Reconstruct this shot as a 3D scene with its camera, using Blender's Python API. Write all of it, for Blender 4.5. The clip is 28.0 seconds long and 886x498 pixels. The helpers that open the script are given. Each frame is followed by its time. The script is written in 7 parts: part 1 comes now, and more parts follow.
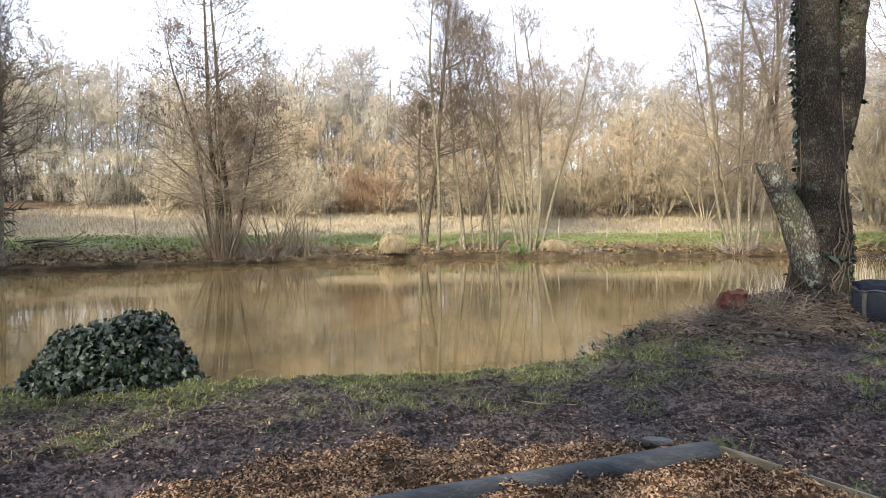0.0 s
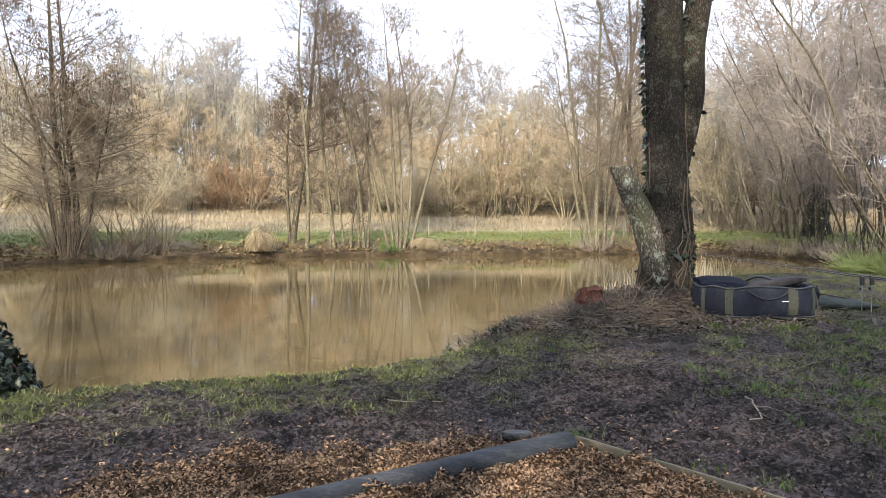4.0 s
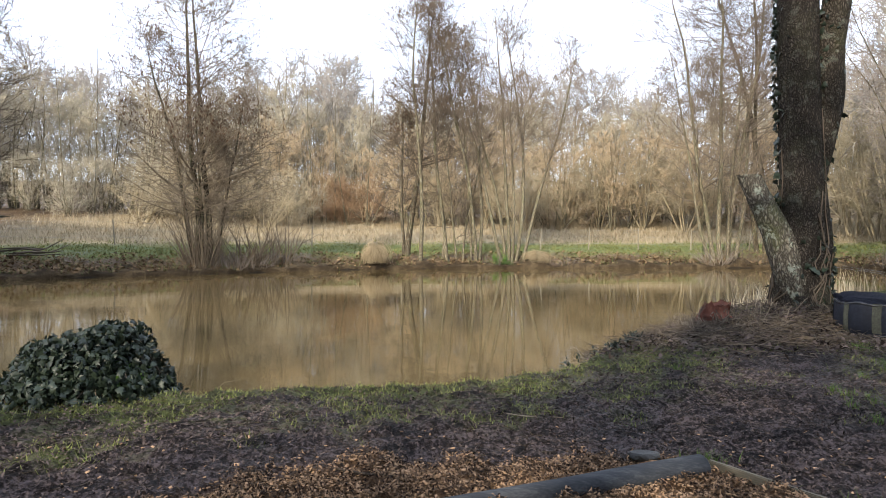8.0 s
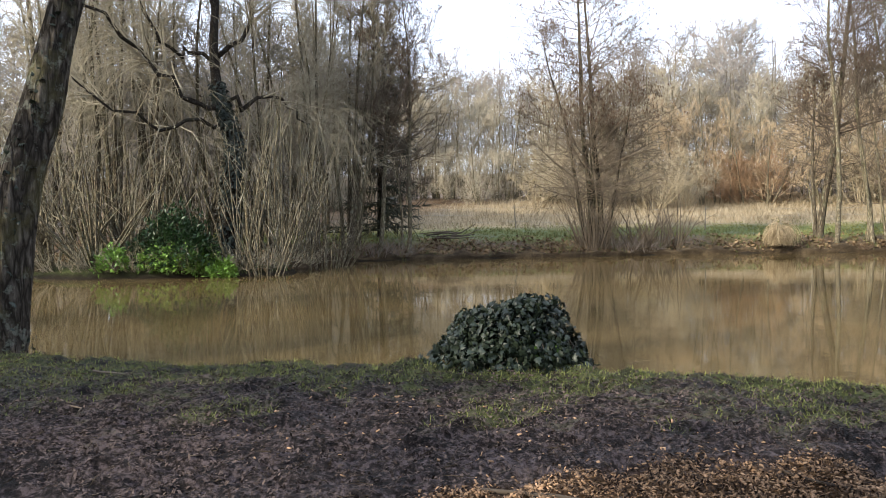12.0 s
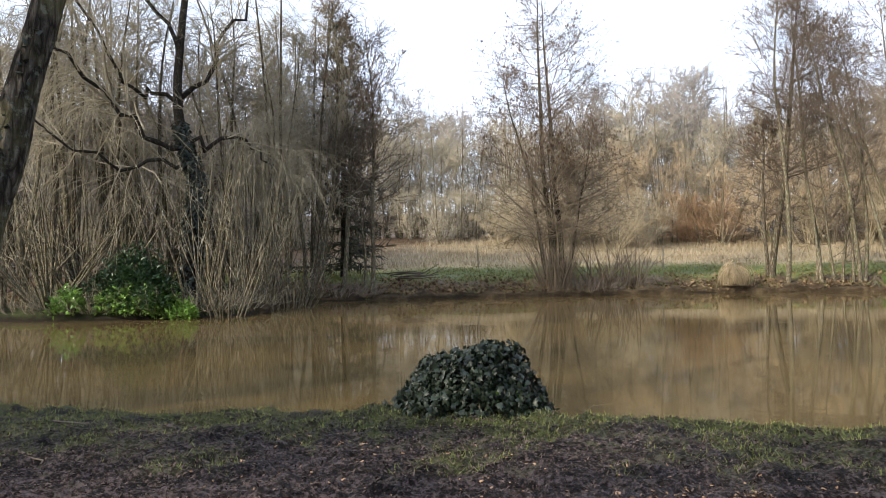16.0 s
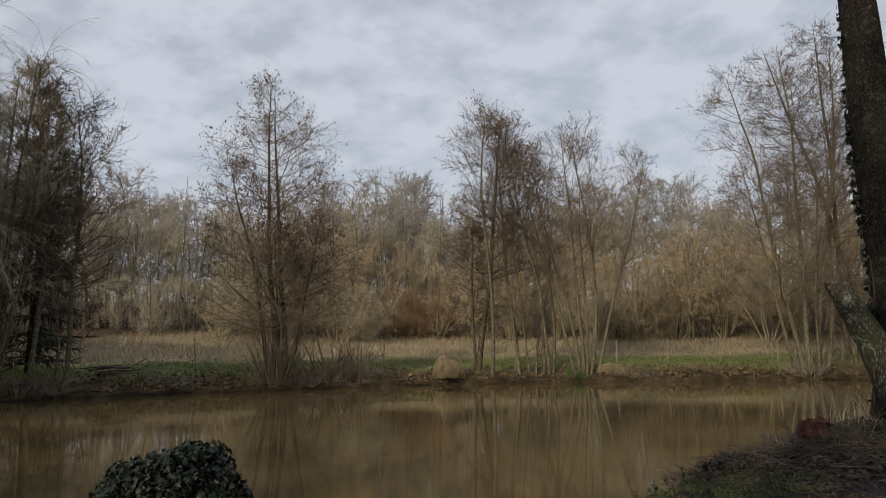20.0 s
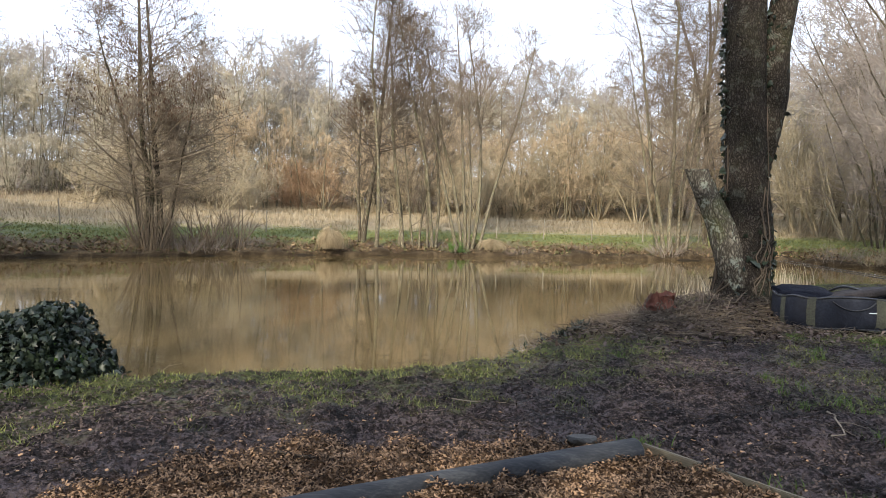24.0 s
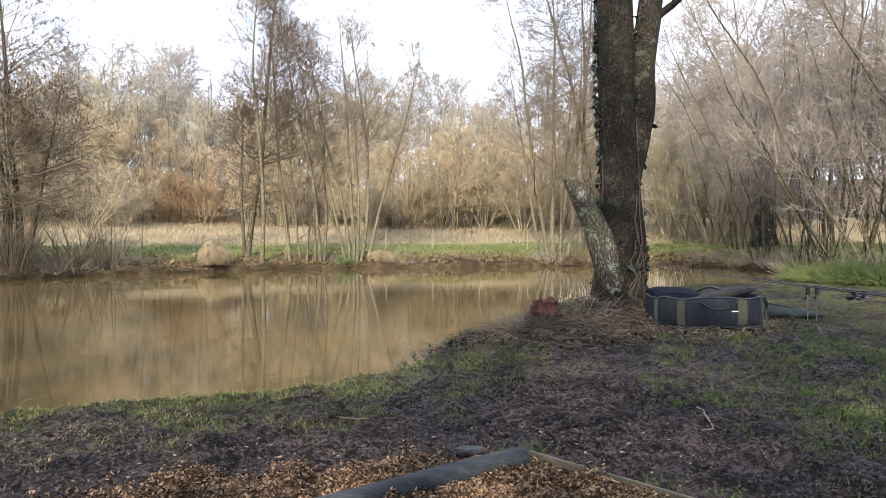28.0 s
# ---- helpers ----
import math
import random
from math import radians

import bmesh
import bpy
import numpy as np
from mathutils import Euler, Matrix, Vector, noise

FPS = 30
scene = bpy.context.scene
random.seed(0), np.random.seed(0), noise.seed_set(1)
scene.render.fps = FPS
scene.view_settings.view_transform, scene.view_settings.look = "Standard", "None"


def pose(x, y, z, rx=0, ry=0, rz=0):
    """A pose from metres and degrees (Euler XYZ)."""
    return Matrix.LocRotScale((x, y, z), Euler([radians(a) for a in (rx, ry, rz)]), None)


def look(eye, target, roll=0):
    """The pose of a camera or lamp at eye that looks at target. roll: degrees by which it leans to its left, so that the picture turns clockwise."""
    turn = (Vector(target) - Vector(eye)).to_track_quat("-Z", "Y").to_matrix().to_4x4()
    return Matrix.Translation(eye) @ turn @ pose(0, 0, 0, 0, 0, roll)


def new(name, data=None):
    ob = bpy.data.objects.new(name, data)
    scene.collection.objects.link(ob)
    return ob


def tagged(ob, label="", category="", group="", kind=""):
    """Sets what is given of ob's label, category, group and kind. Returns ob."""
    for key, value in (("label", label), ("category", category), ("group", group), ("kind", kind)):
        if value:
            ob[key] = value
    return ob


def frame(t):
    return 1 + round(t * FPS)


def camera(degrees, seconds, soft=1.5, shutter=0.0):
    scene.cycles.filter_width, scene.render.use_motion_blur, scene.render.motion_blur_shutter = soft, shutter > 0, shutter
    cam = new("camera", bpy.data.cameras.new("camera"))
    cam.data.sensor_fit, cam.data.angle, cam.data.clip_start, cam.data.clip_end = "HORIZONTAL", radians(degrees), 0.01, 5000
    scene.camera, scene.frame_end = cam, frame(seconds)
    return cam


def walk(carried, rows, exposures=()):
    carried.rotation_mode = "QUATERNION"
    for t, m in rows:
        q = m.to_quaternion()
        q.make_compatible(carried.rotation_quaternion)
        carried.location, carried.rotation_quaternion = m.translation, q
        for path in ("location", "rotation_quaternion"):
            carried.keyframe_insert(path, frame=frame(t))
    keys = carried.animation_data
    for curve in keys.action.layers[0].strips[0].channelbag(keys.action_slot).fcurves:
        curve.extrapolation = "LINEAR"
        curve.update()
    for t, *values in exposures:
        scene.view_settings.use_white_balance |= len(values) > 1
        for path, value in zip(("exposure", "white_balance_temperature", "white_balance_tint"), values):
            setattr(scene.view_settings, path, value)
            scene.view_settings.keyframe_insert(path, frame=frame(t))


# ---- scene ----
cam = camera(64.89, 28.0, soft=0.7)
PATH = [
    (0.0, pose(-0.018, -0.039, 1.096, 88.50, 0, -1.50) @ pose(0, 0, 0, 0, 0, -0.29)),
    (0.5, pose(-0.014, -0.042, 1.098, 88.73, 0, -2.49) @ pose(0, 0, 0, 0, 0, 0.10)),
    (1.0, pose(-0.016, -0.044, 1.097, 88.39, 0, -3.34) @ pose(0, 0, 0, 0, 0, -0.18)),
    (1.5, pose(-0.018, -0.042, 1.099, 87.86, 0, -4.25) @ pose(0, 0, 0, 0, 0, -0.20)),
    (2.0, pose(-0.016, -0.039, 1.097, 87.58, 0, -5.17) @ pose(0, 0, 0, 0, 0, -0.16)),
    (2.5, pose(-0.005, -0.021, 1.097, 87.76, 0, -7.76) @ pose(0, 0, 0, 0, 0, 0.21)),
    (3.0, pose(0.005, -0.015, 1.098, 88.24, 0, -10.33) @ pose(0, 0, 0, 0, 0, -0.05)),
    (3.5, pose(0.013, -0.018, 1.098, 88.24, 0, -11.62) @ pose(0, 0, 0, 0, 0, 0.10)),
    (4.0, pose(0.013, -0.017, 1.098, 88.31, 0, -12.09) @ pose(0, 0, 0, 0, 0, 0.08)),
    (4.5, pose(0.011, -0.013, 1.097, 88.47, 0, -11.65) @ pose(0, 0, 0, 0, 0, -0.03)),
    (5.0, pose(0.006, -0.008, 1.097, 88.69, 0, -10.77) @ pose(0, 0, 0, 0, 0, -0.17)),
    (5.5, pose(0.001, -0.003, 1.096, 88.88, 0, -9.96) @ pose(0, 0, 0, 0, 0, -0.27)),
    (6.0, pose(-0.003, 0.002, 1.098, 89.02, 0, -9.24) @ pose(0, 0, 0, 0, 0, -0.34)),
    (6.5, pose(-0.010, 0.006, 1.099, 89.18, 0, -7.99) @ pose(0, 0, 0, 0, 0, -0.58)),
    (7.0, pose(-0.020, 0.011, 1.094, 89.34, 0, -6.16) @ pose(0, 0, 0, 0, 0, -0.55)),
    (7.5, pose(-0.021, 0.018, 1.093, 89.28, 0, -4.64) @ pose(0, 0, 0, 0, 0, -0.74)),
    (8.0, pose(-0.035, 0.026, 1.090, 89.35, 0, -2.98) @ pose(0, 0, 0, 0, 0, 0.02)),
    (8.5, pose(-0.059, 0.043, 1.085, 89.34, 0, 2.15) @ pose(0, 0, 0, 0, 0, -0.11)),
    (9.0, pose(-0.093, 0.059, 1.073, 89.23, 0, 8.87) @ pose(0, 0, 0, 0, 0, -0.04)),
    (9.5, pose(-0.120, 0.085, 1.066, 88.59, 0, 12.67) @ pose(0, 0, 0, 0, 0, 0.40)),
    (10.0, pose(-0.155, 0.112, 1.062, 88.41, 0, 17.52) @ pose(0, 0, 0, 0, 0, 0.04)),
    (10.5, pose(-0.189, 0.139, 1.051, 88.59, 0, 21.93) @ pose(0, 0, 0, 0, 0, 0.16)),
    (11.0, pose(-0.215, 0.162, 1.044, 88.27, 0, 24.88) @ pose(0, 0, 0, 0, 0, 0.05)),
    (11.5, pose(-0.235, 0.179, 1.037, 88.19, 0, 27.21) @ pose(0, 0, 0, 0, 0, -0.49)),
    (12.0, pose(-0.245, 0.188, 1.032, 88.22, 0, 28.03) @ pose(0, 0, 0, 0, 0, -0.82)),
    (12.5, pose(-0.255, 0.193, 1.034, 88.29, 0, 28.71) @ pose(0, 0, 0, 0, 0, -0.90)),
    (13.0, pose(-0.275, 0.191, 1.042, 88.45, 0, 30.07) @ pose(0, 0, 0, 0, 0, -0.95)),
    (13.5, pose(-0.308, 0.173, 1.056, 88.68, 0, 35.60) @ pose(0, 0, 0, 0, 0, -2.38)),
    (14.0, pose(-0.306, 0.149, 1.066, 88.82, 0, 39.23) @ pose(0, 0, 0, 0, 0, -2.93)),
    (14.5, pose(-0.283, 0.123, 1.073, 89.03, 0, 41.58) @ pose(0, 0, 0, 0, 0, -3.00)),
    (15.0, pose(-0.251, 0.096, 1.081, 89.39, 0, 41.10) @ pose(0, 0, 0, 0, 0, -2.58)),
    (15.5, pose(-0.215, 0.071, 1.091, 90.00, 0, 36.24) @ pose(0, 0, 0, 0, 0, -1.69)),
    (16.0, pose(-0.180, 0.052, 1.106, 91.33, 0, 24.96) @ pose(0, 0, 0, 0, 0, -0.80)),
    (16.5, pose(-0.145, 0.041, 1.126, 96.02, 0, 16.51) @ pose(0, 0, 0, 0, 0, -0.20)),
    (17.0, pose(-0.120, 0.027, 1.138, 98.42, 0, 12.89) @ pose(0, 0, 0, 0, 0, -0.04)),
    (17.5, pose(-0.104, 0.011, 1.141, 99.70, 0, 10.46) @ pose(0, 0, 0, 0, 0, 0.08)),
    (18.0, pose(-0.086, -0.003, 1.137, 99.88, 0, 7.96) @ pose(0, 0, 0, 0, 0, -0.57)),
    (18.5, pose(-0.072, -0.013, 1.129, 99.43, 0, 5.48) @ pose(0, 0, 0, 0, 0, -0.25)),
    (19.0, pose(-0.066, -0.008, 1.124, 98.91, 0, 4.04) @ pose(0, 0, 0, 0, 0, -0.78)),
    (19.5, pose(-0.069, 0.001, 1.122, 98.73, 0, 3.04) @ pose(0, 0, 0, 0, 0, -0.78)),
    (20.0, pose(-0.070, 0.002, 1.119, 98.64, 0, 2.71) @ pose(0, 0, 0, 0, 0, -0.71)),
    (20.5, pose(-0.067, -0.009, 1.112, 96.40, 0, 2.40) @ pose(0, 0, 0, 0, 0, -0.17)),
    (21.0, pose(-0.060, -0.012, 1.108, 90.97, 0, 1.91) @ pose(0, 0, 0, 0, 0, 0.48)),
    (21.5, pose(-0.050, -0.004, 1.107, 87.75, 0, 0.97) @ pose(0, 0, 0, 0, 0, 0.21)),
    (22.0, pose(-0.038, -0.001, 1.102, 86.39, 0, 0.38) @ pose(0, 0, 0, 0, 0, 0.04)),
    (22.5, pose(-0.026, -0.002, 1.094, 86.85, 0, -0.18) @ pose(0, 0, 0, 0, 0, -0.02)),
    (23.0, pose(-0.013, -0.003, 1.088, 87.95, 0, -1.21) @ pose(0, 0, 0, 0, 0, 0.12)),
    (23.5, pose(0.001, -0.004, 1.083, 88.51, 0, -3.27) @ pose(0, 0, 0, 0, 0, 0.55)),
    (24.0, pose(0.016, -0.004, 1.084, 88.36, 0, -6.52) @ pose(0, 0, 0, 0, 0, 1.22)),
    (24.5, pose(0.028, -0.006, 1.087, 88.43, 0, -9.18) @ pose(0, 0, 0, 0, 0, 1.92)),
    (25.0, pose(0.035, -0.003, 1.090, 88.63, 0, -12.14) @ pose(0, 0, 0, 0, 0, 1.88)),
    (25.5, pose(0.041, 0.006, 1.097, 88.61, 0, -14.49) @ pose(0, 0, 0, 0, 0, 1.73)),
    (26.0, pose(0.048, 0.018, 1.103, 88.77, 0, -15.46) @ pose(0, 0, 0, 0, 0, 0.13)),
    (26.5, pose(0.054, 0.026, 1.100, 89.17, 0, -15.89) @ pose(0, 0, 0, 0, 0, -0.02)),
    (27.0, pose(0.058, 0.032, 1.097, 89.13, 0, -15.81) @ pose(0, 0, 0, 0, 0, -0.08)),
    (27.5, pose(0.062, 0.032, 1.096, 89.22, 0, -15.66) @ pose(0, 0, 0, 0, 0, -0.31)),
    (28.0, pose(0.060, 0.033, 1.100, 89.33, 0, -15.53) @ pose(0, 0, 0, 0, 0, -0.16)),
]
walk(cam, PATH, exposures=[(0, 1.09, 6450, 10), (1.5, 1.13, 6450, 10), (3.5, 1.11, 6450, 10), (5.5, 0.65, 6450, 10), (7, 0.60, 6450, 10),
                            (8.2, 0.74, 6450, 10), (9, 0.42, 6450, 10), (10, 0.59, 6450, 10), (11.5, 0.72, 6450, 10), (13.5, 0.71, 6450, 10),
                            (15.5, 0.78, 6450, 10), (16, 0.52, 6450, 10), (16.5, -0.25, 6800, 10), (17, -0.80, 6700, 10), (18, -0.90, 6700, 10),
                            (19, -0.86, 7100, 10), (20.4, -0.86, 7100, 10), (21, -0.23, 7500, 10), (21.5, 0.88, 6450, 10), (23.5, 0.80, 6450, 10),
                            (24, 0.66, 6450, 10), (24.6, 0.69, 6450, 10), (25.4, 0.64, 6450, 10), (26.2, 0.87, 6450, 10), (28, 0.90, 6450, 10)])

# ---- world, sun, exposure ----
SUN_ELEV, SUN_FROM = 27.0, 152.0     # degrees; SUN_FROM is measured anticlockwise from +y
world = bpy.data.worlds.new("sky")
scene.world = world
world.use_nodes = True
wn = world.node_tree.nodes
wl = world.node_tree.links
wn.clear()
w_out = wn.new("ShaderNodeOutputWorld")
w_bg = wn.new("ShaderNodeBackground")
w_sky = wn.new("ShaderNodeTexSky")
w_sky.sky_type = "NISHITA"
w_sky.sun_disc = False
w_sky.sun_elevation = radians(SUN_ELEV)
w_sky.sun_rotation = radians(-SUN_FROM)
w_tc = wn.new("ShaderNodeTexCoord")
w_sep = wn.new("ShaderNodeSeparateXYZ")
w_div = wn.new("ShaderNodeVectorMath"); w_div.operation = "DIVIDE"
w_add = wn.new("ShaderNodeMath"); w_add.operation = "ADD"; w_add.inputs[1].default_value = 0.22
w_com = wn.new("ShaderNodeCombineXYZ")
w_noise = wn.new("ShaderNodeTexNoise")
w_noise.inputs["Scale"].default_value = 6.0
w_noise.inputs["Detail"].default_value = 7.0
w_noise.inputs["Roughness"].default_value = 0.55
w_noise.inputs["Distortion"].default_value = 0.1
w_ramp = wn.new("ShaderNodeValToRGB")
w_ramp.color_ramp.elements[0].position, w_ramp.color_ramp.elements[1].position = 0.38, 0.58
w_ramp.color_ramp.elements[0].color = (0.72, 0.72, 0.72, 1)      # a thin veil even between the clouds
w_mix = wn.new("ShaderNodeMix"); w_mix.data_type = "RGBA"
w_mul = wn.new("ShaderNodeMath"); w_mul.operation = "MULTIPLY"; w_mul.inputs[1].default_value = 0.92
w_mix.inputs["B"].default_value = (9.3, 10.5, 12.8, 1)      # lit thin cloud
wl.new(w_tc.outputs["Generated"], w_sep.inputs[0])
wl.new(w_sep.outputs["Z"], w_add.inputs[0])
for axis in "XYZ":
    wl.new(w_add.outputs[0], w_com.inputs[axis])
wl.new(w_tc.outputs["Generated"], w_div.inputs[0])
wl.new(w_com.outputs[0], w_div.inputs[1])
wl.new(w_div.outputs[0], w_noise.inputs["Vector"])
wl.new(w_noise.outputs["Fac"], w_ramp.inputs[0])
wl.new(w_ramp.outputs[0], w_mul.inputs[0])
wl.new(w_mul.outputs[0], w_mix.inputs["Factor"])
wl.new(w_sky.outputs[0], w_mix.inputs["A"])
wl.new(w_mix.outputs["Result"], w_bg.inputs["Color"])
w_bg.inputs["Strength"].default_value = 0.116
wl.new(w_bg.outputs[0], w_out.inputs[0])

sun_way = Vector((-math.sin(radians(SUN_FROM)) * math.cos(radians(SUN_ELEV)),
                  math.cos(radians(SUN_FROM)) * math.cos(radians(SUN_ELEV)), math.sin(radians(SUN_ELEV))))
sun = new("sun", bpy.data.lights.new("sun", "SUN"))
sun.data.energy = 5.0
sun.data.angle = radians(0.6)
sun.data.color = (1.0, 0.915, 0.75)
sun.matrix_basis = look(sun_way * 100, (0, 0, 0))

# ---- materials ----
def make_mat(name, rough=0.8, spec=0.3):
    m = bpy.data.materials.new(name)
    m.use_nodes = True
    nt = m.node_tree
    b = nt.nodes["Principled BSDF"]
    b.inputs["Roughness"].default_value = rough
    b.inputs["Specular IOR Level"].default_value = spec
    return m, nt, b


def node(nt, kind, **settings):
    n = nt.nodes.new(kind)
    for key, value in settings.items():
        n.inputs[key.replace("_", " ")].default_value = value
    return n


def noise_node(nt, vec, scale, detail=4.0, rough=0.55):
    n = node(nt, "ShaderNodeTexNoise", Scale=scale, Detail=detail, Roughness=rough)
    if vec is not None:
        nt.links.new(vec, n.inputs["Vector"])
    return n.outputs["Fac"]


def ramp(nt, fac, stops):
    r = nt.nodes.new("ShaderNodeValToRGB")
    e = r.color_ramp.elements
    while len(e) < len(stops):
        e.new(0.5)
    for k, (p, c) in enumerate(stops):
        e[k].position = p
        e[k].color = (*c, 1) if not isinstance(c, float) else (c, c, c, 1)
    nt.links.new(fac, r.inputs[0])
    return r.outputs[0]


def mix(nt, fac, a, b, blend="MIX"):
    m = nt.nodes.new("ShaderNodeMix")
    m.data_type = "RGBA"
    m.blend_type = blend
    for key, v in (("Factor", fac), ("A", a), ("B", b)):
        if isinstance(v, (int, float)):
            m.inputs[key].default_value = v
        elif isinstance(v, tuple):
            m.inputs[key].default_value = (*v, 1)
        else:
            nt.links.new(v, m.inputs[key])
    return m.outputs["Result"]


def math_node(nt, op, a, b=0.0):
    m = nt.nodes.new("ShaderNodeMath")
    m.operation = op
    for k, v in enumerate((a, b)):
        if isinstance(v, (int, float)):
            m.inputs[k].default_value = v
        else:
            nt.links.new(v, m.inputs[k])
    return m.outputs[0]


def bump(nt, b, height, strength, distance):
    n = nt.nodes.new("ShaderNodeBump")
    n.inputs["Strength"].default_value = strength
    n.inputs["Distance"].default_value = distance
    nt.links.new(height, n.inputs["Height"])
    nt.links.new(n.outputs[0], b.inputs["Normal"])


def coords(nt, scale=(1, 1, 1), kind="Object"):
    tc = nt.nodes.new("ShaderNodeTexCoord")
    mp = nt.nodes.new("ShaderNodeMapping")
    mp.inputs["Scale"].default_value = scale
    nt.links.new(tc.outputs[kind], mp.inputs[0])
    return mp.outputs[0]


def place(nt):
    return nt.nodes.new("ShaderNodeNewGeometry").outputs["Position"]


def surface(name, dark, mid, light, scale=6.0, rough=0.85, relief=0.3, depth=0.01, stretch=(1, 1, 1), spec=0.25,
            vary=0.0, metal=0.0, fine=8.0):
    """A mottled surface at two scales, with relief; vary: how far objects differ from each other."""
    m, nt, b = make_mat(name, rough, spec)
    v = coords(nt, stretch)
    big = noise_node(nt, v, scale, 3.0)
    small = noise_node(nt, v, scale * fine, 5.0, 0.65)
    both = mix(nt, 0.45, big, small)
    col = ramp(nt, both, [(0.3, dark), (0.5, mid), (0.7, light)])
    if vary:
        rnd = nt.nodes.new("ShaderNodeObjectInfo").outputs["Random"]
        isl = nt.nodes.new("ShaderNodeNewGeometry").outputs["Random Per Island"]
        k = math_node(nt, "ADD", math_node(nt, "MULTIPLY", rnd, vary), math_node(nt, "MULTIPLY", isl, vary))
        k = math_node(nt, "ADD", k, 1.0 - vary)
        hsv = nt.nodes.new("ShaderNodeHueSaturation")
        nt.links.new(k, hsv.inputs["Value"])
        nt.links.new(col, hsv.inputs["Color"])
        col = hsv.outputs[0]
    nt.links.new(col, b.inputs["Base Color"])
    r = ramp(nt, small, [(0.3, max(rough - 0.12, 0.02)), (0.7, min(rough + 0.1, 1.0))])
    nt.links.new(r, b.inputs["Roughness"])
    b.inputs["Metallic"].default_value = metal
    if relief:
        bump(nt, b, both, relief, depth)
    return m


def foliage(name, dark, light, rough=0.45, vary=0.35, spec=0.4, back=0.25, patch=0.5):
    """Leaves and blades: colour by piece and by patch, some light coming through."""
    m, nt, b = make_mat(name, rough, spec)
    isl = nt.nodes.new("ShaderNodeNewGeometry").outputs["Random Per Island"]
    rnd = nt.nodes.new("ShaderNodeObjectInfo").outputs["Random"]
    big = noise_node(nt, place(nt), patch, 2.0)
    f = math_node(nt, "ADD", math_node(nt, "MULTIPLY", isl, 0.5), math_node(nt, "MULTIPLY", big, 0.5))
    f = math_node(nt, "ADD", f, math_node(nt, "MULTIPLY", math_node(nt, "SUBTRACT", rnd, 0.5), 0.3))
    col = ramp(nt, f, [(0.2, dark), (0.8, light)])
    nt.links.new(col, b.inputs["Base Color"])
    if back:
        tr = nt.nodes.new("ShaderNodeBsdfTranslucent")
        nt.links.new(col, tr.inputs[0])
        ms = nt.nodes.new("ShaderNodeMixShader")
        ms.inputs[0].default_value = back
        out = nt.nodes["Material Output"]
        nt.links.new(b.outputs[0], ms.inputs[1])
        nt.links.new(tr.outputs[0], ms.inputs[2])
        nt.links.new(ms.outputs[0], out.inputs[0])
    return m


def bark(name, dark, mid, light, moss=(0.09, 0.10, 0.04), moss_amount=0.3, furrow=14.0, depth=0.02, lichen=0.0, stretch=0.22):
    """Bark: upright furrows, green algae and pale lichen in patches."""
    m, nt, b = make_mat(name, 0.95, 0.06)
    v = coords(nt, (1, 1, stretch))
    vo = node(nt, "ShaderNodeTexVoronoi", Scale=furrow)
    vo.feature = "DISTANCE_TO_EDGE"
    warp = node(nt, "ShaderNodeTexNoise", Scale=9.0, Detail=3.0)
    nt.links.new(v, warp.inputs["Vector"])
    add = nt.nodes.new("ShaderNodeMix"); add.data_type = "VECTOR"
    add.inputs["Factor"].default_value = 0.12
    nt.links.new(v, add.inputs["A"]); nt.links.new(warp.outputs["Color"], add.inputs["B"])
    nt.links.new(add.outputs["Result"], vo.inputs["Vector"])
    crack = ramp(nt, vo.outputs["Distance"], [(0.0, 0.0), (0.35, 1.0)])
    grain = noise_node(nt, v, 30.0, 6.0, 0.7)
    col = ramp(nt, grain, [(0.3, dark), (0.5, mid), (0.72, light)])
    col = mix(nt, crack, tuple(c * 0.55 for c in dark), col)
    w = coords(nt)
    patch = ramp(nt, noise_node(nt, w, 1.7, 5.0, 0.65), [(0.5, 0.0), (0.66, 1.0)])
    col = mix(nt, math_node(nt, "MULTIPLY", patch, moss_amount), col, moss)
    if lichen:
        spot = ramp(nt, noise_node(nt, w, 7.0, 6.0, 0.7), [(0.56, 0.0), (0.62, 1.0)])
        col = mix(nt, math_node(nt, "MULTIPLY", spot, lichen), col, (0.33, 0.36, 0.30))
    nt.links.new(col, b.inputs["Base Color"])
    h = mix(nt, 0.35, crack, grain)
    bump(nt, b, h, 0.9, depth)
    return m


def twig_mat(name, dark, mid, light, patch=0.12):
    """Twigs and thin boughs: tint drifts from bough to bough and through the wood."""
    m, nt, b = make_mat(name, 0.9, 0.08)
    p = place(nt)
    isl = nt.nodes.new("ShaderNodeNewGeometry").outputs["Random Per Island"]
    rnd = nt.nodes.new("ShaderNodeObjectInfo").outputs["Random"]
    big = noise_node(nt, p, patch, 3.0)
    f = math_node(nt, "ADD", math_node(nt, "MULTIPLY", isl, 0.35), math_node(nt, "MULTIPLY", big, 0.8))
    f = math_node(nt, "ADD", f, math_node(nt, "MULTIPLY", math_node(nt, "SUBTRACT", rnd, 0.6), 0.3))
    col = ramp(nt, f, [(0.25, dark), (0.5, mid), (0.78, light)])
    grain = noise_node(nt, p, 40.0, 3.0)
    col = mix(nt, 0.25, col, mix(nt, grain, dark, light))
    nt.links.new(col, b.inputs["Base Color"])
    return m


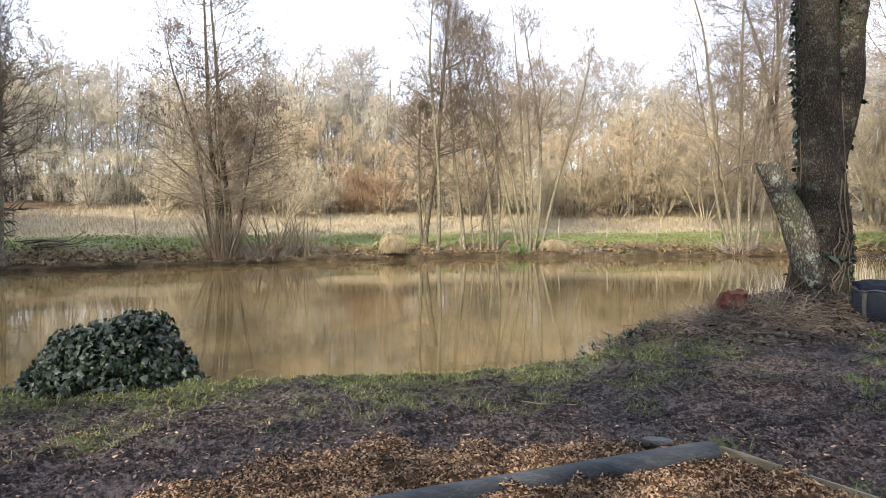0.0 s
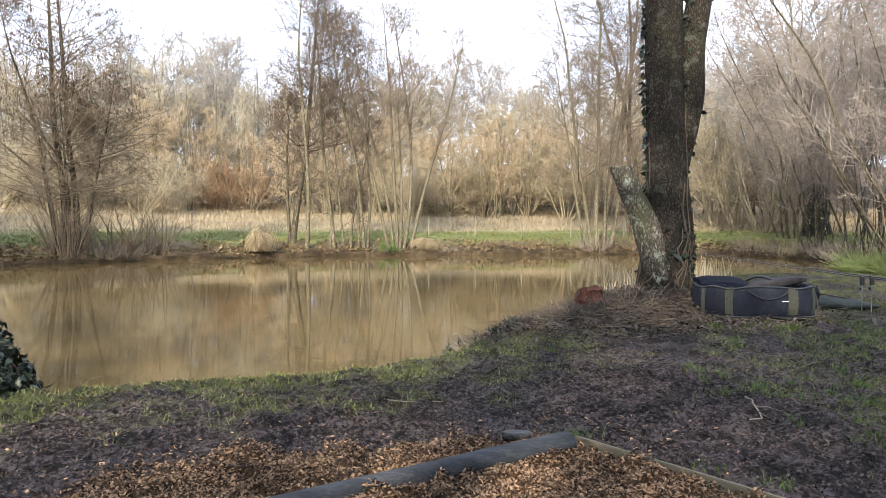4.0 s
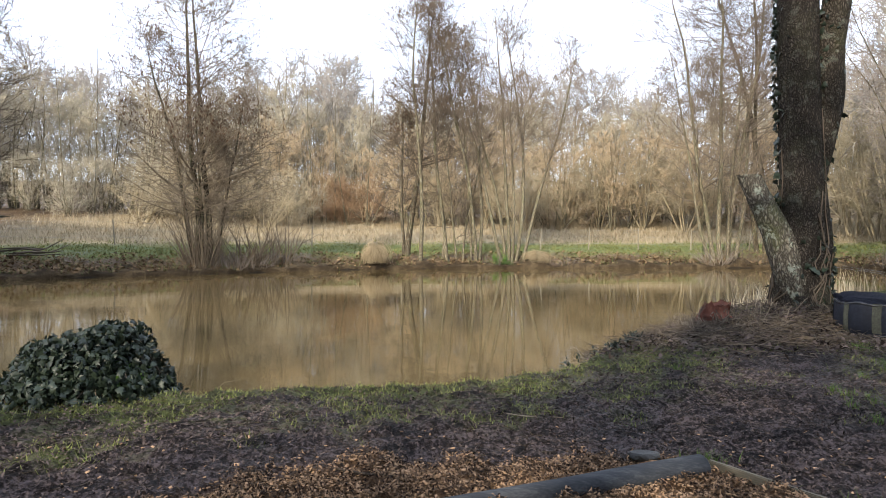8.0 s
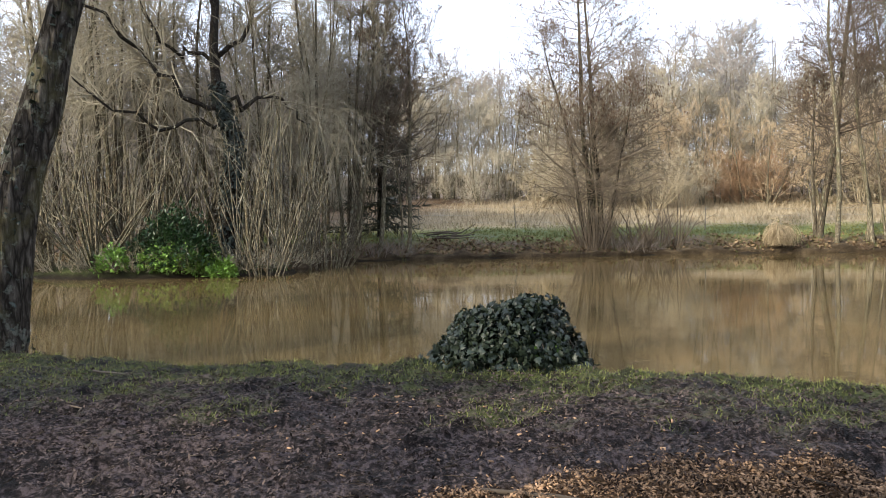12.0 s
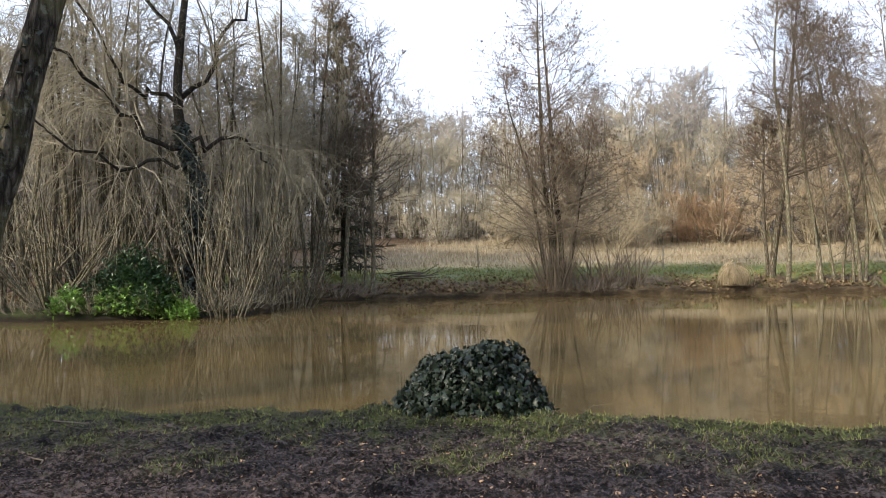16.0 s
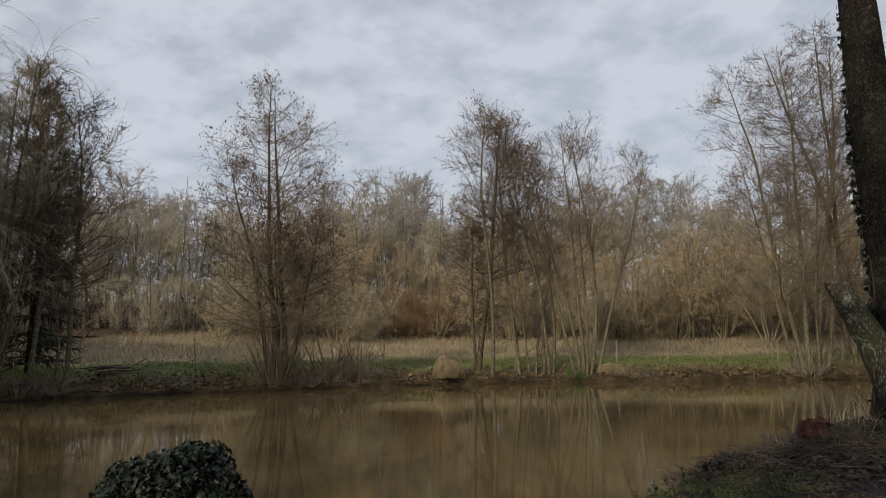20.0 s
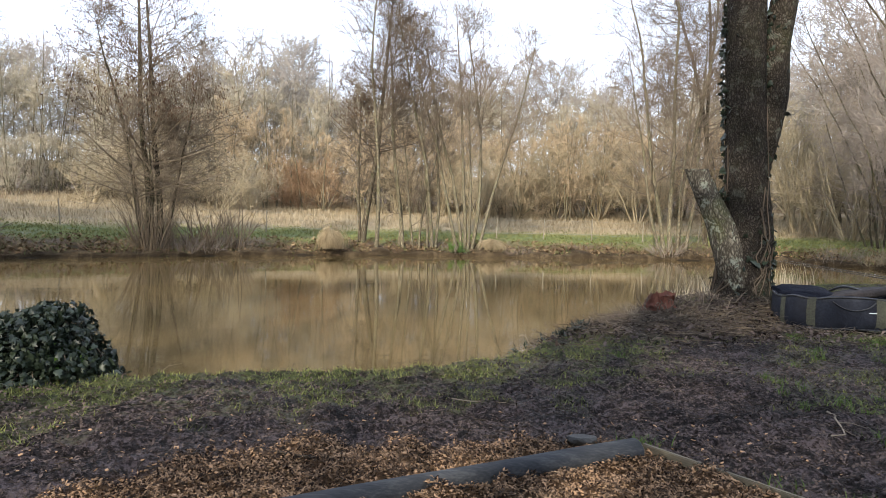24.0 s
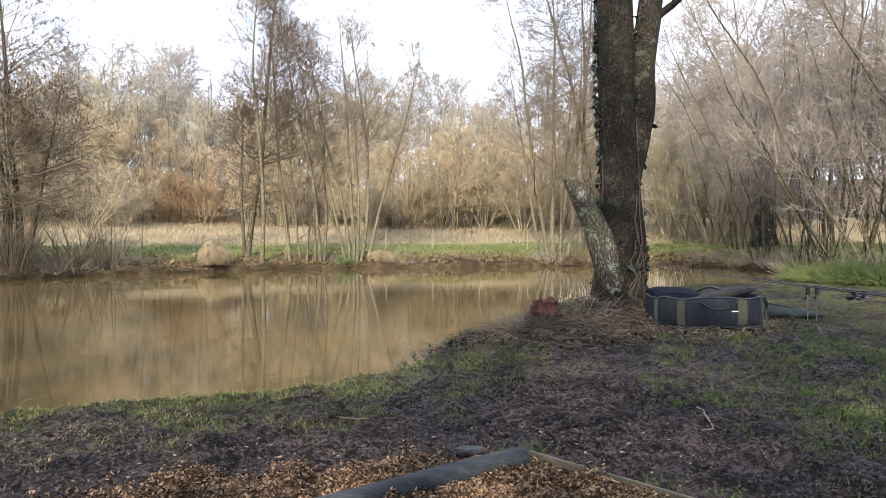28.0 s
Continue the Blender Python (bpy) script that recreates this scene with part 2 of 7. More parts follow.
BARK_ALDER = bark("alder_bark", (0.07, 0.055, 0.038), (0.16, 0.13, 0.09), (0.27, 0.23, 0.16), moss_amount=0.4, furrow=20, lichen=0.25)
BARK_PALE = bark("pale_stem_bark", (0.12, 0.10, 0.068), (0.24, 0.205, 0.14), (0.36, 0.315, 0.225), moss_amount=0.35, furrow=22, depth=0.01, lichen=0.25)
BARK_BIG = bark("rough_bark", (0.026, 0.0215, 0.018), (0.058, 0.049, 0.041), (0.096, 0.083, 0.07), moss_amount=0.10, furrow=46, depth=0.03, lichen=0.08, stretch=0.5)
BARK_SECOND = bark("paler_rough_bark", (0.034, 0.028, 0.022), (0.074, 0.062, 0.05), (0.12, 0.103, 0.084), moss_amount=0.2, furrow=44, depth=0.03, lichen=0.15, stretch=0.5)
BARK_DARK = bark("dark_stem_bark", (0.04, 0.033, 0.024), (0.10, 0.084, 0.06), (0.175, 0.15, 0.108), moss_amount=0.3, furrow=24, depth=0.01, lichen=0.1)
BARK_STUB = bark("lichened_bark", (0.06, 0.052, 0.042), (0.14, 0.125, 0.10), (0.25, 0.235, 0.20), moss_amount=0.45, furrow=30, depth=0.025, lichen=0.5, stretch=0.45)
BARK_LEFT = bark("fissured_bark", (0.03, 0.025, 0.02), (0.085, 0.073, 0.06), (0.18, 0.16, 0.135), moss=(0.11, 0.10, 0.045), moss_amount=0.55, furrow=15, depth=0.04, lichen=0.2)
TWIG_ALDER = twig_mat("alder_twigs", (0.061, 0.047, 0.035), (0.124, 0.097, 0.072), (0.223, 0.180, 0.132))
TWIG_SLIM = twig_mat("slender_alder_twigs", (0.069, 0.054, 0.041), (0.135, 0.106, 0.080), (0.240, 0.192, 0.146))
TWIG_WOOD = twig_mat("wood_twigs", (0.165, 0.143, 0.103), (0.295, 0.256, 0.189), (0.451, 0.399, 0.303), 0.09)
TWIG_BROWN = twig_mat("brown_wood_twigs", (0.168, 0.125, 0.084), (0.302, 0.228, 0.148), (0.454, 0.353, 0.235), 0.09)
TWIG_GREY = twig_mat("grey_wood_twigs", (0.133, 0.119, 0.105), (0.243, 0.216, 0.193), (0.376, 0.342, 0.309), 0.1)
TWIG_OCHRE = twig_mat("ochre_twigs", (0.157, 0.127, 0.083), (0.280, 0.230, 0.152), (0.405, 0.340, 0.235), 0.2)
TWIG_RUST = twig_mat("rusty_twigs", (0.156, 0.098, 0.060), (0.252, 0.161, 0.096), (0.348, 0.234, 0.146), 0.2)
TWIG_WILLOW = twig_mat("willow_twigs", (0.12, 0.104, 0.074), (0.235, 0.205, 0.148), (0.37, 0.325, 0.235), 0.3)
TWIG_HAZEL = twig_mat("hazel_rods", (0.115, 0.100, 0.072), (0.243, 0.213, 0.155), (0.405, 0.362, 0.270), 0.4)
TWIG_PURPLE = twig_mat("dull_red_twigs", (0.112, 0.092, 0.079), (0.213, 0.177, 0.152), (0.338, 0.290, 0.250), 0.3)
CATKIN = twig_mat("catkins_and_cones", (0.05, 0.032, 0.022), (0.10, 0.06, 0.04), (0.17, 0.10, 0.06), 0.5)
CONIFER = foliage("conifer_needles", (0.016, 0.022, 0.014), (0.061, 0.061, 0.035), rough=0.7, back=0.1)
IVY = foliage("ivy_leaves", (0.006, 0.011, 0.008), (0.021, 0.031, 0.018), rough=0.47, spec=0.4, back=0.08, patch=9.0)
IVY_YOUNG = foliage("young_ivy_leaves", (0.05, 0.11, 0.02), (0.11, 0.20, 0.035), rough=0.35, spec=0.5, back=0.2, patch=3.0)
LAUREL = foliage("laurel_leaves", (0.08, 0.16, 0.03), (0.22, 0.36, 0.07), rough=0.35, spec=0.5, back=0.25)
RHODO = foliage("rhododendron_leaves", (0.014, 0.034, 0.012), (0.045, 0.09, 0.028), rough=0.4, back=0.15)
GRASS = foliage("grass_blades", (0.062, 0.076, 0.024), (0.21, 0.225, 0.075), spec=0.12, rough=0.7, back=0.3, patch=1.2)
GRASS_TUFT = foliage("green_tuft_blades", (0.05, 0.08, 0.02), (0.135, 0.19, 0.055), spec=0.12, rough=0.7, back=0.3, patch=1.2)
GRASS_FAR = foliage("meadow_grass", (0.12, 0.124, 0.045), (0.29, 0.28, 0.115), spec=0.1, rough=0.7, back=0.3, patch=0.3)
DRY_GRASS = foliage("dry_grass", (0.25, 0.195, 0.12), (0.54, 0.455, 0.325), rough=0.7, spec=0.2, back=0.3, patch=0.25)
TUSSOCK = foliage("straw_tussock", (0.24, 0.18, 0.105), (0.62, 0.50, 0.33), rough=0.7, spec=0.2, back=0.25)
SEDGE = foliage("sedge_blades", (0.05, 0.08, 0.022), (0.19, 0.22, 0.085), spec=0.15, rough=0.6, back=0.3, patch=0.8)
LITTER = foliage("leaf_litter", (0.007, 0.005, 0.0045), (0.135, 0.102, 0.09), rough=0.8, spec=0.06, back=0.05, patch=0.9)
DEAD_STICK = twig_mat("dead_sticks", (0.035, 0.027, 0.02), (0.10, 0.078, 0.06), (0.25, 0.21, 0.165), 0.8)
VINE = twig_mat("brown_vines", (0.018, 0.014, 0.011), (0.045, 0.035, 0.027), (0.095, 0.076, 0.058), 0.8)
CHIP = foliage("wood_chip", (0.010, 0.006, 0.004), (0.42, 0.265, 0.16), rough=0.85, spec=0.08, back=0.0, patch=5.0)
POST = surface("weathered_post_wood", (0.13, 0.11, 0.08), (0.23, 0.20, 0.155), (0.34, 0.31, 0.25), 5, stretch=(4, 4, 0.6))
TIMBER = surface("grey_round_timber", (0.018, 0.019, 0.022), (0.037, 0.039, 0.043), (0.08, 0.081, 0.082), 3.0, 0.85, 0.5, 0.006, stretch=(0.4, 6, 6), spec=0.12)
TIMBER_END = surface("sawn_timber_end", (0.10, 0.09, 0.07), (0.19, 0.17, 0.13), (0.28, 0.25, 0.2), 20, 0.85)
BOARD = surface("greenish_edging_board", (0.05, 0.042, 0.03), (0.11, 0.095, 0.068), (0.19, 0.165, 0.12), 3.0, 0.8, 0.35, 0.004, stretch=(0.5, 7, 7))
RED_ROT = surface("rotten_red_wood", (0.04, 0.016, 0.011), (0.11, 0.04, 0.026), (0.20, 0.085, 0.055), 9.0, 0.9, 0.8, 0.02, stretch=(1, 1, 0.4))
STONE = surface("dark_wet_stone", (0.016, 0.0155, 0.0155), (0.034, 0.033, 0.031), (0.065, 0.062, 0.058), 20, 0.6)
SAWN = surface("grey_sawn_face", (0.10, 0.085, 0.07), (0.20, 0.175, 0.14), (0.32, 0.29, 0.24), 14, 0.85)
CLOTH = surface("blue_grey_nylon", (0.008, 0.009, 0.014), (0.014, 0.016, 0.024), (0.027, 0.031, 0.043), 5, 0.6, 0.5, 0.012, spec=0.15)
CLOTH_TOP = surface("navy_nylon", (0.003, 0.0035, 0.007), (0.006, 0.007, 0.013), (0.013, 0.015, 0.024), 9, 0.75, 0.8, 0.03, spec=0.1)
CLOTH_GREY = surface("grey_padding", (0.018, 0.016, 0.017), (0.036, 0.032, 0.033), (0.062, 0.056, 0.057), 6, 0.85, 0.5, 0.01, spec=0.1)
WEB = surface("olive_webbing", (0.03, 0.031, 0.024), (0.052, 0.053, 0.04), (0.078, 0.08, 0.06), 60, 0.85)
BLACK = surface("black_plastic", (0.008, 0.008, 0.009), (0.016, 0.016, 0.018), (0.03, 0.03, 0.032), 12, 0.4, 0.1, 0.002, spec=0.5)
CARBON = surface("dark_rod_blank", (0.012, 0.011, 0.011), (0.025, 0.023, 0.022), (0.045, 0.042, 0.04), 8, 0.3, 0.05, 0.001, spec=0.55)
STEEL = surface("dull_steel", (0.25, 0.25, 0.25), (0.4, 0.4, 0.4), (0.55, 0.55, 0.55), 10, 0.4, 0.1, 0.001, metal=1.0)
NET = surface("dark_green_netting", (0.010, 0.013, 0.010), (0.022, 0.027, 0.021), (0.05, 0.057, 0.045), 40, 0.8)
WHITE_MARK = surface("white_print", (0.5, 0.5, 0.5), (0.6, 0.6, 0.6), (0.7, 0.7, 0.7), 30, 0.6)
WIRE = surface("galvanised_wire", (0.2, 0.2, 0.19), (0.3, 0.3, 0.28), (0.42, 0.42, 0.4), 20, 0.5, metal=0.6)


def water_mat():
    m, nt, b = make_mat("murky_pond_water", 0.04, 0.5)
    p = place(nt)
    mp = nt.nodes.new("ShaderNodeMapping")
    mp.inputs["Scale"].default_value = (0.55, 1.0, 1.0)
    mp.inputs["Rotation"].default_value = (0, 0, radians(20))
    nt.links.new(p, mp.inputs[0])
    big = noise_node(nt, p, 0.16, 3.0)
    b.inputs["IOR"].default_value = 1.33
    nt.links.new(ramp(nt, big, [(0.3, (0.082, 0.057, 0.024)), (0.7, (0.114, 0.081, 0.036))]), b.inputs["Base Color"])
    rip = noise_node(nt, mp.outputs[0], 5.5, 3.0, 0.5)
    swell = noise_node(nt, mp.outputs[0], 1.1, 2.0, 0.5)
    calm = ramp(nt, noise_node(nt, p, 0.13, 2.0), [(0.38, 0.25), (0.62, 1.0)])
    h = math_node(nt, "ADD", math_node(nt, "MULTIPLY", math_node(nt, "MULTIPLY", rip, 0.6), calm), swell)
    bump(nt, b, h, 0.17, 0.012)
    return m


WATER = water_mat()

# ---- mesh helpers ----
rng = np.random.default_rng(7)


def mesh_np(name, verts, faces, mats, index=None, smooth=False):
    """A mesh from arrays: verts (n, 3); faces is a list of integer arrays (m, k)."""
    me = bpy.data.meshes.new(name)
    verts = np.asarray(verts, np.float32).reshape(-1, 3)
    faces = [np.asarray(f, np.int32) for f in faces if len(f)]
    me.vertices.add(len(verts))
    me.vertices.foreach_set("co", verts.ravel())
    loops = np.concatenate([f.ravel() for f in faces])
    totals = np.concatenate([np.full(len(f), f.shape[1], np.int32) for f in faces])
    starts = np.concatenate([[0], np.cumsum(totals)[:-1]]).astype(np.int32)
    me.loops.add(len(loops))
    me.loops.foreach_set("vertex_index", loops)
    me.polygons.add(len(totals))
    me.polygons.foreach_set("loop_start", starts)
    me.polygons.foreach_set("loop_total", totals)
    if smooth:
        me.polygons.foreach_set("use_smooth", np.ones(len(totals), bool))
    for m in (mats if isinstance(mats, (list, tuple)) else [mats]):
        me.materials.append(m)
    if index is not None:
        me.polygons.foreach_set("material_index", np.asarray(index, np.int32))
    me.update(calc_edges=True)
    return me


def part_np(name, verts, faces, mats, parent=None, label="", smooth=False, index=None):
    ob = new(name, mesh_np(name, verts, faces, mats, index, smooth))
    if parent is not None:
        ob.parent = parent
    if label:
        tagged(ob, label)
    return ob


def part(name, bm, material, parent=None, label="", smooth=False):
    me = bpy.data.meshes.new(name)
    if smooth:
        for f in bm.faces:
            f.smooth = True
    bm.to_mesh(me)
    bm.free()
    me.materials.append(material)
    ob = new(name, me)
    if parent is not None:
        ob.parent = parent
    if label:
        tagged(ob, label)
    return ob


def thing(name, at, label, category, group="", kind=""):
    ob = new(name)
    ob.matrix_basis = Matrix.Translation(at)
    ob.empty_display_size = 0.2
    return tagged(ob, label, category, group, kind)


class Heap:
    """Collects vertices and faces of many small pieces for one mesh."""

    def __init__(self):
        self.v, self.f, self.n = [], {}, 0

    def add(self, verts, faces_by_size):
        verts = np.asarray(verts).reshape(-1, 3)
        self.v.append(verts)
        for f in faces_by_size:
            f = np.asarray(f)
            if len(f):
                self.f.setdefault(f.shape[1], []).append(f + self.n)
        self.n += len(verts)

    def arrays(self):
        return np.concatenate(self.v), [np.concatenate(f) for f in self.f.values()]


def unit(v):
    return v / np.maximum(np.linalg.norm(v, axis=-1, keepdims=True), 1e-9)


def smooth_line(pts, rounds=2, closed=True):
    p = np.asarray(pts, float)
    for _ in range(rounds):
        q = np.roll(p, -1, 0) if closed else p[1:]
        a = p if closed else p[:-1]
        p = np.stack([0.75 * a + 0.25 * q, 0.25 * a + 0.75 * q], 1).reshape(-1, p.shape[1])
    return p


def step(x, a, b):
    t = np.clip((np.asarray(x, float) - a) / (b - a), 0, 1)
    return t * t * (3 - 2 * t)


def waves(x, y, scale, seed, octaves=3):
    """Smooth pseudo-noise, about -1 to 1, from crossed sine waves."""
    r = np.random.default_rng(seed)
    out, amp = 0, 1.0
    for o in range(octaves):
        for _ in range(4):
            a, ph = r.uniform(0, 2 * np.pi, 2)
            k = 2 * np.pi / (scale * r.uniform(0.7, 1.4)) * 2 ** o
            out = out + amp * 0.35 * np.sin(k * (x * np.cos(a) + y * np.sin(a)) + ph)
        amp *= 0.55
    return out


# ---- the lie of the land ----
WATER_Z = -0.30
SHORE = smooth_line([
    (-75, -9), (-40, -5), (-20, -1.5), (-14, 0.6), (-9.8, 2.4), (-7.8, 3.25), (-6.3, 4.0), (-4.6, 4.25), (-3.5, 4.75), (-2.6, 5.15),
    (-1.3, 5.4), (0.2, 5.55), (0.9, 5.95), (1.35, 6.35), (1.75, 7.0), (2.35, 7.9), (3.2, 8.8), (4.3, 9.9), (6.0, 11.6), (8.0, 13.6),
    (10.0, 14.9), (12.2, 14.2), (14.6, 15.8), (18.0, 18.6), (21.0, 22.4), (23.0, 27.0), (22.6, 31.0), (20.5, 33.6), (16.7, 35.2),
    (10.0, 34.9), (4.5, 35.6), (-1.0, 34.3), (-5.6, 31.8), (-8.3, 29.2), (-11.5, 27.4), (-14.5, 25.2), (-16.5, 24.0), (-17.2, 22.2),
    (-15.6, 19.0), (-14.2, 17.1), (-14.6, 15.0), (-16.4, 13.9), (-18.0, 12.9), (-20.0, 12.3), (-24.0, 14.0), (-34, 21), (-50, 27),
    (-64, 24), (-75, 10)])


def shore_distance(x, y):
    """Metres from the waterline, positive on land."""
    x, y = np.atleast_1d(np.asarray(x, float)), np.atleast_1d(np.asarray(y, float))
    a, b = SHORE, np.roll(SHORE, -1, 0)
    best = np.full(x.shape, 1e9)
    inside = np.zeros(x.shape, bool)
    for (ax, ay), (bx, by) in zip(a, b):
        dx, dy = bx - ax, by - ay
        t = np.clip(((x - ax) * dx + (y - ay) * dy) / (dx * dx + dy * dy), 0, 1)
        best = np.minimum(best, (x - ax - t * dx) ** 2 + (y - ay - t * dy) ** 2)
        if ay != by:
            inside ^= ((ay > y) != (by > y)) & (x < dx * (y - ay) / dy + ax)
    d = np.sqrt(best)
    return np.where(inside, -d, d)


def far_share(x, y):
    """1 on the rising meadow beyond the pond, 0 on the near bank."""
    return step(np.asarray(y) + 0.25 * np.abs(x), 18, 27)


def land(x, y):
    x, y = np.atleast_1d(np.asarray(x, float)), np.atleast_1d(np.asarray(y, float))
    d = shore_distance(x, y) + 0.07 * waves(x, y, 0.9, 3, 2) + 0.05 * waves(x, y, 3.0, 5, 2)
    far = far_share(x, y)
    near_z = WATER_Z + 0.32 * step(d, -0.05, 0.42) + 0.025 * waves(x, y, 2.2, 11, 3) * step(d, 0.2, 1.0)
    near_z = near_z + 0.22 * np.exp(-((x - 4.6) ** 2 + (y - 8.4) ** 2) / 1.1) * step(d, 0.0, 0.8)
    near_z = near_z + 0.04 * np.exp(-((x - 5.5) ** 2 + (y - 7.0) ** 2) / 6.0) * step(d, 0.0, 0.8)
    near_z = near_z + 0.10 * step(np.hypot(x - 14, y - 12), 9, 3) * step(d, 0, 1.5)
    s = np.minimum(d, 30)
    far_z = WATER_Z + 0.22 * step(d, -0.05, 0.3) + 0.42 * step(d, 0.2, 1.9) + (0.055 * s + 0.0016 * s * s) * step(d, 0, 2) \
        + 0.05 * waves(x, y, 5.0, 21, 3) * step(d, 0.5, 3)
    hill = np.hypot(x, y)
    far_z = far_z + 0.03 * np.clip(d - 30, 0, 60)
    rise = 5.0 * step(hill, 80, 120) + 0.02 * np.maximum(hill - 126, 0) * np.exp(-np.maximum(hill - 126, 0) / 300)
    bed = WATER_Z + np.maximum(d * 0.8, -0.9)
    z = near_z * (1 - far) + far_z * far + rise
    return np.where(d < -0.05, np.minimum(bed, WATER_Z - 0.03), z)


def spaced(lo, hi, fine_lo, fine_hi, fine, grow, most):
    """Grid lines, fine in the middle and wider outwards."""
    mid = list(np.arange(fine_lo, fine_hi + 1e-6, fine))
    out, s = mid[-1], fine
    up = []
    while out < hi:
        s = min(s * grow, most if out < 90 else 1e9)
        out += s
        up.append(out)
    out, s = mid[0], fine
    down = []
    while out > lo:
        s = min(s * grow, most if out > -90 else 1e9)
        out -= s
        down.append(out)
    return np.array(down[::-1] + mid + up)


gx = spaced(-900, 900, -3.6, 4.6, 0.045, 1.07, 2.6)
gy = spaced(-500, 1200, 1.8, 5.4, 0.036, 1.055, 1.3)
GX, GY = np.meshgrid(gx, gy)
gz = land(GX.ravel(), GY.ravel())
gd = shore_distance(GX.ravel(), GY.ravel())


def chips_share(x, y):
    """The bark-chip bed in front of the camera: inside its curved front edge and behind the edging boards."""
    front = 3.39 + 0.10 * np.clip(x, 0, 0.7) - 0.42 * np.minimum(x, 0) ** 2 - 0.10 * np.maximum(x - 0.6, 0) ** 2
    e = 0.10 * waves(x, y, 0.7, 31, 3)
    side = 1.44 + (3.23 - y) * 0.5
    return step(front - y + e, -0.10, 0.12) * step(side - x, -0.02, 0.06) * step(x + 3.2 + e, 0.0, 0.4)


def turf_share(x, y):
    """Where grass and moss hold on the trodden near bank."""
    d = shore_distance(x, y)
    edge = step(1.9 - d + 0.9 * waves(x, y, 1.1, 51, 3), 0.3, 1.6) * step(d, 0.0, 0.12)
    right = step(x + 0.5 * waves(x, y, 1.4, 52, 3) - 0.3 * y, 1.3, 3.4) * step(waves(x, y, 0.8, 53, 3), -0.7, 0.4)
    left = step(-x - 0.25 * y + 0.5 * waves(x, y, 1.2, 54, 3), 2.6, 4.6) * step(y, 2.2, 3.2) * 0.8
    near = np.clip(np.maximum(np.maximum(edge * 0.9, right), left), 0, 1) * (chips_share(x, y) < 0.3)
    return near * (1 - far_share(x, y))


def clods(x, y):
    """Footprints, clods and crumbs of the trodden mud."""
    near = ((np.abs(x - 0.5) < 7.5) & (y > 1.2) & (y < 10.0) & (shore_distance(x, y) > 0.08))
    lump = 0.016 * waves(x, y, 0.36, 41, 3) + 0.016 * waves(x, y, 0.17, 43, 2) + 0.016 * np.abs(waves(x, y, 0.12, 44, 1))
    return np.where(near, lump, 0)


gz = gz + clods(GX.ravel(), GY.ravel())
n_x, n_y = len(gx), len(gy)
ii = (np.arange(n_y - 1)[:, None] * n_x + np.arange(n_x - 1)[None, :]).ravel()
quads = np.stack([ii, ii + 1, ii + n_x + 1, ii + n_x], 1)
ground_me = mesh_np("ground", np.stack([GX.ravel(), GY.ravel(), gz], 1), [quads], [], smooth=True)
for attr, values in (("shore", gd), ("beyond", far_share(GX.ravel(), GY.ravel())), ("chips", chips_share(GX.ravel(), GY.ravel())),
                     ("turf", turf_share(GX.ravel(), GY.ravel())), ("open", step(GX.ravel(), -27, -19))):
    ground_me.attributes.new(attr, "FLOAT", "POINT").data.foreach_set("value", values.astype(np.float32))


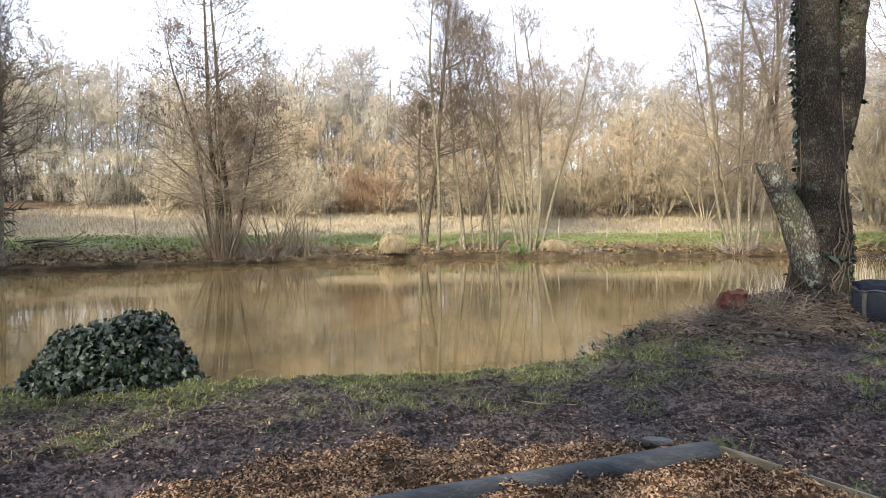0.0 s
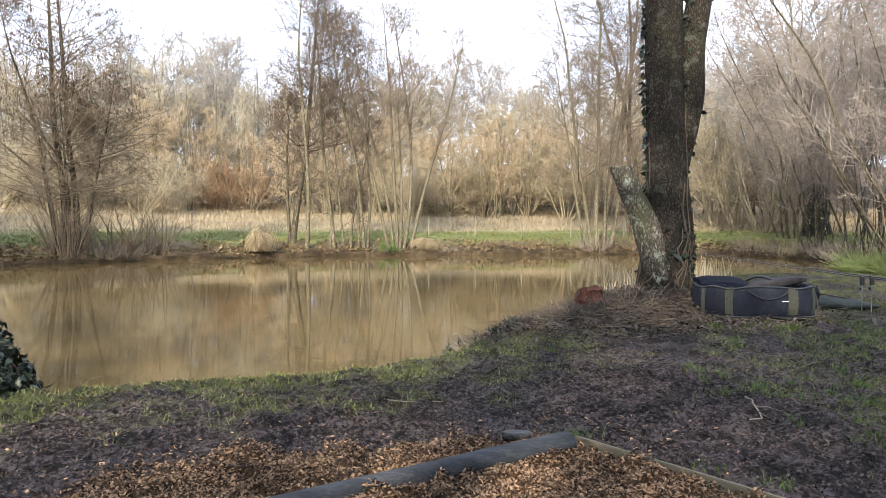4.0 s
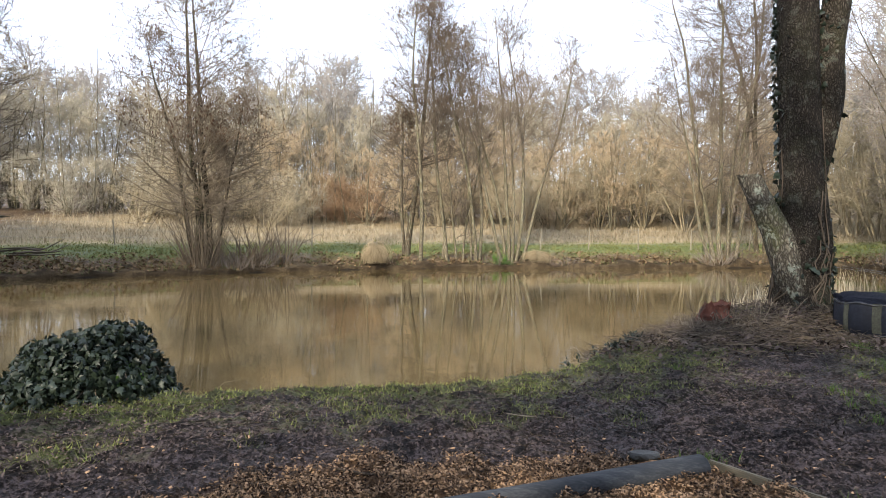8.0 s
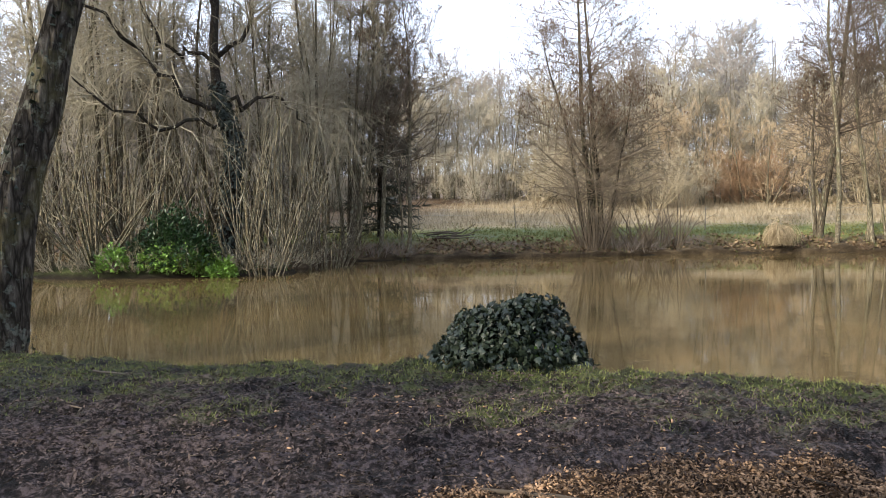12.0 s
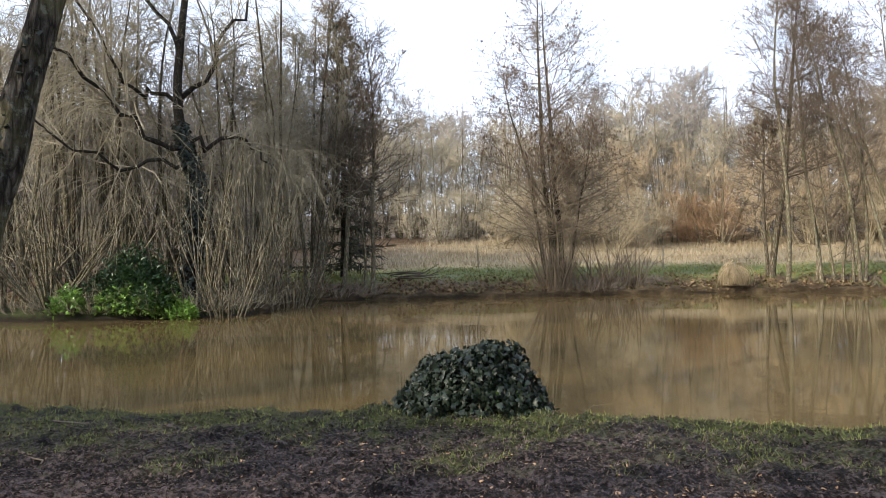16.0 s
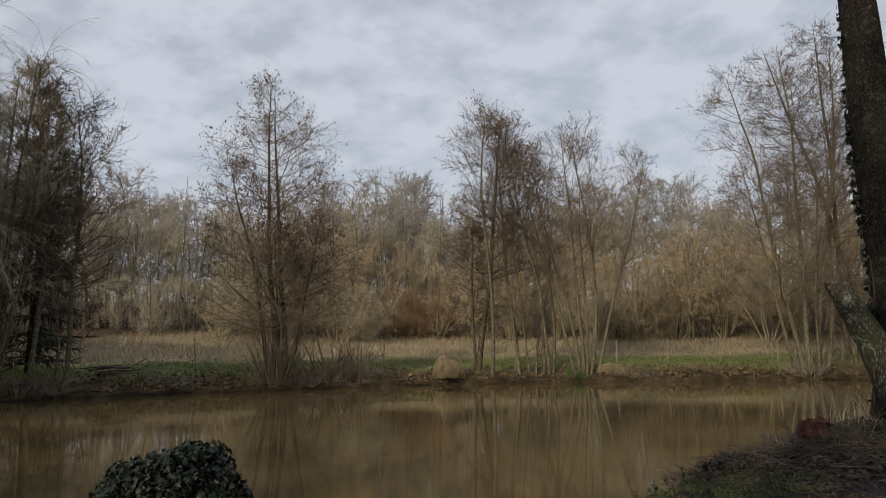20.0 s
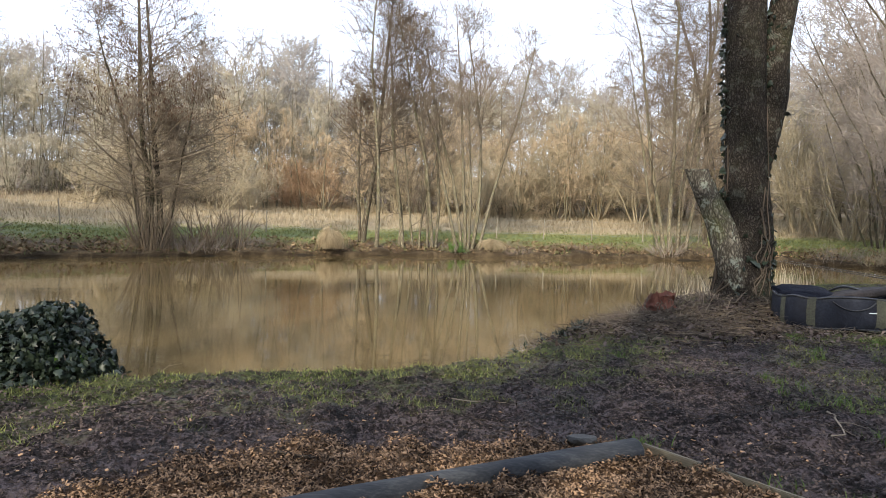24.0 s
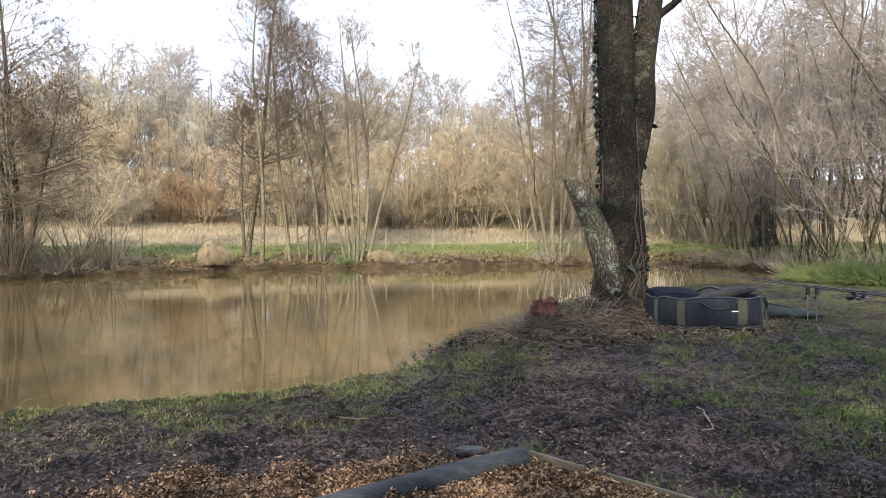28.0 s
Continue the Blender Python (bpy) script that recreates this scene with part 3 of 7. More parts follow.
def ground_mat():
    m, nt, b = make_mat("ground_soil_and_turf", 0.9, 0.12)
    p = place(nt)

    def attribute(name):
        a = nt.nodes.new("ShaderNodeAttribute")
        a.attribute_name = name
        return a.outputs["Fac"]

    shore, beyond, chips, grown, clear = (attribute(k) for k in ("shore", "beyond", "chips", "turf", "open"))
    n1, n2, n3 = noise_node(nt, p, 0.7, 4.0), noise_node(nt, p, 5.0, 5.0, 0.65), noise_node(nt, p, 34.0, 5.0, 0.7)
    # mud tones, with crevice shade and wet sheen painted in along the relief
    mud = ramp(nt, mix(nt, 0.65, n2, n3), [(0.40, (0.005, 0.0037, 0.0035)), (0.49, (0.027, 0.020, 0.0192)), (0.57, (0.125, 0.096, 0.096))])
    turf = ramp(nt, mix(nt, 0.5, n2, n3), [(0.36, (0.018, 0.022, 0.008)), (0.52, (0.058, 0.07, 0.022)), (0.66, (0.115, 0.122, 0.046))])
    bed = ramp(nt, n3, [(0.3, (0.03, 0.016, 0.009)), (0.5, (0.09, 0.05, 0.025)), (0.7, (0.20, 0.12, 0.06))])
    # moss and grass along the edge of the near bank, thinning inland
    edge = math_node(nt, "SUBTRACT", 1.15, math_node(nt, "MULTIPLY", shore, 0.62))
    edge = math_node(nt, "ADD", edge, math_node(nt, "MULTIPLY", math_node(nt, "SUBTRACT", n2, 0.5), 2.6))
    edge = math_node(nt, "ADD", edge, math_node(nt, "MULTIPLY", math_node(nt, "SUBTRACT", n1, 0.55), 2.0))
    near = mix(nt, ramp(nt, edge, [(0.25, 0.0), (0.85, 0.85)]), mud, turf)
    patchy = math_node(nt, "MULTIPLY", grown, ramp(nt, n2, [(0.38, 0.1), (0.6, 0.9)]))
    near = mix(nt, patchy, near, turf)
    near = mix(nt, chips, near, bed)
    # the far side: brown litter on the bank, green sward, then dry tall grass
    sward = ramp(nt, mix(nt, 0.5, n2, n1), [(0.3, (0.09, 0.088, 0.034)), (0.48, (0.12, 0.15, 0.045)), (0.6, (0.18, 0.20, 0.07)), (0.75, (0.30, 0.26, 0.14))])
    litter = ramp(nt, mix(nt, 0.6, n2, n3), [(0.3, (0.05, 0.032, 0.02)), (0.55, (0.15, 0.10, 0.06)), (0.7, (0.27, 0.20, 0.12))])
    straw = ramp(nt, mix(nt, 0.5, n2, n3), [(0.3, (0.19, 0.145, 0.08)), (0.5, (0.34, 0.27, 0.165)), (0.7, (0.47, 0.39, 0.26))])
    jitter = math_node(nt, "MULTIPLY", math_node(nt, "SUBTRACT", n1, 0.5), 4.0)
    s2 = math_node(nt, "ADD", shore, jitter)
    up = ramp(nt, math_node(nt, "MULTIPLY", s2, 0.1), [(0.11, 0.0), (0.25, 1.0)])
    top = ramp(nt, math_node(nt, "MULTIPLY", s2, 0.1), [(0.72, 0.0), (0.95, 1.0)])
    over = mix(nt, top, mix(nt, up, litter, sward), straw)
    over = mix(nt, clear, litter, over)
    woods = ramp(nt, math_node(nt, "MULTIPLY", s2, 0.02), [(0.5, 0.0), (0.6, 1.0)])
    over = mix(nt, woods, over, litter)
    col = mix(nt, beyond, near, over)
    # dark waterline rim: wet soil, with the undercut bank's shade painted in
    wet_shade = ramp(nt, math_node(nt, "ADD", shore, math_node(nt, "MULTIPLY", math_node(nt, "SUBTRACT", n2, 0.5), 0.3)), [(0.05, 1.0), (0.28, 0.0)])
    col = mix(nt, wet_shade, col, (0.022, 0.017, 0.012))
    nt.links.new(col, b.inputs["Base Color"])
    wet = ramp(nt, n1, [(0.35, 0.42), (0.6, 0.85)])
    nt.links.new(wet, b.inputs["Roughness"])
    n4 = noise_node(nt, p, 95.0, 4.0, 0.7)
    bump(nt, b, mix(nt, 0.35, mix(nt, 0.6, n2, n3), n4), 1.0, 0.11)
    return m


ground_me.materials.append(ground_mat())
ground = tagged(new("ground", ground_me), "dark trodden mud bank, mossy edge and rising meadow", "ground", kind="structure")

wx, wy = np.meshgrid(np.linspace(-80, 27, 60), np.linspace(-14, 40, 40))
wi = (np.arange(39)[:, None] * 60 + np.arange(59)[None, :]).ravel()
water = tagged(part_np("water", np.stack([wx.ravel(), wy.ravel(), np.full(wx.size, WATER_Z)], 1),
                       [np.stack([wi, wi + 1, wi + 61, wi + 60], 1)], WATER, smooth=True),
               "still brown murky pond water with faint ripples", "water", kind="structure")


def earth_bank():
    """The steep, undercut lip of soil and roots along the far shore."""
    k = np.where(SHORE[:, 1] > 17.0)[0]
    p = SHORE[k]
    cut = np.r_[0, np.cumsum(np.linalg.norm(np.diff(p, axis=0), axis=1))]
    u = np.arange(0, cut[-1], 0.28)
    x, y = np.interp(u, cut, p[:, 0]), np.interp(u, cut, p[:, 1])
    tx, ty = np.gradient(x), np.gradient(y)
    n = np.hypot(tx, ty)
    nx, ny = -ty / n, tx / n
    if shore_distance(x[:1] + nx[:1], y[:1] + ny[:1])[0] < 0:
        nx, ny = -nx, -ny
    sway = 0.16 * waves(x, y, 1.6, 91, 3)
    tall = 0.24 + 0.09 * waves(x, y, 2.3, 92, 3)
    rows = []
    for off, z, rough in ((-0.25, -0.35, 0.0), (-0.02, -0.06, 0.03), (-0.08, 0.55, 0.06), (0.10, 0.95, 0.06), (0.45, 1.12, 0.07)):
        q = off + sway + rough * waves(x * 1.0 + off, y, 0.7, 93, 2)
        rows.append(np.stack([x + nx * q, y + ny * q, WATER_Z + z * tall + rough * 0.5 * waves(x, y + off, 0.8, 94, 2)], 1))
    q = 1.9 + sway
    bx, by = x + nx * q, y + ny * q
    rows.append(np.stack([bx, by, land(bx, by) - 0.12], 1))
    v, w, m = np.array(rows), len(x), len(rows)
    i = (np.arange(m - 1) * w)[:, None] + np.arange(w - 1)[None]
    f = np.stack([i, i + 1, i + w + 1, i + w], -1).reshape(-1, 4)
    tagged(part_np("earth_bank", v.reshape(-1, 3), [f], surface("bank_earth", (0.015, 0.0105, 0.007), (0.052, 0.038, 0.024), (0.14, 0.105, 0.065), 2.6, 0.97, 1.0, 0.15, spec=0.05, fine=6.0)),
           "steep brown earth lip of the far shore", "bank", kind="structure")


earth_bank()


def at_angle(deg, d):
    """The point on the land d metres off, deg degrees anticlockwise from +y."""
    x, y = -math.sin(radians(deg)) * d, math.cos(radians(deg)) * d
    return x, y, float(land(x, y)[0])


def on_land(x, y, lift=0.0):
    return x, y, float(land(x, y)[0]) + lift


def ashore(deg, d, dry=0.6):
    """As at_angle, but moved back until it stands dry metres from the water."""
    while shore_distance(-math.sin(radians(deg)) * d, math.cos(radians(deg)) * d)[0] < dry:
        d += 0.15
    return at_angle(deg, d)


# ---- how trees grow ----
def grow(base, way, length, r0, r1, segs, wobble, lift, r=rng):
    """Limbs as polylines: points (n, segs + 1, 3) and radii."""
    pts, p, d = [base], base, unit(way)
    lift = np.broadcast_to(np.asarray(lift, float), (len(base),))
    for k in range(segs):
        d = unit(d + wobble * r.normal(size=d.shape) + lift[:, None] * np.array([0, 0, 1.0]))
        p = p + d * (length / segs)[:, None]
        pts.append(p)
    t = np.linspace(0, 1, segs + 1)
    return np.stack(pts, 1), r0[:, None] * (1 - t) + r1[:, None] * t


def sprout(P, R, count, t0, t1, angle, spread, length, thick, segs, wobble, lift, r=rng, min_r=0.004, droop_up=0.0, bias=1.0):
    """Limbs that spring from other limbs. length(t, parent length) gives theirs."""
    n, s = len(P), P.shape[1] - 1
    who = np.repeat(np.arange(n), count)
    t = t0 + (t1 - t0) * r.uniform(0, 1, len(who)) ** bias
    k = np.minimum((t * s).astype(int), s - 1)
    u = (t * s - k)[:, None]
    a, b = P[who, k], P[who, k + 1]
    base = a * (1 - u) + b * u
    along = unit(b - a)
    side = unit(np.cross(along, r.normal(size=along.shape)))
    ang = np.radians(angle + spread * r.normal(size=len(who)))[:, None]
    way = along * np.cos(ang) + side * np.sin(ang)
    way[:, 2] += droop_up
    plen = np.linalg.norm(np.diff(P, axis=1), axis=2).sum(1)[who]
    rad = np.maximum((R[who, k] * (1 - u[:, 0]) + R[who, k + 1] * u[:, 0]) * thick, min_r)
    return grow(base, way, length(t, plen) * r.uniform(0.65, 1.2, len(who)), rad, rad * 0.35, segs, wobble, lift, r)


def tubes(P, R, sides):
    """Quads round every limb; ends left open, far too thin to see into."""
    n, m = P.shape[:2]
    T = np.empty_like(P)
    T[:, 1:-1] = P[:, 2:] - P[:, :-2]
    T[:, 0], T[:, -1] = P[:, 1] - P[:, 0], P[:, -1] - P[:, -2]
    T = unit(T)
    ref = np.where(np.abs(T[:, :1, 2:3]) > 0.9, np.array([1.0, 0, 0]), np.array([0, 0, 1.0]))
    U = unit(np.cross(T, np.broadcast_to(ref, T.shape)))
    V = np.cross(T, U)
    a = np.linspace(0, 2 * np.pi, sides, endpoint=False)
    ring = U[:, :, None] * np.cos(a)[None, None, :, None] + V[:, :, None] * np.sin(a)[None, None, :, None]
    v = P[:, :, None] + ring * R[:, :, None, None]
    base = (np.arange(n) * m * sides)[:, None, None]
    i = base + (np.arange(m - 1) * sides)[None, :, None] + np.arange(sides)[None, None, :]
    j = base + (np.arange(m - 1) * sides)[None, :, None] + ((np.arange(sides) + 1) % sides)[None, None, :]
    f = np.stack([i, j, j + sides, i + sides], -1).reshape(-1, 4)
    return v.reshape(-1, 3), [f]


def spikes(P, R):
    """Three-sided tapering twigs, one straight piece each, with a point."""
    a, b = P[:, 0], P[:, -1]
    T = unit(b - a)
    U = unit(np.cross(T, np.where(np.abs(T[:, 2:3]) > 0.9, np.array([1.0, 0, 0]), np.array([0, 0, 1.0]))))
    V = np.cross(T, U)
    r = R[:, :1]
    v = np.stack([a + U * r, a + (-0.5 * U + 0.87 * V) * r, a + (-0.5 * U - 0.87 * V) * r, b], 1)
    o = (np.arange(len(a)) * 4)[:, None]
    f = np.concatenate([o + np.array([[0, 1, 3]]), o + np.array([[1, 2, 3]]), o + np.array([[2, 0, 3]])])
    return v.reshape(-1, 3), [f]


def gems(C, size, r=rng):
    """Small four-sided drops hanging at the points C: catkins, cones, buds."""
    n = len(C)
    s = size * r.uniform(0.6, 1.3, (n, 1, 1))
    shape = np.array([[0, 0, 0.4], [0.35, 0, -0.3], [-0.2, 0.3, -0.3], [-0.2, -0.3, -0.3], [0, 0, -1.2]])
    v = C[:, None] + shape[None] * s
    o = (np.arange(n) * 5)[:, None]
    f = np.concatenate([o + np.array([[q]]).reshape(1, 3) for q in
                        np.array([[0, 1, 2], [0, 2, 3], [0, 3, 1], [4, 2, 1], [4, 3, 2], [4, 1, 3]])])
    return v.reshape(-1, 3), [f]


def bare_tree(height, stems, r=rng, lean=0.06, fork=0.3, limbs=34, low=0.12, angle=62, reach=0.24, fine=(5, 6, 3), girth=0.011,
              lift=0.10, twist=0.05, spread_base=0.25, min_r=0.0095, limb_wob=0.10, tip_r=0.0095, round_top=0.6):
    """Polylines of a leafless tree: stems, boughs, twigs. stems: a number, or (dx, dy, share of height) for each."""
    if isinstance(stems, int):
        stems = [(r.normal() * spread_base, r.normal() * spread_base, r.uniform(0.75, 1.0) if k else 1.0) for k in range(stems)]
    base = np.array([(sx * 0.3, sy * 0.3, -0.25) for sx, sy, _ in stems])
    way = np.array([(sx * fork * 1.3 + lean * r.normal(), sy * fork * 1.3 + lean * r.normal(), 1.0) for sx, sy, _ in stems])
    tall = np.array([height * s for *_, s in stems])
    S0, R0 = grow(base, way, tall, tall * girth, np.full(len(stems), 0.012), 12, twist, 0.06, r)
    R0 = (tall * girth)[:, None] * np.linspace(1, 0, 13) ** 0.8 + 0.012
    S1, R1 = sprout(S0, R0, limbs, low, 0.98, angle, 12, lambda t, L: L * reach * (1.06 - t) ** round_top, 0.33, 4, limb_wob, lift, r, min_r * 1.6, bias=0.75)
    S2, R2 = sprout(S1, R1, fine[0], 0.15, 1.0, 44, 14, lambda t, L: L * 0.62 * (1.2 - t) + 0.15, 0.6, 2, 0.16, lift * 1.2, r, min_r)
    S3, R3 = sprout(S2, R2, fine[1], 0.1, 1.0, 42, 15, lambda t, L: L * 0.55 + 0.15, 0.65, 1, 0.0, 0.05, r, tip_r)
    fine = (fine[0], fine[1], min(fine[2], 1))
    S4, R4 = sprout(S3, R3, fine[2], 0.2, 1.0, 38, 14, lambda t, L: L * 0.55 + 0.1, 0.8, 1, 0.0, 0.0, r, tip_r * 0.8) if fine[2] else (None, None)
    return (S0, R0), (S1, R1), (S2, R2), (S3, R3), (S4, R4)


def tree_arrays(levels, sides=(8, 4, 3)):
    (S0, R0), (S1, R1), (S2, R2), (S3, R3), (S4, R4) = levels
    trunk, boughs, twigs = Heap(), Heap(), Heap()
    trunk.add(*tubes(S0, R0, sides[0]))
    boughs.add(*tubes(S1, R1, sides[1]))
    twigs.add(*tubes(S2, R2, sides[2]))
    twigs.add(*spikes(S3, R3))
    if S4 is not None:
        twigs.add(*spikes(S4, R4))
    return trunk, boughs, twigs


def make_tree(name, at, levels, bark_mat, twig, label, category="tree", group="", cones=0, upper=0.35):
    trunk, boughs, twigs = tree_arrays(levels)
    t = thing(name, at, label, category, group)
    S0, R0 = levels[0]
    for k in range(len(S0)):
        part_np("trunk" if len(S0) == 1 else "stem", *tubes(S0[k:k + 1], R0[k:k + 1], 8), bark_mat, t, smooth=True)
    boughs.add(*twigs.arrays())
    tagged(part_np("crown", *boughs.arrays(), twig, t), kind="stuff")
    if cones:
        ends = levels[3][0][:, -1]
        top = ends[:, 2] > np.quantile(ends[:, 2], upper)
        pick = ends[top][rng.integers(0, top.sum(), cones)] + rng.normal(size=(cones, 3)) * 0.03
        tagged(part_np("catkin_haze", *gems(pick, 0.06), CATKIN, t, "dark hanging catkins and old cones"), kind="stuff")
    return t


# ---- the far bank: alders and their neighbours ----
def alder(name, az, d, height, stems, label, seed, **kw):
    r = np.random.default_rng(seed)
    cones = kw.pop("cones", 700)
    mat = kw.pop("mat", BARK_ALDER)
    tw = kw.pop("twig", TWIG_ALDER)
    group = kw.pop("group", "alders on the far bank")
    x, y, z = ashore(az, d, 0.75)
    return make_tree(name, (x, y, z), bare_tree(height, stems, r, **kw), mat, tw, label, "tree", group, cones)


alder("alder_tree", 16.0, 30.6, 13.4, [(0.55, 0.0, 0.97), (-0.45, 0.1, 1.0), (-1.5, 0.3, 0.72), (1.4, 0.2, 0.55), (-0.2, -0.4, 0.5)],
      "leafless alder with several dark stems and tangled base shoots", 1, fork=0.075, lean=0.02, limbs=46, low=0.14, angle=64, reach=0.34, round_top=0.42, fine=(5, 5, 1), girth=0.0098, cones=4200, lift=0.045, mat=BARK_DARK)
alder("alder_tree", 0.15, 36.0, 14.2, [(0.15, 0, 1.0), (-0.35, 0.2, 0.55)],
      "tall leafless alder with level side branches on far bank", 2, fork=0.06, lean=0.012, limbs=58, low=0.28, angle=72, reach=0.24, lift=0.045, fine=(5, 5, 1), girth=0.0105, cones=1900, round_top=0.55, twig=TWIG_SLIM)
alder("alder_tree", -1.0, 35.0, 14.0, [(0.1, 0, 1.0)], "slender pale-stemmed alder leaning slightly at the water", 3, fork=-0.3, lean=0.03,
      limbs=40, low=0.42, angle=52, reach=0.25, round_top=0.4, fine=(5, 5, 1), girth=0.007, mat=BARK_PALE, cones=500, twig=TWIG_SLIM)
alder("alder_tree", -3.2, 35.2, 13.5, [(0.15, 0, 1.0), (-0.5, 0.3, 0.6)], "slender alder with one crooked stem at the water", 4, fork=0.08, lean=0.03,
      limbs=36, low=0.42, angle=52, reach=0.26, round_top=0.4, fine=(5, 5, 1), girth=0.007, mat=BARK_PALE, cones=500, twig=TWIG_SLIM)
alder("alder_tree", -5.5, 35.1, 13.1, [(0.25, 0, 1.0), (-0.6, 0.2, 0.7), (0.9, 0.3, 0.85)], "three-stemmed slender alder on the earth bank", 5, fork=0.07, lean=0.03,
      limbs=32, low=0.42, angle=50, reach=0.27, round_top=0.4, fine=(5, 5, 1), girth=0.0066, mat=BARK_PALE, cones=600, twig=TWIG_SLIM)
alder("alder_tree", -4.4, 36.2, 7.5, 3, "low thin alder saplings between taller stems", 6, limbs=18, fork=0.3, girth=0.007, cones=0, fine=(5, 5, 1), mat=BARK_PALE, twig=TWIG_SLIM)
alder("alder_tree", -8.2, 36.0, 13.0, [(0.2, 0, 0.98), (1.4, 0.3, 1.0), (-1.0, 0.2, 0.93), (2.5, 0.1, 0.88), (0.7, -0.3, 0.75), (-0.3, 0.5, 0.94)],
      "spreading alder of six stems from one stool", 7, fork=0.085, lean=0.025, limbs=28, low=0.40, angle=50, reach=0.30, round_top=0.4, fine=(5, 5, 1), girth=0.007, mat=BARK_PALE, cones=1500, twig=TWIG_SLIM)
alder("alder_tree", -24.9, 38.2, 17.6, [(-1.7, 0, 0.9), (-0.6, 0.4, 1.0), (0.9, 0.3, 1.0), (-2.6, 0.2, 0.66), (0.3, -0.5, 0.6), (1.8, 0.2, 0.8)],
      "tall group-stemmed alder leaning out over the pond corner", 8, fork=0.075, lean=0.02, limbs=42, low=0.2, angle=64, reach=0.32, round_top=0.55, fine=(5, 5, 1), girth=0.0068, mat=BARK_PALE, cones=1600, twig=TWIG_SLIM)
alder("alder_tree", -27.6, 41.5, 19.0, [(0.2, 0, 1.0), (-0.9, 0.3, 0.97)], "tall straight alder behind the corner group", 9, fork=0.10, lean=0.015, limbs=60, low=0.3,
      angle=66, reach=0.24, fine=(5, 5, 1), girth=0.0072, lift=0.03, cones=800, twig=TWIG_SLIM)
alder("young_tree", 31.8, 28.6, 10.8, [(1.3, 0.3, 1.0), (0.2, 0.1, 0.6)], "young leafless tree with upswept twigs at the water", 10, fork=0.07, lean=0.02, limbs=52, low=0.3, angle=54,
      reach=0.30, round_top=0.45, fine=(5, 5, 1), girth=0.0085, cones=700, mat=BARK_PALE, twig=TWIG_SLIM, group="young trees by the inlet")
alder("young_tree", 33.6, 28.6, 12.0, [(0.4, 0.1, 1.0)], "young tall leafless tree with upswept twigs", 11, fork=0.07, lean=0.02, limbs=56, low=0.35, angle=52,
      reach=0.27, round_top=0.45, fine=(5, 5, 1), girth=0.008, cones=700, mat=BARK_PALE, twig=TWIG_SLIM, group="young trees by the inlet")
for k, (az, d, h) in enumerate([(36.2, 27.5, 11.5), (37.8, 27.0, 12.0), (39.0, 25.0, 10.5), (35.2, 30.5, 12.0)]):
    alder("young_tree", az, d, h, 2, "thin crowded young tree with ashen twigs", 30 + k, lean=0.04, limbs=34, low=0.25, angle=42, reach=0.24, fine=(5, 5, 2), girth=0.007,
          cones=0, mat=BARK_PALE, twig=TWIG_WILLOW, group="young trees by the inlet")


def thicket(name, at, label, rods, height, twig, seed, spread=0.5, lean=0.35, fine=(5, 4), group="", category="shrub", wob=0.08, thick=0.012, lift=0.03, bare=0.2, rod_mat=None, splay=35, twig_len=0.28):
    """A shrub of many rods from one stool, each with side twigs."""
    r = np.random.default_rng(seed)
    t = thing(name, at, label, category, group)
    a = r.uniform(0, 2 * np.pi, rods)
    q = np.sqrt(r.uniform(0, 1, rods))
    base = np.stack([np.cos(a) * q * spread, np.sin(a) * q * spread, np.full(rods, -0.12)], 1)
    way = np.stack([np.cos(a) * q * lean, np.sin(a) * q * lean, np.ones(rods)], 1) + r.normal(size=(rods, 3)) * 0.06
    L = height * r.uniform(0.5, 1.05, rods)
    S0, R0 = grow(base, way, L, thick * r.uniform(0.5, 1.3, rods), np.full(rods, 0.004), 6, wob, lift, r)
    S1, R1 = sprout(S0, R0, fine[0], bare, 1.0, splay, 14, lambda u, l: l * twig_len * (1.2 - u), 0.6, 2, 0.12, 0.05, r, 0.005)
    S2, R2 = sprout(S1, R1, fine[1], 0.1, 1.0, 38, 12, lambda u, l: l * 0.5, 0.7, 1, 0, 0, r, 0.004)
    rods_h, twigs_h = Heap(), Heap()
    rods_h.add(*tubes(S0, R0, 4))
    twigs_h.add(*spikes(S1, R1))
    twigs_h.add(*spikes(S2, R2))
    tagged(part_np("rod_mass", *rods_h.arrays(), rod_mat or twig, t), kind="stuff")
    tagged(part_np("twig_spray", *twigs_h.arrays(), twig, t), kind="stuff")
    return t


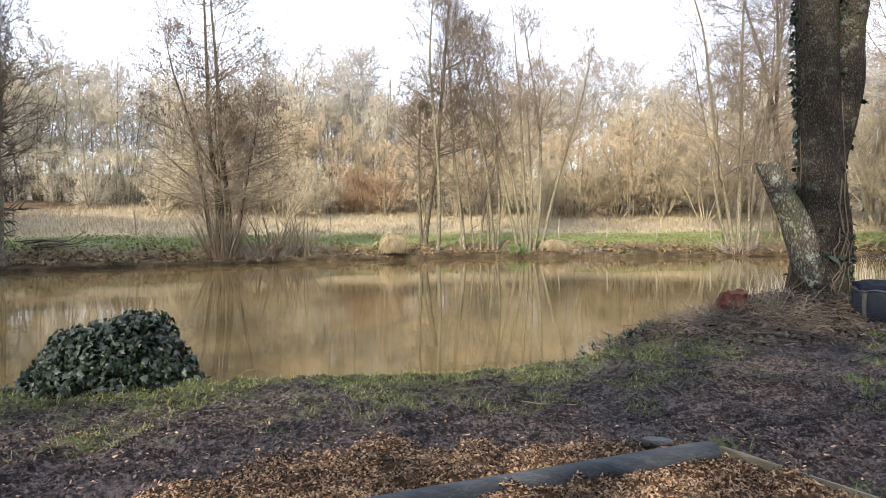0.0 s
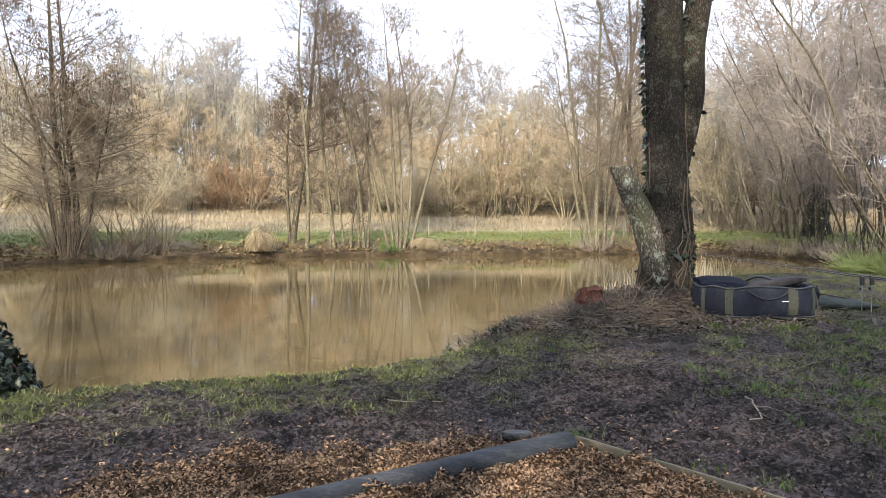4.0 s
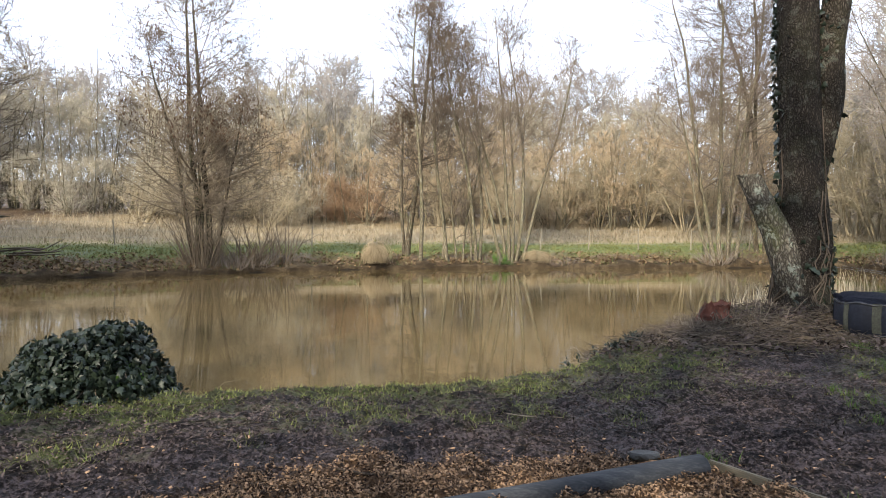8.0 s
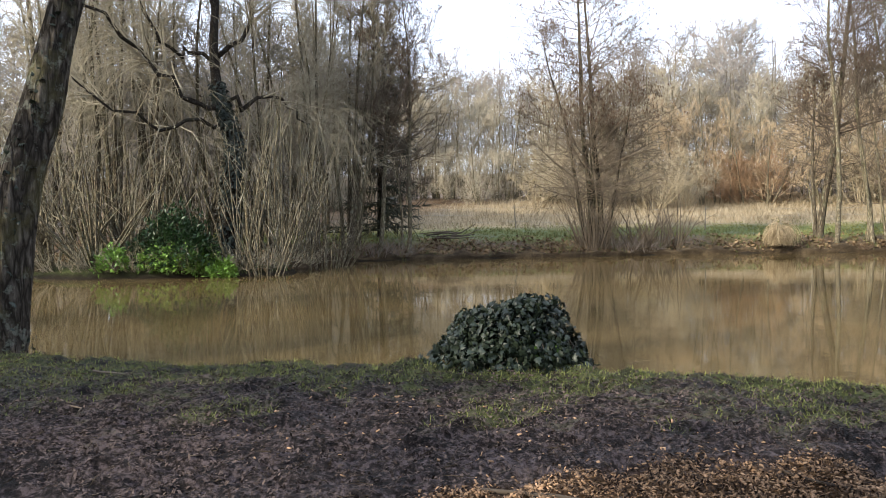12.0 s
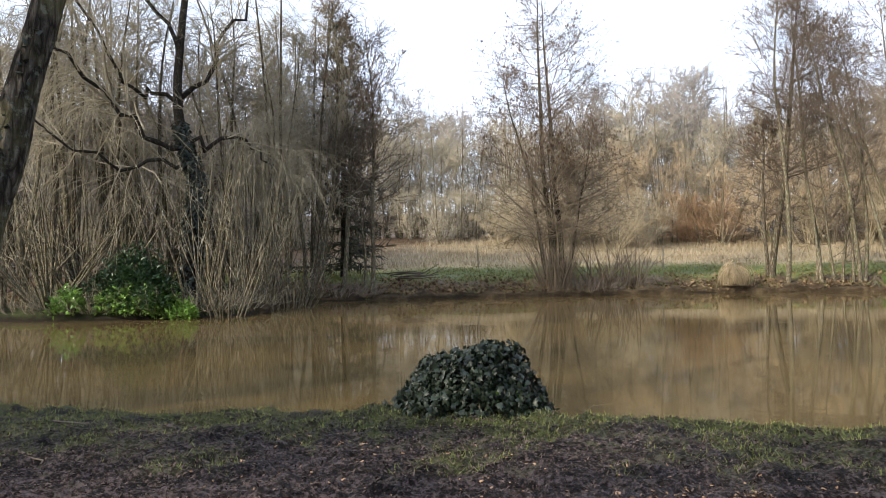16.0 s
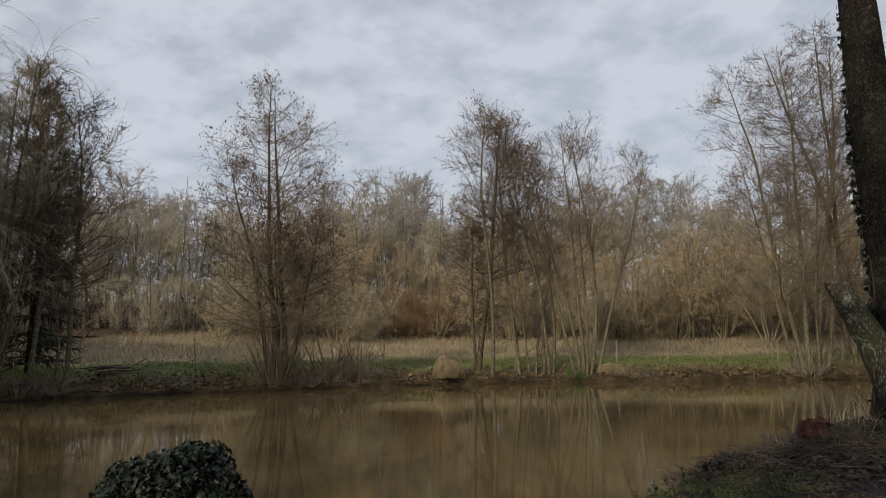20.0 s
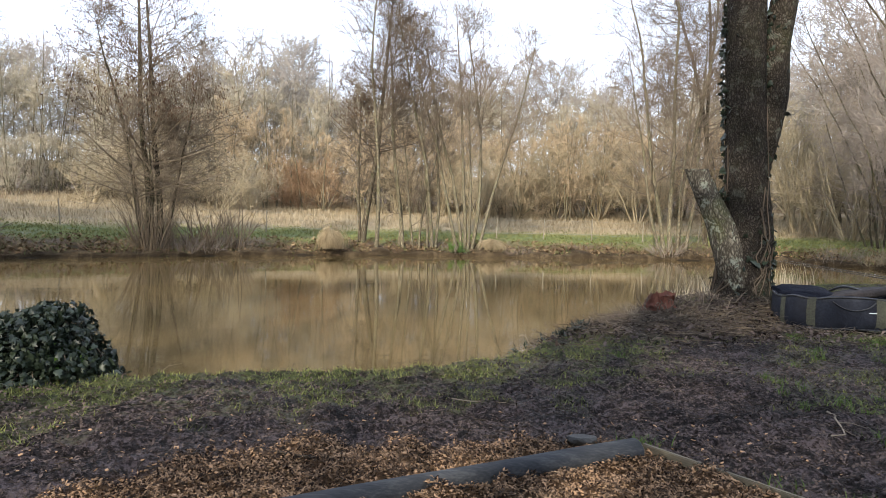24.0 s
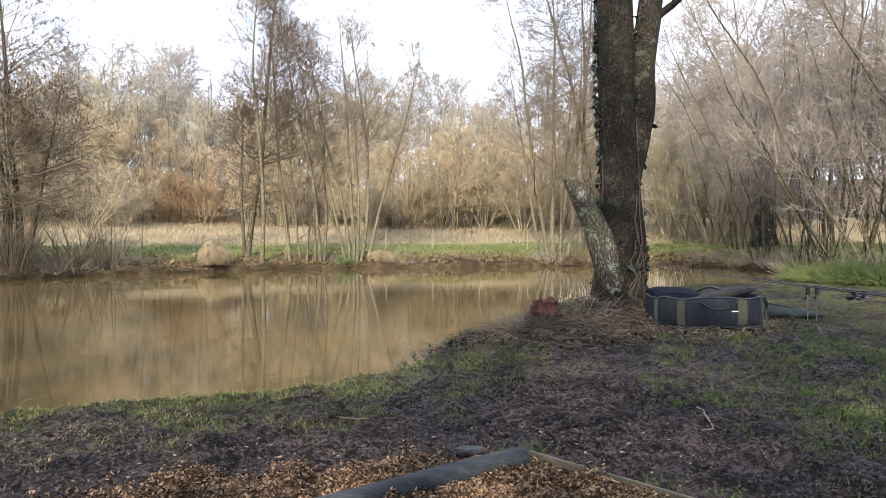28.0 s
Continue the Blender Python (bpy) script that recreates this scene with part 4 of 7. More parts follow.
thicket("base_shoots", ashore(16.2, 30.3), "dense dark upright shoots round an alder stool", 170, 2.8, TWIG_ALDER, 51, 0.55, 0.5, (3, 2), thick=0.018)
for k, (az, d, h, lean) in enumerate([(13.0, 30.9, 2.7, 0.9), (11.6, 31.2, 2.6, 0.8), (12.3, 31.0, 1.6, 1.0), (14.2, 30.6, 1.4, 0.9), (10.1, 32.0, 2.6, 0.3)]):
    thicket("bank_shrub", ashore(az, d), "low leafless shrub with leaning bare stems", 14, h, TWIG_ALDER, 60 + k, 0.4, lean, (6, 4), "shrubs on the far bank", thick=0.036, wob=0.13)
for k, (az, d, h) in enumerate([(15.2, 30.2, 0.8), (14.0, 30.4, 0.9), (13.1, 30.5, 0.8), (12.2, 30.9, 0.8), (17.4, 29.9, 0.6), (-24.3, 37.6, 1.6), (-26.0, 37.9, 1.7), (-7.3, 35.2, 0.7),
                                (-28, 39, 1.4), (31.7, 28.3, 1.0), (10.2, 31.4, 0.8), (33.8, 28.2, 0.9), (36.5, 26.0, 1.2), (-12.8, 35.9, 0.55), (38.4, 24.3, 1.3)]):
    thicket("bramble_clump", ashore(az, d, 0.35), "brown tangled brush on the water's edge", 60, h, TWIG_PURPLE if k % 2 else TWIG_ALDER, 80 + k, 0.6, 1.1, (4, 2),
            "brush along the far bank", wob=0.2, thick=0.008)

def round_bush(name, at, label, stems, height, twig, seed, group, width=0.9, rod_mat=None):
    """A leafless dome: stems splay from one stool and fork evenly into a haze of twigs."""
    r = np.random.default_rng(seed)
    t = thing(name, at, label, "shrub", group)
    a, q = r.uniform(0, 2 * np.pi, stems), np.sqrt(r.uniform(0, 1, stems))
    base = np.stack([np.cos(a) * q * 0.5, np.sin(a) * q * 0.5, np.full(stems, -0.15)], 1)
    way = np.stack([np.cos(a) * q * width, np.sin(a) * q * width, np.ones(stems)], 1)
    L = height * (1.02 - 0.18 * q) * r.uniform(0.8, 1.08, stems)
    S0, R0 = grow(base, way, L, height * 0.006 * r.uniform(0.7, 1.4, stems), np.full(stems, 0.014), 6, 0.10, 0.02, r)
    for k in range(stems):
        part_np("stem", *tubes(S0[k:k + 1], R0[k:k + 1], 5), rod_mat or twig, t)
    S1, R1 = sprout(S0, R0, 11, 0.18, 1.0, 52, 16, lambda u, l: l * 0.36 * (1.25 - u), 0.55, 3, 0.16, 0.05, r, 0.016)
    S2, R2 = sprout(S1, R1, 5, 0.15, 1.0, 52, 16, lambda u, l: l * 0.55 + 0.1, 0.7, 1, 0, 0, r, 0.013)
    S3, R3 = sprout(S2, R2, 3, 0.2, 1.0, 50, 16, lambda u, l: l * 0.6 + 0.1, 0.8, 1, 0, 0, r, 0.012)
    h = Heap()
    h.add(*tubes(S1, R1, 3)); h.add(*spikes(S2, R2)); h.add(*spikes(S3, R3))
    tagged(part_np("twig_spray", *h.arrays(), twig, t), kind="stuff")
    return t


# rusty and ochre scrub in front of the wood
for k, (az, d, h, mat) in enumerate([(5.0, 57.0, 4.6, TWIG_RUST), (3.4, 58.0, 5.0, TWIG_RUST), (6.6, 59, 4.4, TWIG_RUST), (-2.5, 56, 5.5, TWIG_OCHRE), (-9.5, 55, 6.5, TWIG_OCHRE),
                                     (-12.5, 57, 6.8, TWIG_OCHRE), (-6.0, 57, 6.0, TWIG_OCHRE), (11.5, 52, 5.5, TWIG_OCHRE), (14.5, 53, 6.5, TWIG_OCHRE), (20.5, 52, 6.0, TWIG_OCHRE),
                                     (-15.5, 57, 7.5, TWIG_OCHRE), (-19, 58, 8, TWIG_OCHRE), (-22, 56, 8, TWIG_OCHRE), (9, 55, 5.0, TWIG_WOOD)]):
    round_bush("scrub_bush", at_angle(az, d), "rounded rust-coloured leafless bush" if mat is TWIG_RUST else "rounded straw-ochre leafless bush", 13, h, mat, 120 + k, "scrub before the wood")


# ---- the wood beyond the meadow ----
def wood_template(seed, h, stems, limbs=26, low=0.22, spread=0.30, fork=0.25, angle=48, top=0.98):
    """A lighter tree for the distance: stems that bear a rounded, evenly forked crown."""
    r = np.random.default_rng(seed)
    base = np.stack([r.normal(size=stems) * 0.3, r.normal(size=stems) * 0.3, np.full(stems, -0.2)], 1) * (stems > 1)
    way = np.stack([r.normal(size=stems) * fork, r.normal(size=stems) * fork, np.ones(stems)], 1)
    tall = h * r.uniform(0.8, 1.0, stems)
    S0, R0 = grow(base, way, tall, tall * 0.0085, np.full(stems, 0.02), 8, 0.06, 0.03, r)
    S1, R1 = sprout(S0, R0, limbs, low, top, angle, 12, lambda t, L: L * spread * np.sqrt(np.clip(1 - ((t - 0.50) / 0.56) ** 2, 0.06, 1)), 0.42, 3, 0.13, 0.07, r, 0.032)
    S2, R2 = sprout(S1, R1, 6, 0.2, 1.0, 44, 16, lambda t, L: L * 0.5 * (1.2 - t) + 0.25, 0.6, 1, 0, 0, r, 0.030)
    S3, R3 = sprout(S2, R2, 4, 0.15, 1.0, 46, 16, lambda t, L: L * 0.5 + 0.25, 0.75, 1, 0, 0, r, 0.027)
    trunk, crown = Heap(), Heap()
    trunk.add(*tubes(S0, R0, 5))
    crown.add(*tubes(S1, R1, 3))
    crown.add(*spikes(S2, R2))
    crown.add(*spikes(S3, R3))
    return trunk.arrays(), crown.arrays()


TEMPLATES = [
    wood_template(201, 13.5, 1, 30, 0.25, 0.34),
    wood_template(202, 13.5, 2, 18, 0.28, 0.30, 0.16),
    wood_template(203, 12.5, 1, 32, 0.15, 0.38, 0.05, 54),
    wood_template(204, 8.5, 6, 7, 0.08, 0.40, 0.38, 46),
    wood_template(205, 13.0, 3, 13, 0.20, 0.30, 0.2),
    wood_template(206, 14.0, 1, 24, 0.40, 0.28, 0.04, 36),
]


def plant_wood(name, label, spots, twig_m, bark_m):
    """A stretch of woodland as one uncountable thing: stems and crowns."""
    stems_h, twigs_h = Heap(), Heap()
    for x, y, z, which, s, a in spots:
        tr, tw = TEMPLATES[which]
        c, q = math.cos(a) * s, math.sin(a) * s
        M = np.array([[c, -q, 0], [q, c, 0], [0, 0, s]])
        for heap, (v, f) in ((stems_h, tr), (twigs_h, tw)):
            heap.add(v @ M.T + np.array([x, y, z - 0.1]), f)
    t = thing(name, (0, 0, 0), label, "woodland", kind="stuff")
    tagged(part_np("rod_mass", *stems_h.arrays(), bark_m, t), kind="stuff")
    tagged(part_np("canopy", *twigs_h.arrays(), twig_m, t), kind="stuff")
    return t


def belt(n, az0, az1, d0, d1, h, seed, kinds=(0, 1, 2, 4)):
    r = np.random.default_rng(seed)
    spots = []
    for k in range(n):
        az = az0 + (az1 - az0) * (k + r.uniform(0, 1)) / n
        d = r.uniform(d0, d1)
        x, y, z = at_angle(az, d)
        which = int(r.choice(kinds))
        spots.append((x, y, z, which, h / 13.0 * r.uniform(0.88, 1.08) * (1.25 if which == 3 else 1.0), r.uniform(0, 6.28)))
    return spots


plant_wood("wood_edge", "olive-brown edge of leafless woodland beyond the meadow", belt(62, -36, 42, 59, 66, 11.0, 301, (0, 1, 2, 3, 4)), TWIG_WOOD, BARK_PALE)
plant_wood("brown_wood", "warm brown young trees at the wood's edge", belt(34, -30, 13, 55, 61, 8.6, 307, (2, 3, 4)), TWIG_BROWN, BARK_PALE)
plant_wood("undergrowth", "ochre and olive undergrowth along the wood's foot", belt(50, -36, 75, 57, 70, 4.6, 305, (3, 3, 2)), TWIG_WOOD, BARK_PALE)
plant_wood("hollow_brush", "dim brush between the trunks deep in the wood", belt(60, -44, 62, 72, 90, 5.6, 308, (3, 3, 2)), TWIG_GREY, BARK_ALDER)
plant_wood("inlet_brush", "grey-green thicket under the wood beyond the inlet", belt(46, 13, 46, 55, 63, 5.2, 306, (3, 3, 2)), TWIG_WOOD, BARK_PALE)
plant_wood("deep_wood", "grey-brown leafless woodland with pale trunks", belt(130, -46, 56, 66, 96, 14.2, 302, (0, 1, 2, 4, 5)), TWIG_GREY, BARK_ALDER)
plant_wood("skyline_wood", "tall grey leafless trees along the skyline", belt(12, 4, 15, 70, 80, 16.5, 304, (0, 5, 2)), TWIG_GREY, BARK_ALDER)
plant_wood("side_wood", "dim leafless woodland closing the pond's long arm", belt(48, 40, 96, 45, 68, 12.0, 303, (0, 1, 3, 3, 4)), TWIG_WOOD, BARK_ALDER)

# slender poles that stand close along the wood's edge
r = np.random.default_rng(310)
n = 250
az, d = r.uniform(-40, 62, n), 56 + 30 * r.uniform(0, 1, n) ** 1.4
x, y = -np.sin(np.radians(az)) * d, np.cos(np.radians(az)) * d
S, R = grow(np.stack([x, y, land(x, y) - 0.2], 1), np.stack([r.normal(size=n) * 0.07, r.normal(size=n) * 0.07, np.ones(n)], 1), r.uniform(6, 13, n), r.uniform(0.035, 0.085, n), np.full(n, 0.015), 5, 0.035, 0.02, r)
S1, R1 = sprout(S, R, 7, 0.3, 1.0, 40, 12, lambda t, L: L * 0.18 * (1.3 - t), 0.4, 1, 0, 0, r, 0.012)
h = Heap()
h.add(*tubes(S, R, 5)); h.add(*spikes(S1, R1))
tagged(part_np("pole_stand", *h.arrays(), BARK_PALE), "slender pale poles crowded along the wood's edge", "woodland", kind="stuff")

# ---- fence, grass and litter over the water ----
fence = thing("wire_fence", (0, 0, 0), "thin wooden posts with slack wire across the meadow", "fence")
posts = []
for k, (x, y) in enumerate([(-19.5, 33.5), (-14.5, 35.3), (-9.8, 37.0), (-5.2, 38.4), (-0.3, 39.4), (4.2, 39.9), (7.7, 39.9), (10.4, 39.5), (13.1, 39.0), (16.0, 38.6), (19.2, 38.2), (23, 37.8)]):
    z = float(land(x, y)[0])
    bm = bmesh.new()
    bmesh.ops.create_cone(bm, cap_ends=True, segments=8, radius1=0.036, radius2=0.03, depth=1.4, matrix=pose(x, y, z + 0.52, rng.normal() * 2, rng.normal() * 2, 0))
    part("post", bm, POST, fence)
    posts.append((x, y, z))
P = np.array(posts)
for h in (0.35, 0.75, 1.1):
    seg = [P[0] + (0, 0, h)]
    for a, b in zip(P[:-1], P[1:]):
        seg += [(a + b) / 2 + (0, 0, h - 0.05), b + (0, 0, h)]
    seg = np.array(seg)[None]
    part_np("wire", *tubes(seg, np.full(seg.shape[:2], 0.004), 4), WIRE, fence)


def blades(n, x, y, height, width, r, droop=0.35):
    """Grass blades: two-piece bent triangles, standing on the land."""
    z = land(x, y)
    a = r.uniform(0, 2 * np.pi, n)
    h = height * r.uniform(0.5, 1.15, n)
    dx, dy = np.cos(a), np.sin(a)
    lean = droop * r.uniform(0.2, 1.2, n) * h
    w = width * r.uniform(0.6, 1.3, n)
    base = np.stack([x, y, z - 0.01], 1)
    side = np.stack([-dy, dx, 0 * dx], 1) * w[:, None]
    mid = base + np.stack([dx * lean * 0.35, dy * lean * 0.35, h * 0.6], 1)
    tip = base + np.stack([dx * lean, dy * lean, h], 1)
    v = np.stack([base - side, base + side, mid + side * 0.7, mid - side * 0.7, tip], 1)
    o = (np.arange(n) * 5)[:, None]
    return v.reshape(-1, 3), [o + np.array([[0, 1, 2, 3]]), o + np.array([[3, 2, 4]])]


def scatter(n, x0, x1, y0, y1, keep, r):
    """n random spots in a rectangle where keep(x, y) is more than chance."""
    xs, ys = np.empty(0), np.empty(0)
    while len(xs) < n:
        x, y = r.uniform(x0, x1, n * 2), r.uniform(y0, y1, n * 2)
        ok = keep(x, y) > r.uniform(0, 1, n * 2)
        xs, ys = np.concatenate([xs, x[ok]]), np.concatenate([ys, y[ok]])
    return xs[:n], ys[:n]


r = np.random.default_rng(400)
x, y = scatter(44000, -40, 45, 33, 66, lambda x, y: step(shore_distance(x, y) + 1.5 * waves(x, y, 6, 71), 8.0, 11.5) * step(np.hypot(x, y), 66, 60) * step(x, -27, -19), r)
tagged(part_np("dry_grass", *blades(len(x), x, y, 0.36, 0.016, r, 1.3), DRY_GRASS), "tall pale straw-coloured meadow grass gone dry", "grass", kind="stuff")
x, y = scatter(20000, -30, 32, 22, 47, lambda x, y: far_share(x, y) * step(shore_distance(x, y), 0.4, 2.0) * step(shore_distance(x, y) + 2 * waves(x, y, 5, 72), 12, 6), r)
tagged(part_np("meadow_sward", *blades(len(x), x, y, 0.10, 0.03, r, 1.0), GRASS_FAR), "short green meadow grass above the far bank", "grass", kind="stuff")
x, y = scatter(2600, -26, 30, 14, 40, lambda x, y: step(y + 0.25 * abs(x), 17, 22) * step(shore_distance(x, y), -0.05, 0.1) * step(shore_distance(x, y), 1.6, 0.5) * (0.5 + 0.5 * waves(x, y, 2.5, 73)), r)
tagged(part_np("bank_sedge", *blades(len(x), x, y, 0.2, 0.016, r, 1.4), SEDGE), "dull green sedge hanging over the far bank", "grass", kind="stuff")


def tussock(name, at, label, n, height, mat, seed, droop=1.0, width=0.012, radius=0.25, group=""):
    """A fountain of arching blades from one crown."""
    r = np.random.default_rng(seed)
    a = r.uniform(0, 2 * np.pi, n)
    base = np.stack([np.cos(a), np.sin(a), 0 * a], 1) * (radius * np.sqrt(r.uniform(0, 1, n)))[:, None] - np.array([0, 0, 0.05])
    q = r.uniform(0.1, 1.0, n)
    way = np.stack([np.cos(a) * q, np.sin(a) * q, np.ones(n) * 1.1], 1)
    P, R = grow(base, way, height * r.uniform(0.9, 1.7, n), np.full(n, width), np.full(n, width * 0.25), 5, 0.04, -0.32 * droop * (q if droop < 2 else 0.3 + 0.7 * q), r)
    t = thing(name, at, label, "grass tussock", group)
    part_np("blade_fan", *tubes(P, R, 3), mat, t)
    return t


def lowered(p, z):
    """The same spot at the height z."""
    return p[0], p[1], z


def mop(at, label, n, radius, height, seed):
    """A rounded tussock: blades rise from the crown, arch over and hang to the ground."""
    r = np.random.default_rng(seed)
    a, u = r.uniform(0, 2 * np.pi, n), r.uniform(0.5, 1.05, n)
    th = np.linspace(0.06, 1, 7)[None] * r.uniform(0.7, 1.1, (n, 1)) * np.pi / 2
    u = u[:, None] * (1 + 0.16 * np.sin(3 * a + 1) + 0.2 * r.normal(size=n))[:, None]
    w = a[:, None] + r.normal(size=(n, 1)) * 0.55 * th
    out, up = radius * u * np.sin(th) ** 0.8, height * u * np.clip(np.cos(th), 0, 1) ** 0.8
    P = np.stack([np.cos(w) * out, np.sin(w) * out, up], -1) + r.normal(size=(n, 7, 3)) * 0.02
    t = thing("straw_tussock", at, label, "grass tussock", "straw tussocks")
    tagged(part_np("blade_fan", *tubes(P, np.full((n, 7), 0.011) * np.linspace(1.2, 0.4, 7)[None], 3), TUSSOCK, t), kind="stuff")


mop(lowered(ashore(2.6, 33.0, 0.0), 0.02), "rounded straw-blond grass tussock hanging over the water", 800, 0.60, 0.74, 501)
mop(ashore(-10.6, 35.6, 0.4), "flattened pale tussock on the far bank", 260, 0.75, 0.5, 502)
tussock("green_fern", ashore(-7.6, 34.9, 0.3), "yellow-green fern tuft at an alder's foot", 110, 0.38, IVY_YOUNG, 503, 1.0, 0.02, 0.3)
# clods, dead leaves and roots on the face of the far bank
x, y = scatter(11000, -26, 30, 14, 40, lambda x, y: step(y + 0.25 * abs(x), 17, 22) * step(shore_distance(x, y), 0.0, 0.15) * step(shore_distance(x, y) + 0.5 * waves(x, y, 3, 75), 2.4, 0.6), r)
n = len(x)
z = land(x, y)
a, s = r.uniform(0, 6.28, n), 0.075 * r.uniform(0.4, 1.4, n)
u = np.stack([np.cos(a), np.sin(a), r.normal(size=n) * 0.5], 1) * s[:, None]
w = np.stack([-np.sin(a), np.cos(a), r.normal(size=n) * 0.5], 1) * (s * 0.55)[:, None]
c = np.stack([x, y, z + 0.07], 1)
v = np.stack([c - u, c + w + (0, 0, 0.03), c + u, c - w + (0, 0, 0.02)], 1)
o = (np.arange(n) * 4)[:, None]
tagged(part_np("bank_litter", v.reshape(-1, 3), [np.concatenate([o + np.array([[0, 3, 1]]), o + np.array([[1, 3, 2]])])], foliage("bank_litter_leaves", (0.05, 0.03, 0.018), (0.30, 0.21, 0.12), spec=0.08, rough=0.85, back=0.1)),
       "brown dead leaves and clods on the far bank", "leaf litter", kind="stuff")
# cut branches lying on the sward
r = np.random.default_rng(61)
cx, cy, cz = at_angle(28.0, 31.5)
pile = thing("branch_pile", (cx, cy, cz), "low pile of dark cut branches on the grass", "branch pile")
for k in range(14):
    S, R = grow(np.array([[r.normal() * 0.5, r.normal() * 0.3, 0.05 + 0.02 * k]]), np.array([[r.choice((-1, 1)), r.normal() * 0.3, 0.05]]),
                np.array([r.uniform(0.8, 1.8)]), np.array([0.045]), np.array([0.015]), 5, 0.12, 0.0, r)
    part_np("branch", *tubes(S, R, 5), DEAD_STICK, pile)

# ---- the left arm: willow, hazel, evergreens ----
def leafy_bush(name, at, label, rx, ry, h, n, leaf, mat, seed, category="bush", group="", droop=0.4):
    """A dome of folded oval leaves in whorls on short stems, with an uneven outline."""
    r = np.random.default_rng(seed)
    t = thing(name, at, label, category, group)
    k = n // 9
    a, q = r.uniform(0, 2 * np.pi, k), np.arccos(r.uniform(-0.05, 1, k))
    rad = 0.62 + 0.42 * r.uniform(0, 1, k) ** 0.6
    lump = 1 + 0.12 * np.sin(3 * a + 2 * q) + 0.07 * np.sin(7 * a)
    C = np.stack([np.cos(a) * np.sin(q) * rx, np.sin(a) * np.sin(q) * ry, np.cos(q) * h], 1) * (rad * lump)[:, None]
    C[:, 2] = np.maximum(C[:, 2], 0.03)
    W = np.repeat(C, 9, 0) + r.normal(size=(k * 9, 3)) * leaf * 0.35
    out = unit(np.repeat(unit(C + np.array([0, 0, 0.25 * h])), 9, 0) + r.normal(size=W.shape) * 0.75 - np.array([0, 0, droop * 0.4]))
    side = unit(np.cross(out, np.array([0, 0, 1.0]) + r.normal(size=W.shape) * 0.35))
    up = np.cross(side, out)
    L = leaf * r.uniform(0.6, 1.25, (len(W), 1))
    v = np.stack([W, W + out * L * 0.45 + side * L * 0.23 + up * L * 0.07, W + out * L - up * L * 0.12,
                  W + out * L * 0.45 - side * L * 0.23 + up * L * 0.07, W + out * L * 0.5], 1)
    o = (np.arange(len(W)) * 5)[:, None]
    f = np.concatenate([o + np.array([q]) for q in ([0, 1, 4], [1, 2, 4], [2, 3, 4], [3, 0, 4])])
    tagged(part_np("leaf_mass", v.reshape(-1, 3), [f], mat, t), kind="stuff")
    m = 14
    b = r.normal(size=(m, 3)) * np.array([rx * 0.2, ry * 0.2, 0]) - np.array([0, 0, 0.05])
    S, R = grow(b, np.stack([r.normal(size=m) * 0.6, r.normal(size=m) * 0.6, np.ones(m)], 1), np.full(m, h * 0.85), np.full(m, 0.025), np.full(m, 0.008), 5, 0.1, 0.02, r)
    tagged(part_np("rod_mass", *tubes(S, R, 5), DEAD_STICK, t), kind="stuff")
    return t


def spot(az, el, d):
    """The point d metres off along the ground, at that height angle from the eye."""
    return np.array([-math.sin(radians(az)) * d, math.cos(radians(az)) * d, 1.1 + math.tan(radians(el)) * d])


def limb_line(points, r0, r1, n=10):
    """A smooth limb through a few points."""
    p = np.asarray(points, float)
    t = np.linspace(0, len(p) - 1, n)
    k = np.minimum(t.astype(int), len(p) - 2)
    u = (t - k)[:, None]
    a, b = p[np.maximum(k - 1, 0)], p[k]
    c, e = p[k + 1], p[np.minimum(k + 2, len(p) - 1)]
    q = 0.5 * ((2 * b) + (c - a) * u + (2 * a - 5 * b + 4 * c - e) * u ** 2 + (3 * b - a - 3 * c + e) * u ** 3)
    return q, np.linspace(r0, r1, n)


def ivy_cloak(P, R, n, leaf, mat, r, out=1.15):
    """Ivy leaves standing off round a stem."""
    i = r.integers(0, len(P) - 1, n)
    u = r.uniform(0, 1, n)[:, None]
    c = P[i] * (1 - u) + P[i + 1] * u
    rad = (R[i] * (1 - u[:, 0]) + R[i + 1] * u[:, 0])
    d = unit(r.normal(size=(n, 3)) * np.array([1, 1, 0.25]))
    W = c + d * (rad * out + r.uniform(0, 0.06, n))[:, None]
    down = unit(d * 0.5 + np.array([0, 0, -0.8]) + r.normal(size=(n, 3)) * 0.4)
    side = unit(np.cross(down, d))
    L = leaf * r.uniform(0.6, 1.3, (n, 1))
    v = np.stack([W, W + down * L * 0.3 + side * L * 0.5, W + down * L, W + down * L * 0.3 - side * L * 0.5, W + d * L * 0.15 + down * L * 0.4], 1)
    o = (np.arange(n) * 5)[:, None]
    f = np.concatenate([o + np.array([q]) for q in ([0, 1, 4], [1, 2, 4], [2, 3, 4], [3, 0, 4])])
    return v.reshape(-1, 3), [f]


